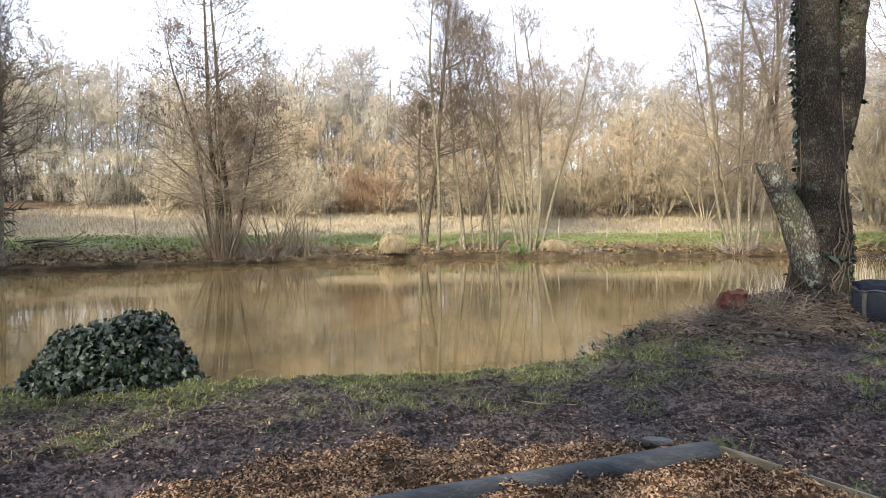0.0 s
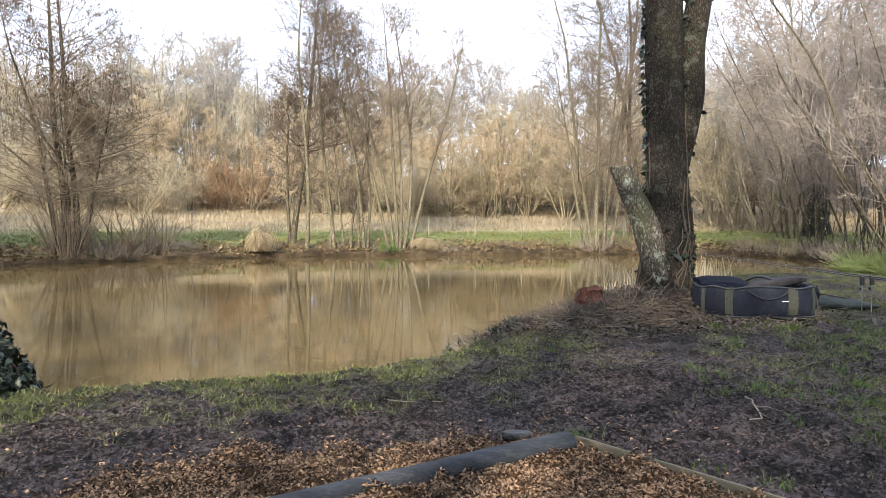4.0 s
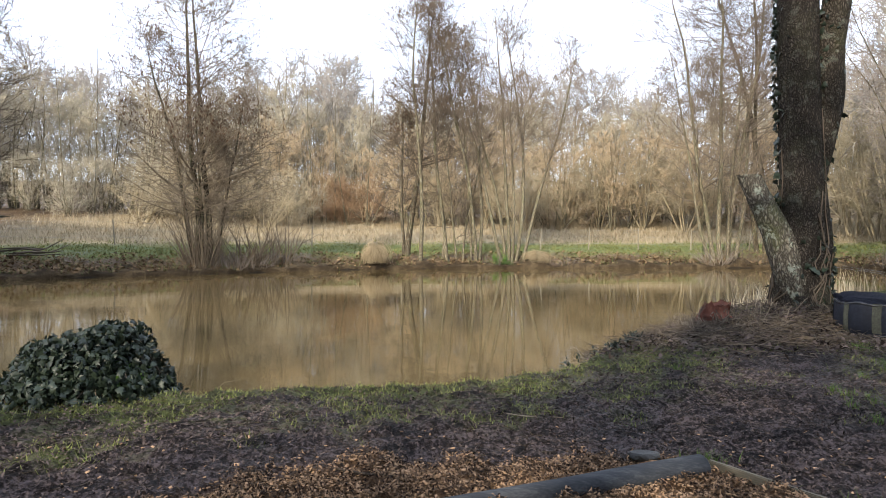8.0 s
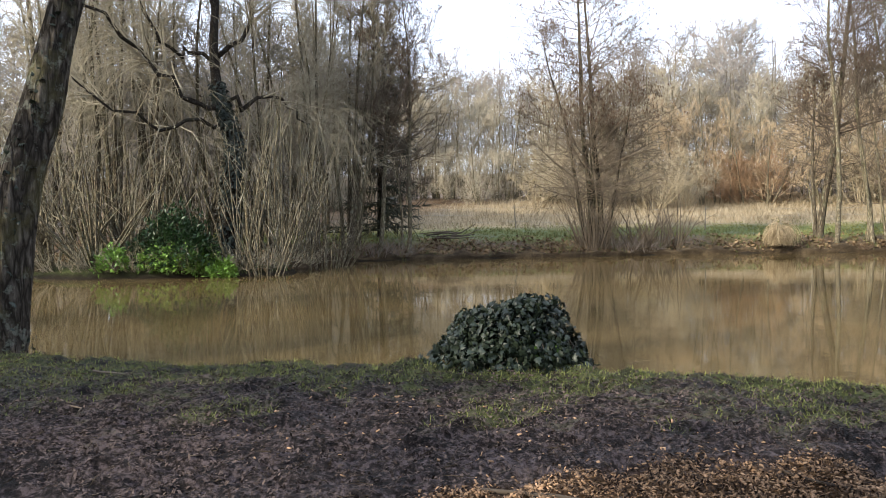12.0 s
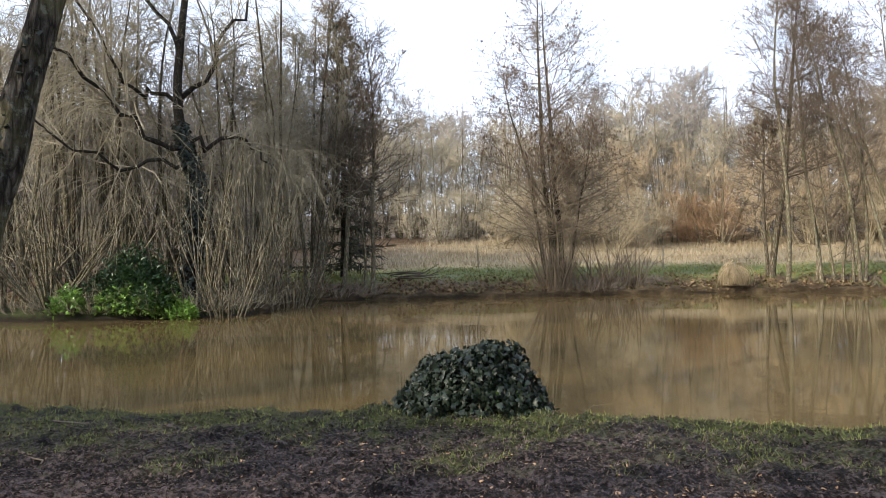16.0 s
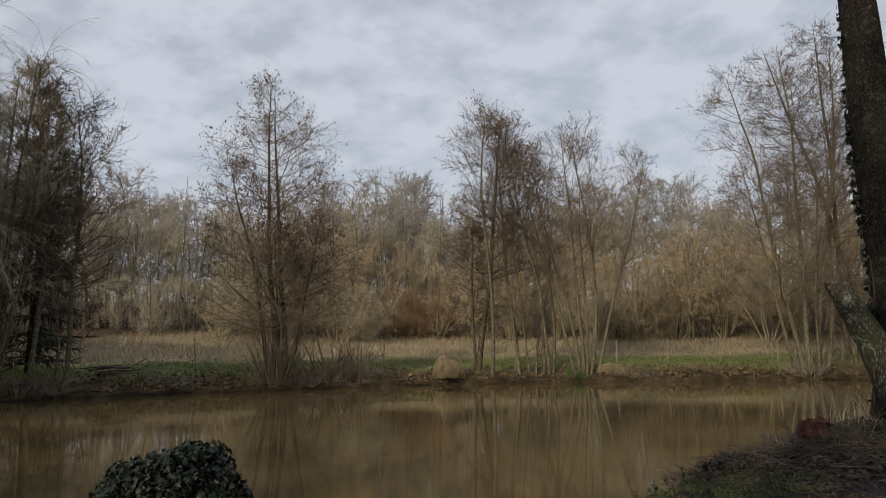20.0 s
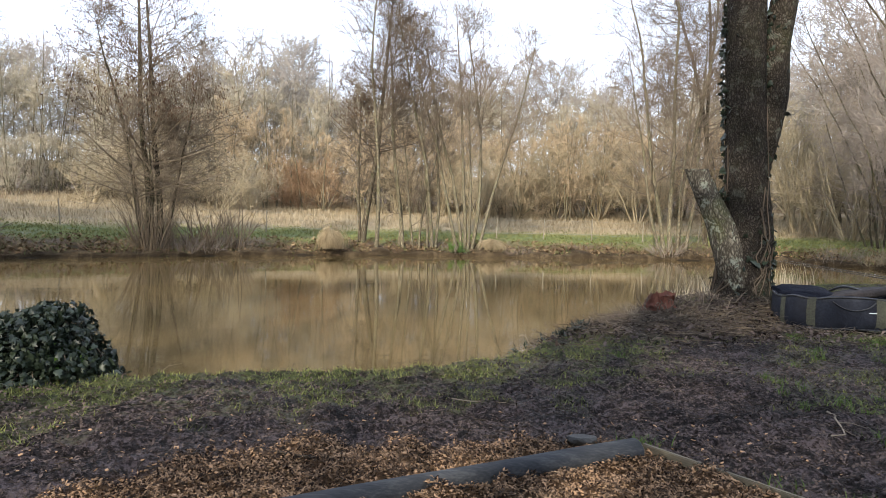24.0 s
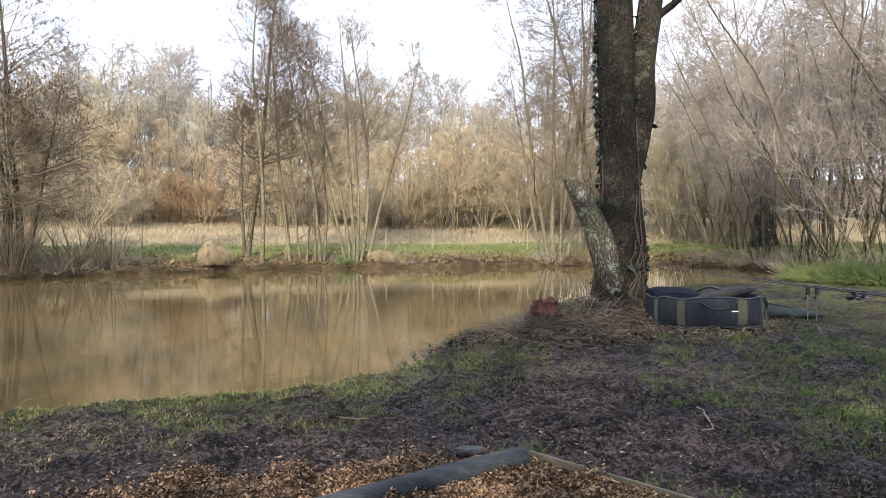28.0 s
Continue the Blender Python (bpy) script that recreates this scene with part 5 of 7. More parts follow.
def weeping(limbs, r, boughs, strands, drop, bough_len, tip_r=0.0075, fall=-0.30, t0=0.3, lift=0.06):
    """Boughs from the limbs, and long strands that hang from the boughs."""
    heap = Heap()
    n = limbs[0][0].shape[0]
    S0, R0 = np.stack([p for p, _ in limbs]), np.stack([q for _, q in limbs])
    S1, R1 = sprout(S0, R0, boughs, t0, 1.0, 55, 18, lambda t, L: bough_len * np.ones_like(t), 0.4, 4, 0.14, lift, r, 0.014)
    S2, R2 = sprout(S1, R1, strands, 0.25, 1.0, 45, 20, lambda t, L: drop * np.ones_like(t), 0.35, 5, 0.07, fall, r, tip_r)
    S3, R3 = sprout(S2, R2, 3, 0.15, 0.9, 25, 10, lambda t, L: drop * 0.35 * np.ones_like(t), 0.7, 2, 0.05, fall, r, tip_r * 0.75)
    heap.add(*tubes(S1, R1, 4))
    heap.add(*tubes(S2, R2, 3))
    heap.add(*spikes(S3, R3))
    return heap


r = np.random.default_rng(600)
wb = np.array(at_angle(45.3, 24.5))
willow = thing("willow_tree", wb, "old crooked willow, ivy round its trunk, hanging twigs", "tree")
D = 24.3
stem = limb_line([wb + (0, 0, -0.2), spot(45.0, 3.0, D), spot(44.6, 6.5, D), spot(45.4, 9.3, D), spot(46.0, 13, D), spot(45.4, 20, D), spot(44.2, 27, D)], 0.30, 0.07, 18)
limbs = [limb_line([spot(45.5, 9.5, D), spot(47.3, 9.2, D - .3), spot(48.6, 10.8, D - .6), spot(50.2, 12.2, D - 1), spot(52.2, 13.6, D - 1.4), spot(55, 16, D - 2)], 0.122, 0.05, 12),
         limb_line([spot(45.2, 9.8, D), spot(44.0, 9.3, D), spot(42.7, 10.0, D + .5), spot(41.0, 9.7, D + 1), spot(39.6, 8.8, D + 1.4), spot(38.6, 8.0, D + 1.6)], 0.101, 0.03, 12),
         limb_line([spot(45.8, 12.5, D), spot(44.5, 14.0, D), spot(43.4, 15.0, D + .3), spot(42.6, 17.8, D + .6), spot(41.2, 19, D + 1), spot(39.8, 22, D + 1.2)], 0.108, 0.04, 12),
         limb_line([spot(46.0, 12.8, D), spot(47.6, 13.4, D), spot(48.6, 13.0, D), spot(50.0, 14.2, D - .4), spot(51.4, 16.8, D - .8), spot(53.6, 20, D - 1)], 0.086, 0.04, 12),
         limb_line([spot(45.6, 16, D), spot(47, 18.4, D), spot(48.6, 20.5, D - .6), spot(49.6, 22, D - 1), spot(51.5, 24.5, D - 1.4), spot(53, 26, D - 1.6)], 0.086, 0.04, 12),
         limb_line([spot(45.4, 7.4, D), spot(47.2, 8.1, D - .8), spot(49.2, 7.6, D - 1.4), spot(51.4, 8.0, D - 2), spot(53.6, 9.3, D - 2.2), spot(56, 10.6, D - 2.4)], 0.079, 0.03, 12)]
local = lambda q: (q[0] - wb, q[1])
h = Heap()
P, R = local(stem)
h.add(*tubes(P[None], R[None], 12))
part_np("trunk", *h.arrays(), BARK_BIG, willow, smooth=True)
for q in limbs:
    P, R = local(q)
    part_np("limb", *tubes((P + r.normal(size=P.shape) * 0.1)[None], R[None] * 0.85, 8), BARK_BIG, willow, smooth=True)
hang = weeping([local(q) for q in limbs], r, 20, 7, 2.8, 2.0)
tagged(part_np("hanging_crown", *hang.arrays(), TWIG_WILLOW, willow), kind="stuff")
P, R = local(stem)
tagged(part_np("ivy", *ivy_cloak(P[:11], R[:11], 2600, 0.11, IVY, r), IVY, willow, "dark ivy cloak"), kind="stuff")

for k, (az, d, hgt, tw, lab) in enumerate([(38.4, 27.0, 12.5, TWIG_HAZEL, "weeping birch with a curtain of grey-brown twigs"),
                                           (35.9, 29.0, 12.0, TWIG_HAZEL, "weeping birch beside the dark conifer"), (53.0, 26.0, 12.5, TWIG_WILLOW, "tall leaning willow with grey hanging twigs"), (57.5, 27.0, 12.5, TWIG_WILLOW, "leaning willow with pale hanging twigs"),
                                           (50.5, 27.5, 12.5, TWIG_WILLOW, "tall willow with pale hanging twigs")]):
    r = np.random.default_rng(640 + k)
    b = np.array(at_angle(az, d))
    t = thing("weeping_tree", b, lab, "tree", "weeping trees on the left arm")
    ls = []
    for j in range(3):
        w = r.normal(size=2) * 0.10
        ls.append(limb_line([(0, 0, -0.2), (w[0] * 3, w[1] * 3, hgt * 0.3), (w[0] * 6, w[1] * 6, hgt * 0.65), (w[0] * 11, w[1] * 11, hgt * r.uniform(0.85, 1.05))], 0.10, 0.02, 12))
        part_np("stem", *tubes(ls[-1][0][None], ls[-1][1][None], 7), BARK_ALDER, t, smooth=True)
    tagged(part_np("hanging_crown", *weeping(ls, r, 15, 4, 1.9, 1.5, 0.0075, -0.2, 0.35, 0.10).arrays(), tw, t), kind="stuff")

for k, (az, d, hgt, lean, rods) in enumerate([(57.4, 24.6, 5.6, 1.15, 34), (54.6, 23.4, 5.4, 1.2, 34), (52.0, 24.2, 6.4, 0.8, 24), (44.6, 21.6, 5.8, 0.4, 12), (42.6, 21.2, 5.4, 0.5, 14),
                                              (41.0, 23.0, 6.4, 0.4, 30), (47.2, 26.0, 7.0, 0.3, 30), (60.0, 26.6, 6.0, 0.6, 36), (43.4, 26.6, 7.4, 0.3, 30), (39.6, 24.4, 6.0, 0.4, 26),
                                              (62.8, 30, 6.5, 0.5, 36), (49.6, 29, 7.5, 0.3, 34), (53.6, 29.5, 7.5, 0.35, 34), (37.6, 25.2, 3.2, 0.5, 26)]):
    thicket("hazel_stool", at_angle(az, d), "hazel stool of many slanting grey-green rods" if k % 2 else "fanned hazel stool of bare olive rods", rods, hgt, TWIG_HAZEL, 660 + k,
            0.45, lean, (3, 2), "hazels on the left arm", "shrub", 0.04, 0.042, 0.004, 0.45, BARK_PALE)
for k, (az, d) in enumerate([(58.2, 26.5), (54.6, 25.4), (61.0, 28), (56.0, 26), (50.4, 25.6), (48.6, 26.8), (43.8, 25.0), (41.8, 25.4), (46.4, 27.2), (53.2, 27.0), (40.4, 26.8), (38.6, 26.0)]):
    r = np.random.default_rng(700 + k)
    make_tree("slim_tree", at_angle(az, d), bare_tree(r.uniform(9.5, 12.5), 1 + k % 2, r, limbs=26, low=0.3, angle=46, reach=0.2, fine=(4, 5, 2), girth=0.007),
              BARK_ALDER if k % 3 else BARK_PALE, TWIG_HAZEL, "slim crowded tree with upright grey twigs", "tree", "slim trees on the left arm")
leafy_bush("rhododendron", at_angle(49.0, 22.2), "rounded dark green rhododendron under bare trees", 1.4, 0.9, 1.5, 5600, 0.15, RHODO, 720)
for k, (az, d, w, hh) in enumerate([(53.4, 22.3, 0.5, 0.6), (50.4, 21.9, 0.6, 0.6), (48.7, 21.6, 0.75, 0.75), (46.9, 21.3, 0.5, 0.6), (45.7, 21.1, 0.4, 0.5)]):
    leafy_bush("laurel_bush", at_angle(az, d), "low bright green laurel at the water's edge", w, w * 0.8, hh, 1100, 0.13, LAUREL, 730 + k, group="laurels at the water")
for k, (az, d) in enumerate([(59, 24.6), (56.2, 23.6), (54.4, 22.8), (51.8, 22.2), (47.8, 21.4), (44.2, 20.8), (43.2, 20.6), (41.6, 21.6), (40.2, 23.2), (61.5, 26)]):
    thicket("bramble_clump", ashore(az, d, 0.35), "brown tangled brush under the hazels", 60, 0.9, TWIG_WILLOW if k % 2 else TWIG_HAZEL, 750 + k, 0.7, 1.2, (4, 2), "brush on the left arm", wob=0.2, thick=0.008)


def conifer(name, at, height, seed, label, width=0.19, sprays=26):
    """A spruce: whorled drooping boughs with needle sprays."""
    r = np.random.default_rng(seed)
    t = thing(name, at, label, "tree", "conifers")
    P, R = limb_line([(0, 0, -0.2), (0.05, 0, height * 0.5), (0, 0.04, height)], height * 0.014, 0.02, 14)
    part_np("trunk", *tubes(P[None], R[None], 8), BARK_BIG, t, smooth=True)
    S1, R1 = sprout(P[None], R[None], int(height * 10), 0.06, 0.985, 98, 9, lambda u, L: L * width * (1.03 - u) ** 0.9 + 0.15, 0.3, 5, 0.06, 0.05, r, 0.012)
    S2, R2 = sprout(S1, R1, sprays, 0.12, 1.0, 48, 16, lambda u, L: L * 0.20 + 0.22, 0.6, 1, 0, 0, r, 0.03)
    S2[:, -1, 2] -= 0.12
    h = Heap()
    h.add(*tubes(S1, R1, 3))
    h.add(*spikes(S2, R2))
    tagged(part_np("needle_spray", *h.arrays(), CONIFER, t), kind="stuff")
    return t


conifer("spruce_tree", at_angle(33.3, 33.0), 12.2, 801, "dark green-black spruce among bare trees", 0.20, 32)

# ---- the right-hand end: coppiced trees, ivy, sedge ----
def corner_tree(az, d, hgt, stems, seed, label, lean, twig=TWIG_PURPLE, **kw):
    """Several stems from one stool, leaning along the bank by lean."""
    r = np.random.default_rng(seed)
    c, s = math.cos(radians(az)), math.sin(radians(az))
    st = []
    for k in range(stems):
        u, v = r.normal() * 0.9 - lean * 0.45, r.normal() * 0.8
        st.append((u * c - v * s, u * s + v * c, r.uniform(0.65, 1.0)))
    opts = dict(limbs=26, low=0.14, angle=50, reach=0.23, fine=(5, 5, 1), girth=0.0034, fork=0.17, twist=0.09, round_top=0.32, lean=0.03)
    opts.update(kw)
    return make_tree("coppiced_tree", at_angle(az, d), bare_tree(hgt + 1.2, st, r, **opts), BARK_ALDER, twig, label, "tree", "coppiced trees by the reeds")


corner_tree(-38.6, 41.0, 13.5, 6, 901, "many-stemmed leafless tree over the pond's end", 0.2, TWIG_PURPLE)
corner_tree(-40.4, 37.0, 12.5, 5, 902, "spreading leafless coppice with dull red twigs", 0.6, TWIG_PURPLE)
corner_tree(-42.6, 33.0, 12.0, 5, 903, "leafless coppice leaning over the water", 0.9, TWIG_PURPLE)
corner_tree(-46.0, 27.0, 12.5, 6, 904, "coppiced tree with long slanting dark stems", 1.2)
corner_tree(-48.6, 25.5, 12.0, 5, 905, "coppiced tree with long slanting stems", 0.9)
corner_tree(-52.0, 26.5, 12.5, 5, 906, "coppiced tree behind the sedge", 0.5)
corner_tree(-57.0, 28.0, 12.5, 5, 907, "coppiced tree by the path", 0.3)
corner_tree(-44.4, 36.0, 13.0, 4, 908, "leafless coppice behind the reed bed", 0.4)
for k, (az, d) in enumerate([(-35.0, 50), (-36.8, 47), (-33.4, 52), (-38.6, 50)]):
    round_bush("scrub_bush", at_angle(az, d), "tall straw-ochre leafless bush", 15, 9.6, TWIG_OCHRE, 920 + k, "ochre scrub at the pond's end", 0.5)
for k, (az, d, hgt) in enumerate([(-40.2, 43.0, 8.5)]):
    r = np.random.default_rng(930 + k)
    b = np.array(at_angle(az, d))
    t = thing("ivy_clad_tree", b, "tree trunk cloaked in dark ivy", "tree")
    P, R = limb_line([(0, 0, -0.2), (0.1, 0, hgt * 0.5), (0.3, 0, hgt)], 0.26, 0.10, 12)
    part_np("trunk", *tubes(P[None], R[None], 8), BARK_ALDER, t, smooth=True)
    tagged(part_np("ivy", *ivy_cloak(P, R + 0.2, 2600, 0.16, IVY, r, 1.3), IVY, t), kind="stuff")
plant_wood("inner_wood", "shadowy tangle of thin trees on the left arm", belt(28, 37, 64, 30, 42, 10.5, 945, (1, 3, 5, 4)), TWIG_GREY, BARK_ALDER)
plant_wood("end_wood", "grey leafless woodland behind the pond's end", belt(44, -76, -36, 43, 64, 15.0, 940, (0, 1, 3, 4, 5)), TWIG_GREY, BARK_ALDER)
for k, (az, d) in enumerate([(-42.5, 24.5), (-44.5, 22), (-41.6, 28.5), (-40.0, 33), (-47, 22), (-38.4, 37.3), (-50, 21), (-53, 20), (-36, 37.2)]):
    thicket("bramble_clump", ashore(az, d, 0.35), "withered brush along the pond's end", 60, 1.2, TWIG_WILLOW if k % 2 else TWIG_PURPLE, 950 + k, 0.9, 1.1, (4, 2), "brush at the pond's end", wob=0.2, thick=0.009)
for k, (az, d, hh) in enumerate([(-44.2, 18.6, 0.34), (-45.8, 18.0, 0.4), (-47.4, 17.6, 0.42), (-49.0, 17.2, 0.42), (-51, 17.0, 0.42), (-46.8, 19.2, 0.48), (-53, 16.6, 0.4), (-43.4, 20.5, 0.45)]):
    tussock("sedge_tussock", at_angle(az, d), "green and straw sedge arching at the pond's end", 300, hh, SEDGE, 970 + k, 0.9, 0.012, 0.5, "sedge bed")

for k, (az, d, hgt, lean) in enumerate([(-40.6, 38.2, 8.5, 0.3), (-43.8, 31.5, 8.5, 0.3), (-48.4, 28.0, 8.0, 0.4), (-53.5, 27, 8.0, 0.4)]):
    thicket("hazel_stool", at_angle(az, d), "thin upright hazel rods at the pond's end", 16, hgt, TWIG_PURPLE, 1300 + k, 0.6, lean, (7, 4), "hazels at the pond's end",
            "shrub", 0.04, 0.02, 0.02, 0.2, BARK_DARK, splay=44, twig_len=0.3)

# ---- unseen wood added behind the camera to shade the near bank ----
for k, (x, y, hgt) in enumerate([(-11.5, -10.0, 18.5), (-7.5, -12.5, 20.0), (-3.6, -11.5, 19.5), (0.4, -13.0, 20.5), (4.5, -12.0, 19.5), (9.0, -13.0, 19.0), (-15.5, -11.5, 18.5), (-19.5, -9.5, 17.5), (13.5, -12.0, 18.0), (-5.5, -15.5, 21.0)]):
    conifer("spruce_tree", on_land(x, y), hgt, 820 + k, "unseen spruce added to shade the bank", 0.21, 20)
plant_wood("rear_wood", "unseen leafless woodland added behind the bank", belt(18, 102, 282, 22, 40, 13.0, 990), TWIG_WOOD, BARK_ALDER)

# ---- trunks on the near bank ----
def rough_trunk(path, sides, rings, r, furrow=0.03, lump=0.04, flare=None, freq=9):
    """A trunk through (x, y, z, radius) rows, with ridged bark and lumps in the mesh."""
    p = np.asarray(path, float)
    c, _ = limb_line(p[:, :3], 1, 1, rings)
    rad, _ = limb_line(np.c_[p[:, 3], p[:, 3] * 0, p[:, 3] * 0], 1, 1, rings)
    rad = rad[:, 0]
    a = np.linspace(0, 2 * np.pi, sides, endpoint=False)
    s = np.linspace(0, 1, rings) * len(p)
    A, Z = np.meshgrid(a, s)
    ph = r.uniform(0, 6.28, 8)
    ridge = np.abs(np.sin(freq * A / 2 + 0.7 * np.sin(2.3 * Z + ph[0]) + ph[1])) ** 0.7 - 0.5
    ridge = ridge + 0.6 * (np.abs(np.sin(freq * 0.85 * A + 1.1 * np.sin(3.7 * Z + ph[2]) + ph[3])) - 0.5)
    big = np.sin(2 * A + 1.3 * Z + ph[4]) * 0.5 + np.sin(3 * A - 0.8 * Z + ph[5]) * 0.35 + np.sin(A + 2.1 * Z + ph[6]) * 0.4
    fine = r.normal(size=A.shape) * 0.05
    q = rad[:, None] * (1 + furrow * (ridge + fine) + lump * big)
    if flare is not None:
        lobes = 0.6 + 0.4 * np.cos(flare * A + ph[7])
        q = q * (1 + 0.55 * lobes * np.exp(-Z / 0.45))
    v = np.stack([c[:, None, 0] + np.cos(A) * q, c[:, None, 1] + np.sin(A) * q, np.repeat(c[:, 2:3], sides, 1)], -1)
    i = (np.arange(rings - 1) * sides)[:, None] + np.arange(sides)[None]
    j = (np.arange(rings - 1) * sides)[:, None] + ((np.arange(sides) + 1) % sides)[None]
    f = np.stack([i, j, j + sides, i + sides], -1).reshape(-1, 4)
    return v.reshape(-1, 3), [f], c, rad


def ivy_leaf_mesh(k):
    """A folded, five-lobed ivy leaf, stalk end at the origin."""
    r = np.random.default_rng(1500 + k)
    shape = np.array([(0, 0), (0.34, -0.12), (0.52, 0.18), (0.30, 0.36), (0.34, 0.66), (0.13, 0.62), (0, 1.0), (-0.13, 0.62), (-0.34, 0.66), (-0.30, 0.36), (-0.52, 0.18), (-0.34, -0.12)])
    shape = shape * (1 + r.normal(size=shape.shape) * 0.06)
    z = -0.22 * np.abs(shape[:, 0]) - 0.15 * shape[:, 1] ** 2 + r.normal(size=len(shape)) * 0.03
    v = np.c_[shape, z]
    v = np.concatenate([v, [[0, 0.32, 0.05]]])
    n = len(shape)
    return v, [np.array([[i, (i + 1) % n, n] for i in range(n)])]


LEAF_DATA = [ivy_leaf_mesh(k) for k in range(4)]
LEAF_MESHES = {m: [mesh_np("ivy_leaf", v, f, m) for v, f in LEAF_DATA] for m in (IVY, IVY_YOUNG)}


def leaf_frames(W, out, r, hang=0.7, jitter=0.95):
    """Turns for leaves at W that face outwards and hang down."""
    z = unit(out + r.normal(size=W.shape) * jitter)
    y = unit(np.array([0, 0, -hang]) + out * 0.25 + r.normal(size=W.shape) * jitter)
    x = unit(np.cross(y, z))
    y = np.cross(z, x)
    return x, y, z


def put_leaves(parent, W, out, size, r, singly, mat=IVY, origin=(0, 0, 0)):
    """The first few leaves as parts of their own, the rest in one mesh."""
    x, y, z = leaf_frames(W, out, r)
    s = size * r.uniform(0.6, 1.25, len(W))
    heap = Heap()
    for k in range(len(W)):
        if k < singly:
            ob = new("ivy_leaf", LEAF_MESHES[mat][k % 4])
            ob.parent = parent
            m = Matrix.Identity(4)
            for c in range(3):
                m[c][0], m[c][1], m[c][2], m[c][3] = x[k, c] * s[k], y[k, c] * s[k], z[k, c] * s[k], W[k, c] - origin[c]
            ob.matrix_basis = m
        else:
            v, f = LEAF_DATA[k % 4]
            heap.add((v[:, :1] * x[k] + v[:, 1:2] * y[k] + v[:, 2:] * z[k]) * s[k] + W[k] - np.array(origin), f)
    if heap.n:
        tagged(part_np("ivy_foliage", *heap.arrays(), mat, parent), kind="stuff")


# the big twin-stemmed tree with the sawn-off stub
r = np.random.default_rng(1000)
big_at = (4.89, 8.54, float(land(4.89, 8.54)[0]))
big = thing("twin_stemmed_tree", big_at, "thick dark tree with two stems, ivy and sawn stub", "tree")
loc = lambda path: [(x - big_at[0], y - big_at[1], z - big_at[2], q) for x, y, z, q in path]
v, f, c_big, r_big = rough_trunk(loc([(4.89, 8.55, 0.0, 0.37), (4.90, 8.54, 0.36, 0.345), (4.93, 8.53, 0.70, 0.325), (4.96, 8.52, 1.12, 0.285), (4.92, 8.53, 1.87, 0.252), (4.89, 8.55, 2.62, 0.242),
                                      (4.87, 8.56, 3.36, 0.242), (4.87, 8.56, 4.10, 0.235), (4.84, 8.56, 5.5, 0.20), (4.80, 8.6, 7.0, 0.15), (4.7, 8.7, 9.0, 0.08)]), 64, 210, r, 0.05, 0.035, 5, 17)
part_np("trunk", v, f, BARK_BIG, big, smooth=True)
v, f, c2, r2 = rough_trunk(loc([(5.07, 8.60, 1.35, 0.09), (5.13, 8.59, 1.75, 0.10), (5.165, 8.58, 2.05, 0.115), (5.20, 8.56, 2.34, 0.145), (5.235, 8.55, 2.66, 0.168), (5.255, 8.53, 3.0, 0.172), (5.26, 8.53, 3.36, 0.170),
                                (5.28, 8.51, 3.73, 0.172), (5.33, 8.49, 4.1, 0.165), (5.42, 8.45, 5.0, 0.135), (5.55, 8.4, 7.0, 0.08)]), 44, 150, r, 0.06, 0.06, None, 13)
part_np("second_stem", v, f, BARK_SECOND, big, "paler second stem", smooth=True)
v, f, c3, _ = rough_trunk(loc([(4.85, 8.44, 0.36, 0.235), (4.75, 8.46, 0.72, 0.215), (4.65, 8.50, 1.05, 0.19), (4.53, 8.57, 1.38, 0.172), (4.41, 8.64, 1.68, 0.155), (4.31, 8.70, 1.93, 0.142)]), 40, 80, r, 0.06, 0.06, None, 13)
stub = part_np("sawn_stub", v, f, BARK_STUB, big, "lichened sawn-off limb stub", smooth=True)
last = v[-40:]
part_np("cut_face", np.concatenate([last + (0, 0, 0.0), [last.mean(0) + (-0.006, 0.004, 0.012)]]), [np.array([[i, (i + 1) % 40, 40] for i in range(40)])], SAWN, stub, "grey sawn end")
side_limb = limb_line([c2[118] + (0, 0, 0), c2[118] + (0.16, -0.1, 0.14), c2[118] + (0.45, -0.25, 0.42), c2[118] + (0.9, -0.4, 1.1), c2[118] + (1.3, -0.5, 2.0)], 0.06, 0.03, 12)
part_np("side_limb", *tubes(side_limb[0][None], side_limb[1][None], 10), BARK_BIG, big, smooth=True)
S0 = np.stack([limb_line([c_big[-45], c_big[-25], c_big[-1], c_big[-1] + (0, 0, 2.5)], 1, 1, 8)[0], limb_line([c2[-30], c2[-15], c2[-1], c2[-1] + (0.4, 0, 2.8)], 1, 1, 8)[0]])
R0 = np.linspace(0.1, 0.02, 8)[None].repeat(2, 0)
S1, R1 = sprout(S0, R0, 22, 0.35, 1.0, 55, 12, lambda t, L: 2.0 * np.ones_like(t), 0.5, 4, 0.1, 0.1, r, 0.015)
S2, R2 = sprout(S1, R1, 6, 0.2, 1.0, 42, 12, lambda t, L: L * 0.5, 0.6, 2, 0.1, 0.08, r, 0.007)
S3, R3 = sprout(S2, R2, 6, 0.1, 1.0, 40, 12, lambda t, L: L * 0.5, 0.6, 1, 0.1, 0.0, r, 0.004)
h = Heap()
h.add(*tubes(S1, R1, 4)); h.add(*tubes(S2, R2, 3)); h.add(*spikes(S3, R3))
tagged(part_np("crown", *h.arrays(), TWIG_ALDER, big), kind="stuff")
# ivy up the shaded edge, in the fork and round the foot
view = unit(np.array([-4.9, -8.5, 0]))
left = np.array([-0.87, 0.5, 0])


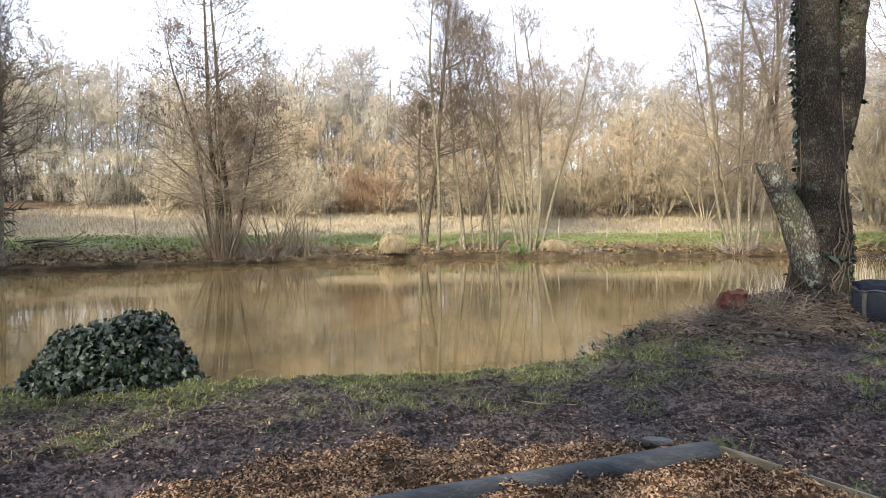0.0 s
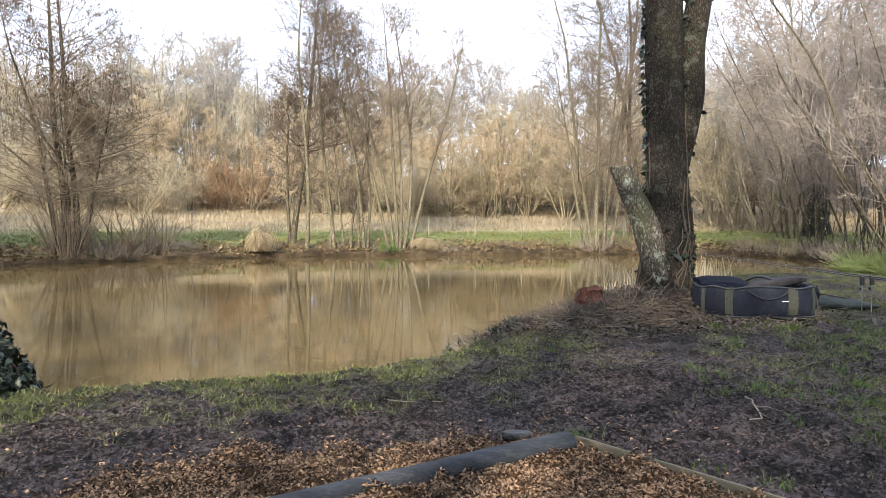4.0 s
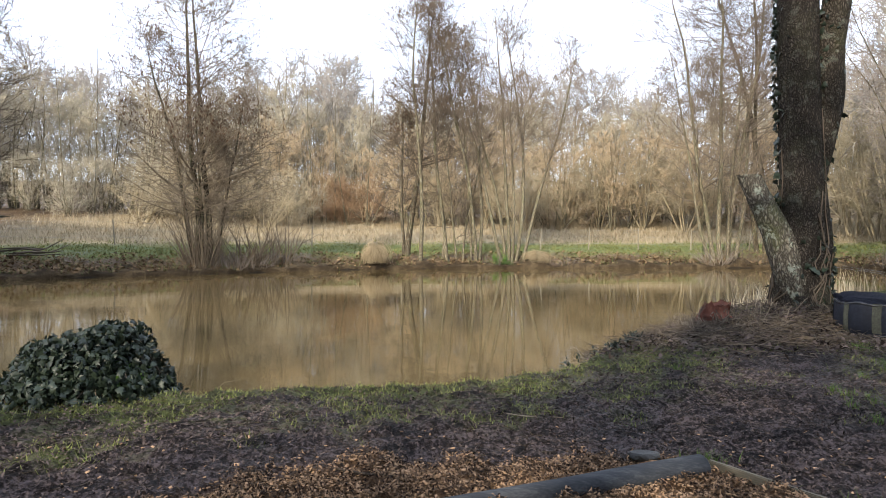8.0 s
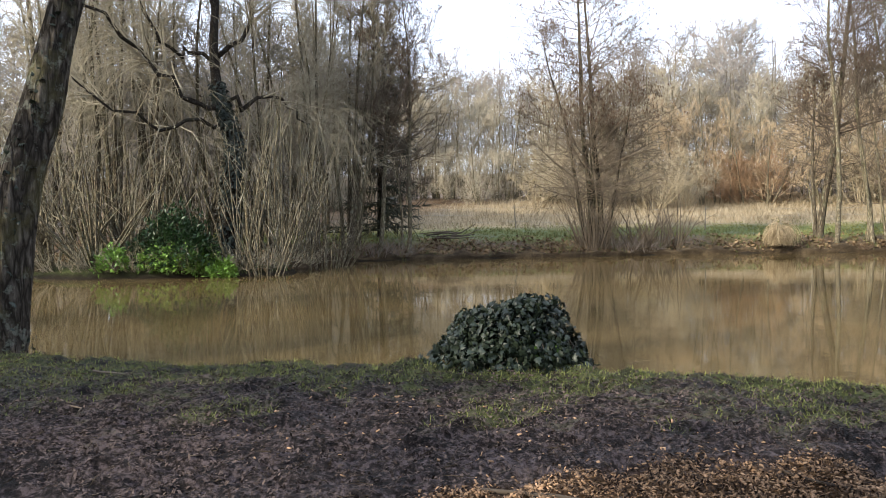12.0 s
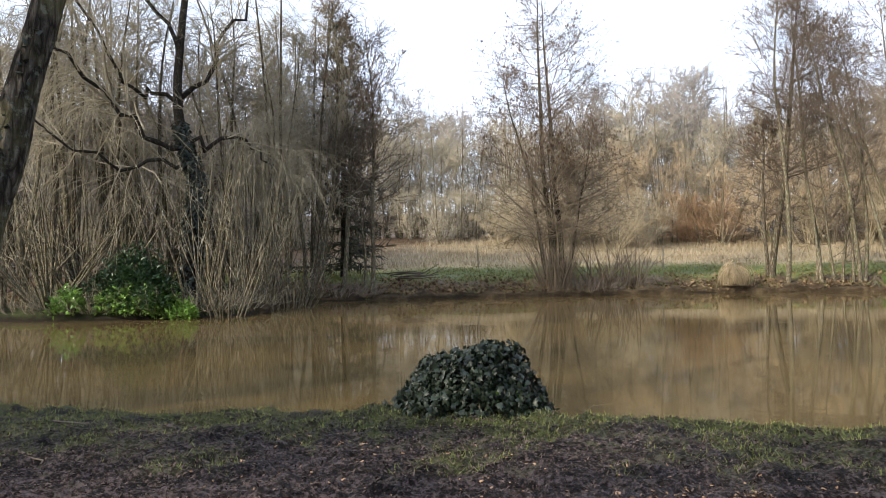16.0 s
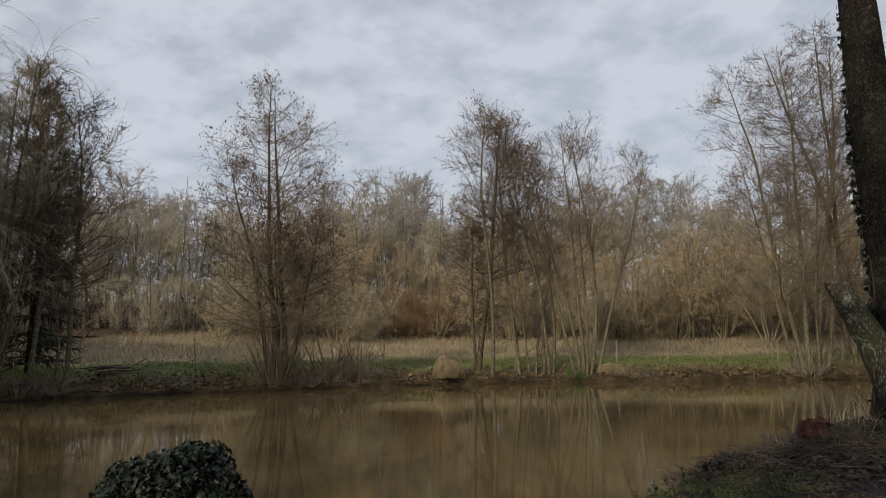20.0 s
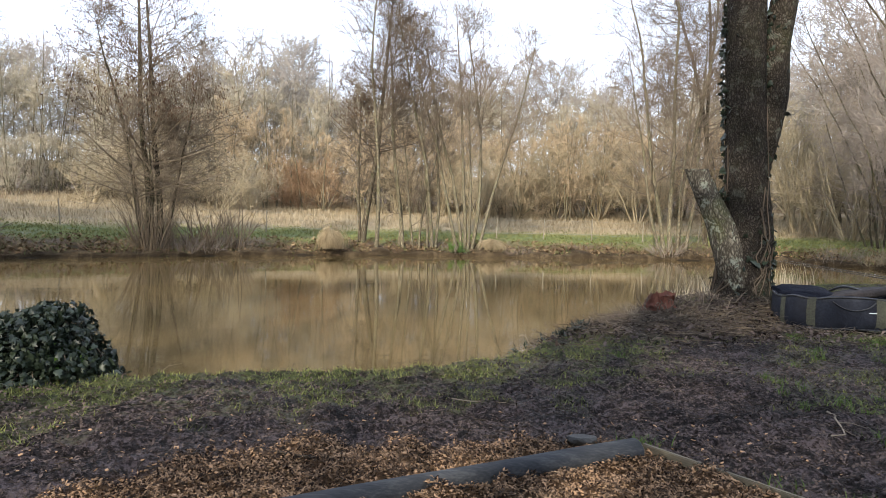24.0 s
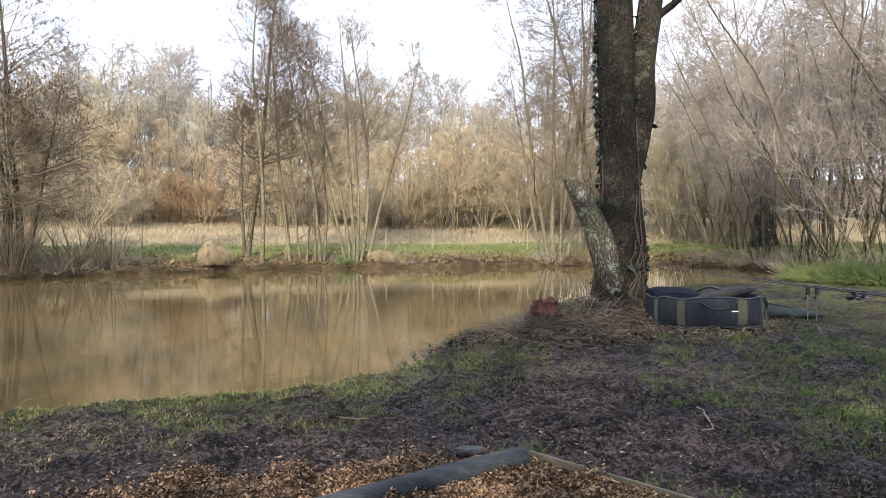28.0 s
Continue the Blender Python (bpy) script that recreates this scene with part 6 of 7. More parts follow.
def stem_spots(c, rad, n, lo, hi, way, spread, r, stand=1.03):
    k = r.integers(int(lo * len(c)), int(hi * len(c)), n)
    d = unit(way + r.normal(size=(n, 3)) * spread * np.array([1, 1, 0.15]))
    return c[k] + d * (rad[k] * stand)[:, None], d


W1, o1 = stem_spots(c_big, r_big, 260, 0.34, 0.80, left, 0.3, r, 1.13)
W2, o2 = stem_spots(c2, r2, 70, 0.35, 0.95, unit(left + view), 0.35, r, 1.1)
W3, o3 = stem_spots(c2, r2, 22, 0.05, 0.6, -left, 0.3, r)
W4, o4 = stem_spots(c_big, r_big, 60, 0.02, 0.30, unit(view - 0.3 * left), 1.0, r, 1.12)
W5, o5 = stem_spots(c_big, r_big, 60, 0.1, 0.45, -left, 0.25, r)
put_leaves(big, np.concatenate([W1, W2, W3, W4, W5]), np.concatenate([o1, o2, o3, o4, o5]), 0.075, r, 300)
vines = []
for k in range(16):
    a = r.uniform(0, 6.28)
    i = np.linspace(4, r.integers(50, 110), 10).astype(int)
    ang = a + np.cumsum(r.normal(size=10) * 0.18)
    vines.append(c_big[i] + np.stack([np.cos(ang), np.sin(ang), 0 * ang], 1) * (r_big[i] * 1.06)[:, None])
vines = np.array(vines)
tagged(part_np("ivy_lattice", *tubes(vines, np.full(vines.shape[:2], 0.009), 5), VINE, big), kind="stuff")

# the forked pair of trunks by the water
pair_at = on_land(-7.12, 3.74)
pair = thing("forked_tree", pair_at, "two furrowed trunks leaning apart from one foot", "tree")
loc2 = lambda path: [(x - 0.17 - pair_at[0], y + 0.12 - pair_at[1], z - 0.03 - pair_at[2], q) for x, y, z, q in path]
r = np.random.default_rng(1010)
v, f, ca, ra = rough_trunk(loc2([(-7.08, 3.62, -0.25, 0.20), (-7.16, 3.52, 0.10, 0.19), (-7.24, 3.40, 0.45, 0.172), (-7.29, 3.30, 0.88, 0.15), (-7.30, 3.29, 1.54, 0.14), (-7.28, 3.31, 2.2, 0.135), (-7.25, 3.37, 2.6, 0.13),
                                 (-7.21, 3.45, 3.06, 0.132), (-7.16, 3.54, 3.6, 0.127), (-7.05, 3.7, 4.8, 0.11), (-6.9, 3.9, 7.0, 0.06)]), 44, 150, r, 0.06, 0.05, 4, 12)
part_np("trunk", v, f, BARK_LEFT, pair, smooth=True)
v, f, cb, rb = rough_trunk(loc2([(-6.74, 3.70, -0.25, 0.25), (-6.70, 3.78, 0.08, 0.235), (-6.68, 3.81, 0.3, 0.215), (-6.65, 3.87, 0.83, 0.195), (-6.60, 3.95, 1.51, 0.19), (-6.50, 4.11, 2.2, 0.175), (-6.45, 4.19, 2.6, 0.158),
                                 (-6.38, 4.29, 3.1, 0.147), (-6.31, 4.39, 3.6, 0.139), (-6.15, 4.6, 4.8, 0.12), (-5.9, 4.9, 7.0, 0.06)]), 44, 150, r, 0.09, 0.06, 4, 10)
part_np("trunk", v, f, BARK_LEFT, pair, smooth=True)
S0 = np.stack([limb_line([ca[-40], ca[-20], ca[-1]], 1, 1, 8)[0], limb_line([cb[-40], cb[-20], cb[-1]], 1, 1, 8)[0]])
S1, R1 = sprout(S0, np.linspace(0.08, 0.03, 8)[None].repeat(2, 0), 16, 0.45, 1.0, 42, 10, lambda t, L: 0.9 * np.ones_like(t), 0.5, 4, 0.1, 0.1, r, 0.015)
S2, R2 = sprout(S1, R1, 6, 0.2, 1.0, 42, 12, lambda t, L: L * 0.5, 0.6, 2, 0.1, 0.08, r, 0.007)
h = Heap(); h.add(*tubes(S1, R1, 4)); h.add(*tubes(S2, R2, 3))
tagged(part_np("crown", *h.arrays(), TWIG_ALDER, pair), kind="stuff")
W1, o1 = stem_spots(cb, rb, 90, 0.15, 0.8, unit(np.array([0.6, -0.75, 0]) + 0), 0.35, r)
W2, o2 = stem_spots(cb, rb, 60, 0.0, 0.12, unit(np.array([0.3, -0.9, 0])), 0.9, r, 1.3)
W3, o3 = stem_spots(ca, ra, 30, 0.0, 0.2, unit(np.array([0.6, -0.6, 0])), 0.5, r, 1.1)
put_leaves(pair, np.concatenate([W1, W2, W3]), np.concatenate([o1, o2, o3]), 0.06, r, 120)
thicket("foot_brush", on_land(-6.55, 3.72), "dead stems and ivy at the forked tree's foot", 40, 0.35, DEAD_STICK, 1015, 0.35, 1.5, (4, 2), wob=0.25, thick=0.006)

# ---- the ivy mound on the bank edge ----
r = np.random.default_rng(1020)
MX, MY = -2.25, 5.0
mound_at = (MX, MY, -0.03)
mound = thing("ivy_covered_stump", mound_at, "low stump smothered in dark glossy ivy", "ivy")


def mound_surface(a, t):
    """Outline of the mound: flat crown and a long skirt; a round the middle, t from foot 0 to top 1."""
    foot, crown = (0.60 + 0.05 * np.sin(3 * a + 1)) * (1 + 0.32 * np.clip(-np.cos(a), 0, 1)), 0.34 + 0.04 * np.sin(2 * a)
    rad = np.where(t < 0.8, foot + (crown - foot) * (t / 0.8) ** 0.75, crown * np.sqrt(np.maximum(1 - ((t - 0.8) / 0.2) ** 2, 0)))
    tall = 0.47 + 0.05 * np.cos(a - 0.3)
    zz = np.where(t < 0.8, t / 0.8 * 0.78, 0.78 + 0.22 * np.sqrt(np.clip((t - 0.8) / 0.2, 0, 1))) * tall
    return np.stack([np.cos(a) * rad * 0.95, np.sin(a) * rad * 0.75, zz], -1)


A, T = np.meshgrid(np.linspace(0, 2 * np.pi, 36, endpoint=False), np.linspace(0, 1, 14))
v = mound_surface(A.ravel(), T.ravel()) * 0.9 - (0, 0, 0.06)
i = (np.arange(13) * 36)[:, None] + np.arange(36)[None]
j = (np.arange(13) * 36)[:, None] + ((np.arange(36) + 1) % 36)[None]
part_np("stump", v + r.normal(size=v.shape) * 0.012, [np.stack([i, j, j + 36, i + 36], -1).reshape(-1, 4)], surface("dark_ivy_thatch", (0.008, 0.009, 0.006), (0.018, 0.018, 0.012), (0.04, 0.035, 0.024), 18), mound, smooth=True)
n = 3700
a = np.where(r.uniform(0, 1, n) < 0.72, r.normal(size=n) * 0.95 - 1.2, r.uniform(0, 6.28, n))
t = r.uniform(0.02, 1.0, n) ** 0.9
W = mound_surface(a, t)
O = unit(np.stack([np.cos(a), np.sin(a), 0.15 + 1.6 * np.clip(t - 0.55, 0, 1)], -1))
W = W + O * r.uniform(-0.06, 0.085, n)[:, None]
put_leaves(mound, W + np.array(mound_at), O, 0.053, r, 300, IVY, mound_at)
a = r.normal(size=50) * 0.22 - 0.62
t = r.uniform(0.3, 0.62, 50)
W = mound_surface(a, t) * 1.04
put_leaves(mound, W + np.array(mound_at), unit(np.stack([np.cos(a), np.sin(a), 0 * a + 0.2], -1)), 0.06, r, 50, IVY_YOUNG, mound_at)
a = r.uniform(-2.9, 0.3, 46)
P0 = mound_surface(a, r.uniform(0.25, 0.95, 46)) * 1.0
S, R = grow(P0, np.stack([np.cos(a) * 0.5, np.sin(a) * 0.5, -0.9 * np.ones(46)], 1), r.uniform(0.15, 0.45, 46), np.full(46, 0.006), np.full(46, 0.003), 5, 0.18, -0.06, r)
tagged(part_np("vine_tangle", *tubes(S, R, 4), VINE, mound), kind="stuff")
for k, (x0, y0, ln, dx) in enumerate([(-1.66, 5.22, 0.42, 0.8), (-1.62, 5.30, 0.25, -0.2), (-2.86, 5.0, 0.3, -0.7), (-1.28, 5.30, 0.2, 0.6)]):
    S, R = grow(np.array([[0, 0, -0.03]]), np.array([[dx, 0.1, 0.55]]), np.array([ln]), np.array([0.007]), np.array([0.003]), 6, 0.15, 0.05, r)
    st = thing("bare_shoot", on_land(x0, y0), "thin bare shoot at the bank edge", "twig", "shoots at the bank edge")
    part_np("stem", *tubes(S, R, 5), DEAD_STICK, st)
    S1, R1 = sprout(S, R, 4, 0.35, 1.0, 45, 12, lambda t, L: L * 0.35, 0.7, 1, 0, 0, r, 0.003)
    tagged(part_np("side_shoot", *spikes(S1, R1), DEAD_STICK, st), kind="stuff")

# ---- edging log, board, stone, stick ----
def rod_between(a, b, radius, sides=20, rings=40, r=rng, wob=0.006, taper=1.0):
    """A round pole between two points, slightly uneven, with chamfered ends."""
    a, b = np.asarray(a, float), np.asarray(b, float)
    way = unit(b - a)
    u = unit(np.cross(way, (0, 0, 1.0)))
    w = np.cross(u, way)
    t = np.linspace(0, 1, rings)
    rad = radius * (1 + (taper - 1) * t)
    rad[0] *= 0.86; rad[-1] *= 0.86
    t[1], t[-2] = 0.006, 0.994
    ang = np.linspace(0, 2 * np.pi, sides, endpoint=False)
    A, Tt = np.meshgrid(ang, t)
    q = rad[:, None] * (1 + wob / radius * np.sin(3 * A + 9 * Tt) * 0.4 + wob / radius * 0.5 * np.sin(2 * A - 5 * Tt + 1))
    v = a + (b - a) * Tt[..., None] + u * (np.cos(A) * q)[..., None] + w * (np.sin(A) * q)[..., None]
    i = (np.arange(rings - 1) * sides)[:, None] + np.arange(sides)[None]
    j = (np.arange(rings - 1) * sides)[:, None] + ((np.arange(sides) + 1) % sides)[None]
    return v.reshape(-1, 3), [np.stack([i, j, j + sides, i + sides], -1).reshape(-1, 4)]


def end_cap(v, sides, last=True):
    ring = v[-sides:] if last else v[:sides]
    return np.concatenate([ring, [ring.mean(0)]]), [np.array([[i, (i + 1) % sides, sides] for i in range(sides)])]


log = thing("edging_log", (0.4, 2.86, 0.0), "weathered grey round timber edging the bark chips", "log")
o = np.array((0.4, 2.86, 0))
v, f = rod_between(np.array((-0.45, 2.47, 0.045)) - o, np.array((1.335, 3.17, 0.054)) - o, 0.051)
part_np("pole", v, f, TIMBER, log, smooth=True)
cv, cf = end_cap(v, 20)
part_np("sawn_end", cv + (0.001, 0.0005, 0), cf, TIMBER_END, log, "darker sawn end")


def plank(a, b, thick, high, mat, name, label, r):
    """An edging board on edge from a to b."""
    a, b = np.array(a, float), np.array(b, float)
    L = np.linalg.norm(b - a)
    bm = bmesh.new()
    bmesh.ops.create_cube(bm, size=1, matrix=Matrix.Diagonal((L, thick, high, 1)))
    bmesh.ops.bevel(bm, geom=bm.edges[:], offset=0.004, segments=2, affect="EDGES")
    t = thing(name, tuple((a + b) / 2), label, "board")
    body = part("board", bm, mat, t)
    t.rotation_euler = (0, 0, math.atan2(b[1] - a[1], b[0] - a[0]))
    return t


plank((1.395, 3.245, 0.022), (2.45, 1.15, 0.022), 0.022, 0.07, BOARD, "edging_board", "thin weathered board edging the bark chips", rng)
bm = bmesh.new()
bmesh.ops.create_icosphere(bm, subdivisions=3, radius=0.5, matrix=Matrix.Diagonal((0.17, 0.095, 0.065, 1)))
for vert in bm.verts:
    vert.co *= 1 + 0.14 * noise.noise(vert.co * 30) + 0.06 * noise.noise(vert.co * 90)
    vert.co.z = min(vert.co.z, 0.018)
st = part("stone", bm, STONE, None)
st.matrix_basis = pose(1.13, 3.385, 0.035, 0, 4, 8)
tagged(st, "flat dark wet stone beside the log", "stone")
r = np.random.default_rng(1040)
for k, (x0, y0, x1, y1, q, lab) in enumerate([(-1.36, 2.55, -0.84, 2.69, 0.010, "crooked dark stick lying on the bark chips"), (2.72, 3.75, 2.42, 3.30, 0.007, "pale thin stick lying on the mud"),
                                              (-4.2, 2.75, -3.85, 2.62, 0.008, "pale forked twig on the mud"), (-4.75, 3.35, -4.45, 3.40, 0.009, "short pale stick on the mossy bank"),
                                              (0.55, 4.35, 0.9, 4.15, 0.004, "bent twig on the mud"),
                                              (3.7, 4.6, 4.2, 4.75, 0.008, "dead bramble stem on the turf"), (-0.35, 3.2, -0.1, 3.05, 0.007, "short dark stick in the bark chips")]):
    n = 9
    line = np.linspace((x0, y0), (x1, y1), n) + np.concatenate([[[0, 0]], np.cumsum(r.normal(size=(n - 2, 2)) * 0.012, 0), [[0, 0]]])
    z = land(line[:, 0], line[:, 1]) + q + 0.012
    P = np.c_[line, z]
    c = P.mean(0)
    s = thing("stick", tuple(c), lab, "stick", "sticks on the ground")
    P = (P - c)[None]
    R = np.linspace(q, q * 0.55, n)[None]
    wood = VINE if "dark" in lab else DEAD_STICK
    part_np("stem", *tubes(P, R, 7), wood, s, smooth=True)
    S1, R1 = sprout(P, R, 2, 0.3, 0.8, 40, 10, lambda t, L: L * 0.3, 0.6, 2, 0.1, 0.0, r, 0.003)
    S1[:, :, 2] = np.clip(S1[:, :, 2], -0.01, 0.03)
    part_np("fork", *tubes(S1, R1, 5), wood, s)

# ---- red rotten stump and the brush along the tree's bank ----
r = np.random.default_rng(1050)
sx, sy, sz = on_land(3.62, 8.15)
v, f, cs, rs = rough_trunk([(0, 0, -0.1, 0.20), (0.0, 0, 0.08, 0.18), (0.02, 0.02, 0.14, 0.165), (0.03, 0.0, 0.24, 0.15)], 30, 24, r, 0.16, 0.12, 4, 9)
v = v.reshape(24, 30, 3)
v[-5:, :, 2] += (0.03 * np.sin(np.linspace(0, 12.6, 30)) + 0.018 * r.normal(size=30))[None] * np.linspace(0, 1, 5)[:, None]
stump = thing("rotten_stump", (sx, sy, sz), "broken red-brown rotten stump among dead brambles", "tree stump")
part_np("body", v.reshape(-1, 3), f, RED_ROT, stump)
part_np("hollow", np.concatenate([v[-1] * 0.97, [[0.03, 0, 0.10]]]), [np.array([[i, (i + 1) % 30, 30] for i in range(30)])], RED_ROT, stump)
for k, (x0, y0, hh, n) in enumerate([(3.62, 7.92, 0.42, 80), (3.4, 8.05, 0.4, 60), (3.75, 8.0, 0.45, 60), (4.2, 8.2, 0.4, 60), (3.3, 7.9, 0.4, 50), (4.5, 8.05, 0.3, 50), (2.9, 7.5, 0.32, 60), (2.5, 7.2, 0.28, 50), (5.35, 8.45, 0.4, 50), (5.7, 8.9, 0.5, 40),
                                     (3.2, 7.35, 0.25, 60), (3.7, 7.6, 0.25, 60), (2.1, 6.9, 0.22, 40), (4.3, 7.75, 0.2, 50), (5.2, 9.3, 0.6, 30), (6.3, 9.6, 0.6, 30)]):
    thicket("dead_brambles", on_land(x0, y0), "heap of dead brown bramble stems on the bank", n, hh, DEAD_STICK, 1060 + k, 0.4, 1.6, (4, 2), "brambles round the tree", "brambles", 0.28, 0.006, -0.05)
for k, (x0, y0) in enumerate([(2.05, 6.85), (2.2, 7.0), (1.9, 6.75), (1.5, 6.3), (2.35, 7.25)]):
    leafy_bush("ivy_tuft", on_land(x0, y0), "small dark leafy tuft on the bank lip", 0.13, 0.13, 0.11, 90, 0.045, IVY, 1090 + k, "ivy", "ivy tufts on the lip")

# thin dead grass and reed stems at the water beside the tree
x, y = scatter(420, 4.6, 9.5, 9.0, 14.5, lambda x, y: step(shore_distance(x, y), -0.1, 0.1) * step(shore_distance(x, y), 1.2, 0.2), r)
tagged(part_np("reed_stems", *blades(len(x), x, y, 0.55, 0.006, r, 0.5), DRY_GRASS), "thin dead reed stems by the tree", "reeds", kind="stuff")

# ---- the folded carp cradle ----
def ring_shape(n, a, b, power=3.2):
    t = np.linspace(0, 2 * np.pi, n, endpoint=False)
    c, s = np.cos(t), np.sin(t)
    return np.stack([np.sign(c) * np.abs(c) ** (2 / power) * a, np.sign(s) * np.abs(s) ** (2 / power) * b], 1)


r = np.random.default_rng(1100)
cx, cy = 5.26, 7.18
cradle = thing("carp_cradle", (cx, cy, float(land(cx, cy)[0]) + 0.005), "blue-grey padded oval fishing cradle with olive straps", "fishing cradle")
cradle.rotation_euler = (0, 0, radians(-13))
N = 72
profile = [(0.93, 0.0), (1.0, 0.02), (1.01, 0.10), (1.015, 0.2), (1.0, 0.30), (0.99, 0.345), (0.965, 0.36), (0.94, 0.345), (0.93, 0.25), (0.93, 0.08), (0.90, 0.05)]
rings = []
for k, (s, z) in enumerate(profile):
    q = ring_shape(N, 0.64, 0.41) * s
    tilt = 0.04 * q[:, 0] / 0.64 * (z / 0.36)
    wrink = 0.006 * np.sin(np.arange(N) * 1.7 + k * 2) + 0.004 * r.normal(size=N)
    rings.append(np.c_[q * (1 + wrink[:, None]), z + 0 * tilt + 0.012 * np.sin(np.arange(N) * 0.6 + 1) * (z > 0.28)])
v = np.concatenate(rings)
m = len(profile)
i = (np.arange(m - 1) * N)[:, None] + np.arange(N)[None]
j = (np.arange(m - 1) * N)[:, None] + ((np.arange(N) + 1) % N)[None]
part_np("padded_wall", v, [np.stack([i, j, j + N, i + N], -1).reshape(-1, 4)], CLOTH, cradle, smooth=True)
fl = np.concatenate([rings[-1], [[0, 0, 0.05]]])
part_np("floor_mat", fl, [np.array([[k, (k + 1) % N, N] for k in range(N)])], CLOTH_TOP, cradle, "dark padded floor")
rim_p = np.concatenate([rings[5], rings[5][:1]]) * np.array([1.005, 1.005, 1])
part_np("rim_piping", *tubes(rim_p[None], np.full((1, N + 1), 0.010), 6), BLACK, cradle, smooth=True)
foot_p = np.concatenate([rings[1], rings[1][:1]]) * np.array([1.005, 1.005, 1])
part_np("base_piping", *tubes(foot_p[None], np.full((1, N + 1), 0.009), 6), BLACK, cradle, smooth=True)


def wall_strip(k0, k1, z0, z1, off, mat, name, label=""):
    """A strip of cloth lying on the wall between two ring places."""
    ks = np.arange(k0, k1 + 1) % N
    zs = np.linspace(z0, z1, 6)
    pts = []
    for z in zs:
        s = np.interp(z, [p[1] for p in profile[:6]], [p[0] for p in profile[:6]])
        q = ring_shape(N, 0.64, 0.41)[ks] * s
        pts.append(np.c_[q + unit(q) * off, np.full(len(ks), z)])
    V = np.array(pts)
    w = len(ks)
    g = (np.arange(5) * w)[:, None] + np.arange(w - 1)[None]
    F = np.stack([g, g + 1, g + w + 1, g + w], -1).reshape(-1, 4)
    V2 = V.copy(); V2[..., :2] -= unit(V[..., :2]) * 0.012
    n0 = V.shape[0] * V.shape[1]
    return part_np(name, np.concatenate([V.reshape(-1, 3), V2.reshape(-1, 3)]), [F, F[:, ::-1] + n0], mat, cradle, label, smooth=True)


for k in (47, 56, 63, 38, 30, 18, 6):
    wall_strip(k, k + 2, 0.01, 0.35, 0.008, WEB, "strap", "olive webbing strap")
wall_strip(55, 55 + 1, 0.195, 0.205, 0.010, WHITE_MARK, "printed_mark", "small pale printed bar")
for k0 in (52,):
    q = ring_shape(N, 0.64, 0.41)
    a, b = q[k0], q[k0 + 4]
    mid = (a + b) / 2 * 1.06
    P, _ = limb_line([(*a * 1.01, 0.31), (*(a * 0.6 + mid * 0.45) * 1.0, 0.25), (*mid, 0.22), (*(b * 0.6 + mid * 0.45), 0.25), (*b * 1.01, 0.31)], 1, 1, 14)
    part_np("carry_handle", *tubes(P[None], np.full((1, 14), 0.007), 6), BLACK, cradle, smooth=True)


def pillow(name, size, m4, mat, label="", lump=0.15):
    bm = bmesh.new()
    bmesh.ops.create_cube(bm, size=1)
    bmesh.ops.subdivide_edges(bm, edges=bm.edges[:], cuts=7, use_grid_fill=True)
    for vert in bm.verts:
        c = vert.co
        d = Vector((1 - abs(c.x * 2) ** 4, 1 - abs(c.y * 2) ** 4, 0))
        c.z *= 0.35 + 0.65 * max(d.x, 0) ** 0.35 * max(d.y, 0) ** 0.35
        c.z += lump * noise.noise(Vector((c.x * 3, c.y * 3, 0)))
        c.x *= size[0]; c.y *= size[1]; c.z *= size[2]
    bm.transform(m4)
    return part(name, bm, mat, cradle, label, smooth=True)


pillow("folded_flap", (0.66, 0.34, 0.14), pose(-0.24, 0.20, 0.335, 14, 4, 8), CLOTH_TOP, "navy folded cover flap")
pillow("folded_flap", (0.42, 0.26, 0.12), pose(-0.40, 0.02, 0.30, -10, 8, -24), CLOTH_TOP, "navy folded cover flap")
pillow("padded_roll", (0.72, 0.16, 0.10), pose(0.24, -0.04, 0.37, 0, -8, 12), CLOTH_GREY, "grey padded roll across the rim")
pillow("padded_roll", (0.6, 0.15, 0.09), pose(0.26, 0.2, 0.36, 0, -9, 6), CLOTH_GREY, "grey padded roll across the rim")
pillow("end_flap", (0.2, 0.3, 0.24), pose(0.64, 0.10, 0.24, 0, 20, 10), CLOTH_TOP, "dark loose end flap")
P, _ = limb_line([(-0.02, 0.3, 0.34), (0.1, 0.1, 0.44), (0.25, -0.05, 0.40)], 1, 1, 10)
part_np("frame_tube", *tubes(P[None], np.full((1, 10), 0.014), 8), BLACK, cradle, smooth=True)
P, _ = limb_line([(0.60, -0.20, 0.33), (0.64, -0.22, 0.16), (0.60, -0.26, 0.01), (0.3, -0.43, 0.008), (0.12, -0.45, 0.008)], 1, 1, 22)
part_np("loose_strap", *tubes(P[None], np.full((1, 22), 0.010), 5), WEB, cradle, "loose olive strap", smooth=True)

# ---- landing net and rods ----
r = np.random.default_rng(1130)
nx, ny = 6.95, 8.0
net = thing("landing_net", on_land(nx, ny), "dark green landing net heaped on the grass", "landing net")
bm = bmesh.new()
bmesh.ops.create_icosphere(bm, subdivisions=4, radius=0.5, matrix=Matrix.Diagonal((1.25, 0.42, 0.24, 1)))
for vert in bm.verts:
    vert.co.z += 0.035 * noise.noise(vert.co * 6) + 0.02 * noise.noise(vert.co * 17)
    vert.co.z = max(vert.co.z + 0.06, 0.0)
    vert.co.z *= 1.0 - 0.35 * (vert.co.x + 0.3)
bm.transform(pose(0, 0, 0, 0, 0, -38))
part("mesh_bag", bm, NET, net, smooth=True)
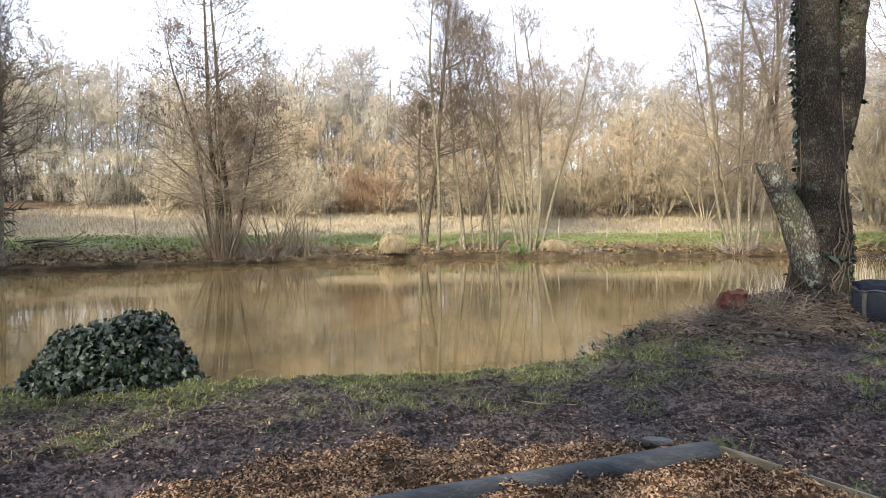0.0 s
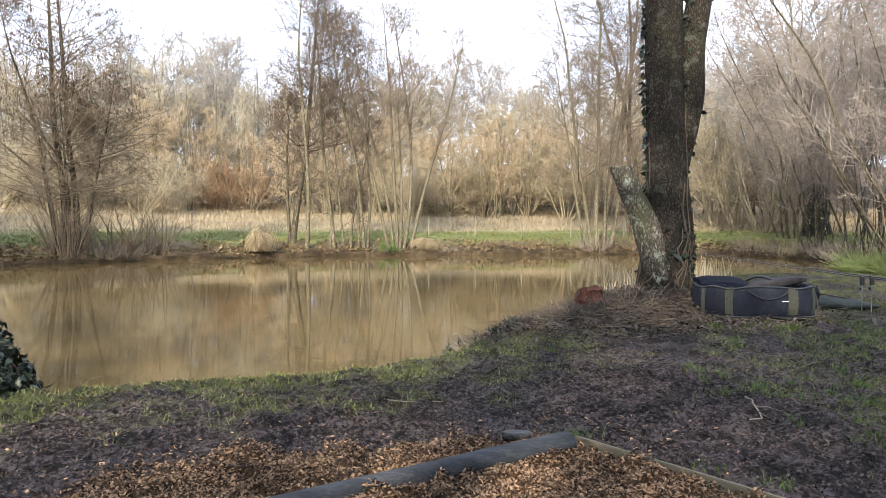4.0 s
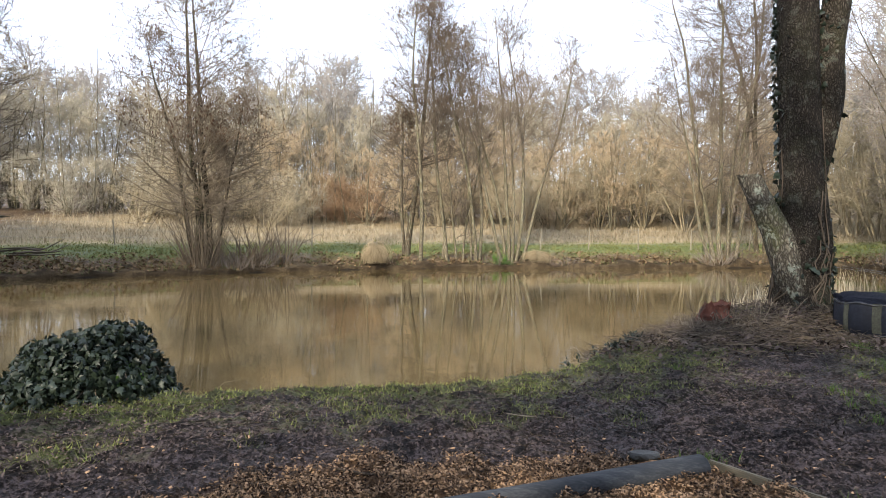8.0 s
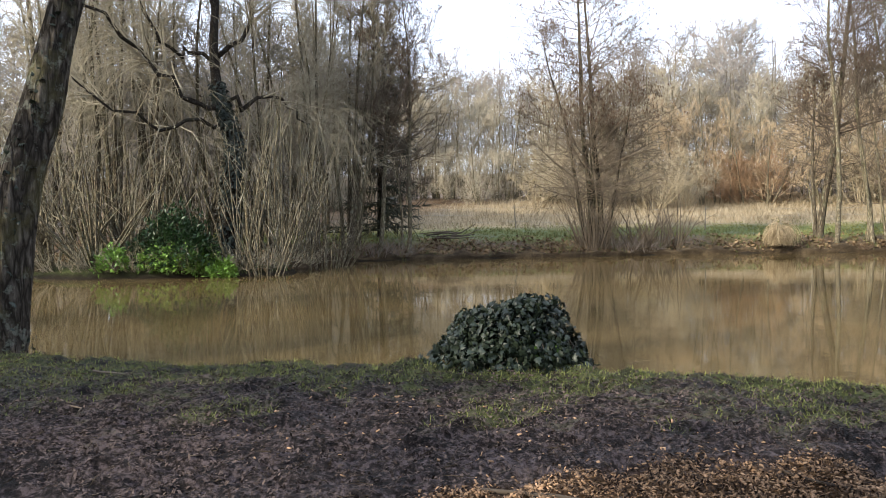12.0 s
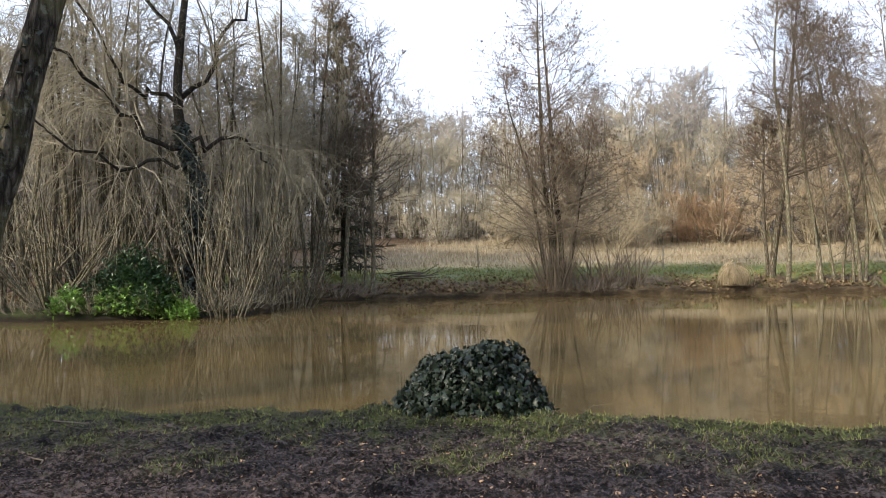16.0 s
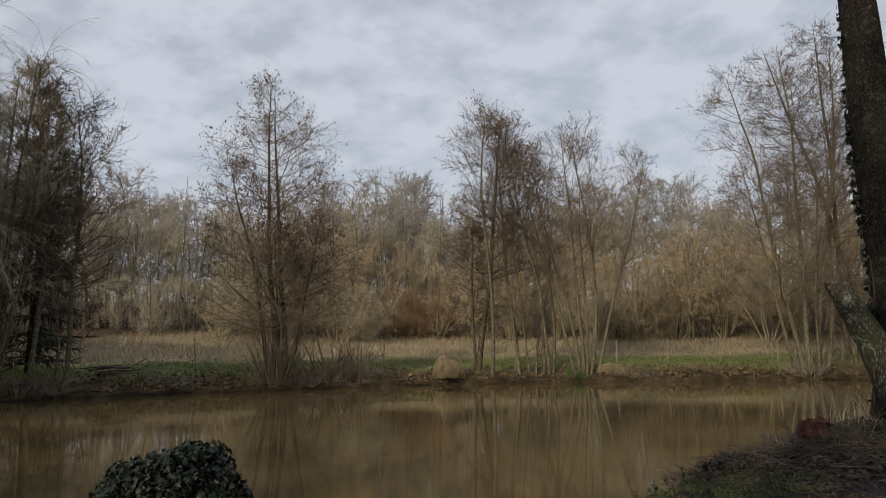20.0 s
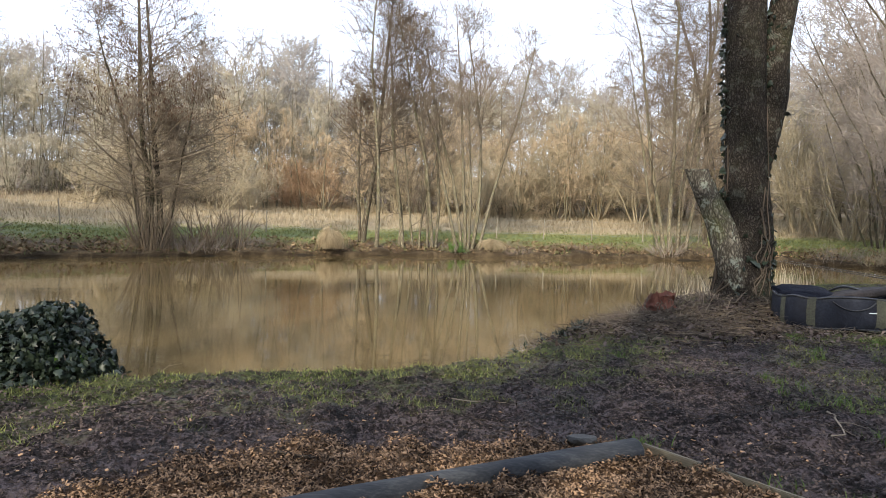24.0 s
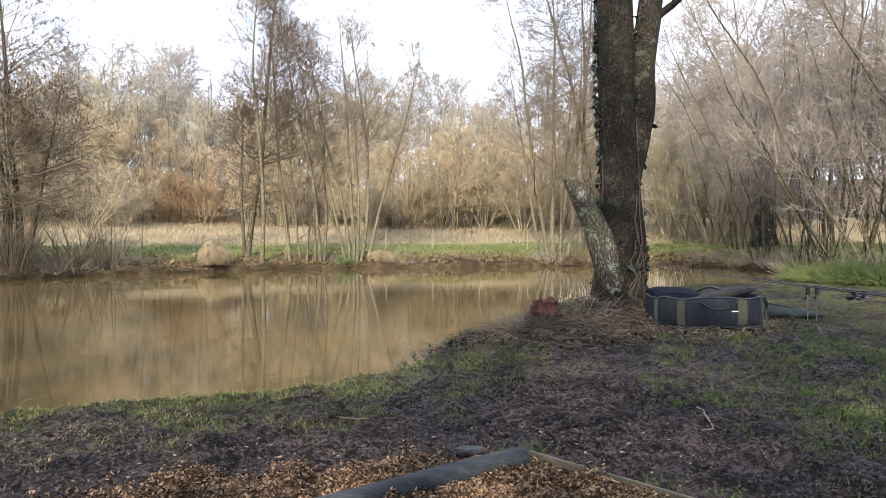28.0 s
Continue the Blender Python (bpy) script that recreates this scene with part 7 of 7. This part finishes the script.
P, _ = limb_line([(-0.62, 0.30, 0.10), (-0.3, 0.22, 0.20), (0.1, -0.02, 0.17), (0.5, -0.36, 0.05)], 1, 1, 16)
part_np("net_arm", *tubes(P[None], np.full((1, 16), 0.010), 6), BLACK, net, smooth=True)
P, _ = limb_line([(-0.62, 0.34, 0.10), (-0.2, 0.30, 0.16), (0.25, 0.08, 0.12), (0.55, -0.28, 0.04)], 1, 1, 16)
part_np("net_arm", *tubes(P[None], np.full((1, 16), 0.010), 6), BLACK, net, smooth=True)

for k, off in enumerate((0.0, 0.14)):
    butt, tip = np.array((7.02 + off, 5.75, 0.44)), np.array((6.45 + off, 10.3, 0.70 + 0.01 * k))
    rod = thing("fishing_rod", tuple(butt), "long dark carp rod resting on a bank stick", "fishing rod", "rods on the bank")
    L = tip - butt
    P = np.linspace(0, 1, 14)[:, None] * L + np.c_[np.zeros(14), np.zeros(14), -0.02 * np.sin(np.linspace(0, 3.14, 14))]
    part_np("blank", *tubes(P[None], np.linspace(0.011, 0.003, 14)[None], 8), CARBON, rod, smooth=True)
    part_np("grip", *tubes(np.stack([P[0], P[1] * 0.9])[None], np.full((1, 2), 0.017), 10), BLACK, rod, smooth=True)
    at = L * 0.2 - np.array((0, 0, 0.075))
    bm = bmesh.new()
    bmesh.ops.create_cone(bm, cap_ends=True, segments=20, radius1=0.032, radius2=0.026, depth=0.07, matrix=pose(*at, 80, 0, 6))
    bmesh.ops.create_cone(bm, cap_ends=True, segments=20, radius1=0.038, radius2=0.038, depth=0.012, matrix=pose(*(at + np.array((0, 0.04, 0))), 80, 0, 6))
    bmesh.ops.create_cube(bm, size=1, matrix=pose(*(at + np.array((0, -0.03, 0.035)))) @ Matrix.Diagonal((0.022, 0.05, 0.08, 1)))
    reel = part("reel", bm, BLACK, rod, "black fixed-spool reel")
    P2, _ = limb_line([at + (0.03, -0.03, 0), at + (0.09, -0.05, -0.01), at + (0.11, -0.05, -0.05)], 1, 1, 6)
    part_np("reel_handle", *tubes(P2[None], np.full((1, 6), 0.006), 6), STEEL, reel)
    for u in (0.45, 0.62, 0.78, 0.9):
        c = L * u
        t = np.linspace(0, 2 * np.pi, 13)
        g = c + np.stack([np.cos(t) * 0.016, 0 * t, np.sin(t) * 0.016 - 0.022], 1)
        part_np("line_guide", *tubes(g[None], np.full((1, 13), 0.002), 4), STEEL, rod)
    spot_xy = butt + L * 0.33
    stick_at = on_land(float(spot_xy[0]), float(spot_xy[1]))
    bs = thing("bank_stick", stick_at, "thin bank stick with a black bite alarm", "bank stick", "bank sticks")
    top = float(spot_xy[2]) - stick_at[2]
    part_np("pole", *tubes(np.array([[(0, 0, -0.1), (0, 0, top - 0.06)]]), np.full((1, 2), 0.006), 8), STEEL, bs)
    bm = bmesh.new()
    bmesh.ops.create_cube(bm, size=1, matrix=pose(0, 0, top - 0.075) @ Matrix.Diagonal((0.05, 0.03, 0.09, 1)))
    bmesh.ops.create_cube(bm, size=1, matrix=pose(-0.02, 0, top - 0.02, 0, -12, 0) @ Matrix.Diagonal((0.012, 0.022, 0.05, 1)))
    bmesh.ops.create_cube(bm, size=1, matrix=pose(0.02, 0, top - 0.02, 0, 12, 0) @ Matrix.Diagonal((0.012, 0.022, 0.05, 1)))
    bmesh.ops.bevel(bm, geom=bm.edges[:], offset=0.004, segments=1, affect="EDGES")
    part("bite_alarm", bm, BLACK, bs, "black bite alarm")
    bm = bmesh.new()
    bmesh.ops.create_icosphere(bm, subdivisions=2, radius=0.022, matrix=pose(0.0, 0.03, top - 0.16))
    part("bobbin", bm, BLACK, bs, "small hanging bobbin")

# ---- what lies and grows on the near ground ----
def near_z(x, y):
    return land(x, y) + clods(x, y)


r = np.random.default_rng(1200)
fan = lambda x, y: (np.hypot(x, y) > 1.6) & (np.abs(x) < 1.6 * y + 1.2)
def short_blades(n, x, y, height, width, r):
    """Very short blades, one leaning triangle each."""
    z = near_z(x, y)
    a = r.uniform(0, 2 * np.pi, n)
    h = height * r.uniform(0.4, 1.3, n)
    lean = h * r.uniform(0.3, 1.6, n)
    w = width * r.uniform(0.6, 1.4, n)
    base = np.stack([x, y, z - 0.004], 1)
    side = np.stack([-np.sin(a), np.cos(a), 0 * a], 1) * w[:, None]
    tip = base + np.stack([np.cos(a) * lean, np.sin(a) * lean, h], 1)
    return np.stack([base - side, base + side, tip], 1).reshape(-1, 3), [np.arange(n * 3).reshape(-1, 3)]


x, y = scatter(110000, -9, 13, 2.0, 14, lambda x, y: turf_share(x, y) * fan(x, y) * np.clip(5.0 / np.hypot(x, y), 0, 1), r)
tagged(part_np("bank_turf", *short_blades(len(x), x, y, 0.03, 0.0035, r), GRASS), "short muddy grass and moss on the bank", "grass", kind="stuff")
# stronger tufts
tx, ty = scatter(110, 1.4, 6.5, 2.4, 6.5, lambda x, y: (x > 1.6 + 0.1 * y) * turf_share(x, y) + 0.02, r)
mx, my = 3.5 + 0.5 * r.normal(size=40), 3.5 + 0.6 * r.normal(size=40)
tx, ty = np.concatenate([tx, mx, [1.42, 1.46, 1.38, 1.8, 2.0]]), np.concatenate([ty, my, [3.30, 3.34, 3.36, 2.7, 2.5]])
n = 30
x, y = np.repeat(tx, n) + r.normal(size=len(tx) * n) * 0.035, np.repeat(ty, n) + r.normal(size=len(tx) * n) * 0.035
tagged(part_np("grass_tufts", *blades(len(x), x, y, 0.07, 0.003, r, 1.2), GRASS_TUFT), "bright green grass tufts growing through mud", "grass", kind="stuff")


def curled(n, x, y, size, r, lift=0.004):
    """Fallen leaves: small bent lozenges lying about."""
    z = near_z(x, y) + lift
    a, tilt = r.uniform(0, 6.28, n), r.normal(size=n) * 0.5
    s = size * r.uniform(0.5, 1.3, n)
    u = np.stack([np.cos(a), np.sin(a), tilt], 1) * s[:, None]
    w = np.stack([-np.sin(a), np.cos(a), r.normal(size=n) * 0.35], 1) * (s * r.uniform(0.3, 0.6, n))[:, None]
    c = np.stack([x, y, z], 1)
    up = np.array([0, 0, 1.0]) * (s * r.uniform(0.1, 0.5, n))[:, None]
    v = np.stack([c - u, c - u * 0.1 + w + up, c + u, c - u * 0.1 - w + up * 0.7], 1)
    o = (np.arange(n) * 4)[:, None]
    return v.reshape(-1, 3), [np.concatenate([o + np.array([[0, 3, 1]]), o + np.array([[1, 3, 2]])])]


bare = lambda x, y: (shore_distance(x, y) > 0.05) * (chips_share(x, y) < 0.5) * fan(x, y) * np.clip(4.0 / np.hypot(x, y), 0, 1)
x, y = scatter(80000, -9, 12, 1.8, 13, bare, r)
tagged(part_np("leaf_litter", *curled(len(x), x, y, 0.0115, r), LITTER), "dark trodden leaf litter over mud", "leaf litter", kind="stuff")
x, y = scatter(60000, -8, 10, 1.8, 9, bare, r)
tagged(part_np("mud_crumbs", *curled(len(x), x, y, 0.009, r, 0.003), LITTER), "crumbs of soil and leaf on the mud", "leaf litter", kind="stuff")
x, y = scatter(8000, -9, 12, 1.8, 12, bare, r)
z = near_z(x, y) + 0.006
a = r.uniform(0, 6.28, len(x))
L = r.uniform(0.02, 0.11, len(x))
P = np.stack([np.stack([x, y, z], 1), np.stack([x + np.cos(a) * L, y + np.sin(a) * L, z + r.normal(size=len(x)) * 0.012], 1)], 1)
tagged(part_np("fallen_twigs", *spikes(P, r.uniform(0.0015, 0.004, (len(x), 2))), VINE), "small dead twigs scattered over the mud", "twigs", kind="stuff")
heap_share = lambda x, y: np.exp(-((x - 3.6 - 0.0 * y) ** 2 / 2.2 + (y - 7.5) ** 2 / 0.7)) * (shore_distance(x, y) > 0.0)
x, y = scatter(5000, 1.2, 7.5, 5.8, 10, heap_share, r)
z = near_z(x, y) + r.uniform(0.0, 0.07, len(x))
a = r.uniform(0, 6.28, len(x))
L = r.uniform(0.08, 0.4, len(x))
P = np.stack([np.stack([x, y, z], 1), np.stack([x + np.cos(a) * L, y + np.sin(a) * L, z + r.normal(size=len(x)) * 0.05], 1)], 1)
tagged(part_np("brushwood", *spikes(P, r.uniform(0.002, 0.006, (len(x), 2))), DEAD_STICK), "brown dead stems strewn along the bank", "brushwood", kind="stuff")
x, y = scatter(6000, 1.2, 7.5, 5.8, 10, heap_share, r)
tagged(part_np("fallen_leaves", *curled(len(x), x, y, 0.035, r, 0.03), LITTER), "brown fallen leaves heaped on the bank", "leaf litter", kind="stuff")


def slabs(n, x, y, z, r, long=(0.008, 0.026)):
    """Wood chips: little skewed boxes."""
    a, b, c = r.uniform(0, 6.28, n), r.normal(size=n) * 0.4, r.normal(size=n) * 0.4
    L, W, H = r.uniform(*long, n), r.uniform(0.0025, 0.0075, n), r.uniform(0.001, 0.003, n)
    u = np.stack([np.cos(a) * np.cos(b), np.sin(a) * np.cos(b), np.sin(b)], 1) * L[:, None] * 0.5
    w = np.stack([-np.sin(a), np.cos(a), np.sin(c)], 1) * W[:, None]
    h = np.cross(u, w)
    h = unit(h) * H[:, None]
    p = np.stack([x, y, z], 1)
    k = r.uniform(0.4, 1.0, n)[:, None]
    v = np.stack([p - u - w * k - h, p + u - w - h, p + u + w * k - h, p - u + w - h, p - u - w * k + h, p + u - w + h, p + u + w * k + h, p - u + w + h], 1)
    o = (np.arange(n) * 8)[:, None]
    f = np.concatenate([o + np.array([q]) for q in ([4, 5, 6, 7], [0, 1, 5, 4], [1, 2, 6, 5], [2, 3, 7, 6], [3, 0, 4, 7])])
    return v.reshape(-1, 3), [f]


x, y = scatter(9000, -2.6, 2.2, 1.9, 3.75, lambda x, y: chips_share(x, y) * (np.abs(x) < 0.75 * y + 0.6), r)
tagged(part_np("wood_chips", *slabs(len(x), x, y, near_z(x, y) + r.uniform(0.0, 0.018, len(x)), r), CHIP), "loose orange-brown bark and wood chips", "wood chips", kind="stuff")
x, y = scatter(52000, -2.6, 2.2, 1.9, 3.75, lambda x, y: chips_share(x, y) * (np.abs(x) < 0.75 * y + 0.6), r)
v, f = curled(len(x), x, y, 0.0085, r, 0.006)
tagged(part_np("bark_shreds", v + np.repeat(np.stack([0 * x, 0 * x, r.uniform(0, 0.02, len(x))], 1), 4, 0), f, CHIP), "fine shredded bark in the chip bed", "wood chips", kind="stuff")
x, y = scatter(260, -3.0, 2.4, 1.9, 4.0, lambda x, y: (chips_share(x, y) < 0.6) * np.clip(1.2 - np.abs(y - 3.4), 0, 1) * 0.6, r)
tagged(part_np("stray_chips", *slabs(len(x), x, y, near_z(x, y) + 0.006, r), CHIP), "stray wood chips trodden into mud", "wood chips", kind="stuff")
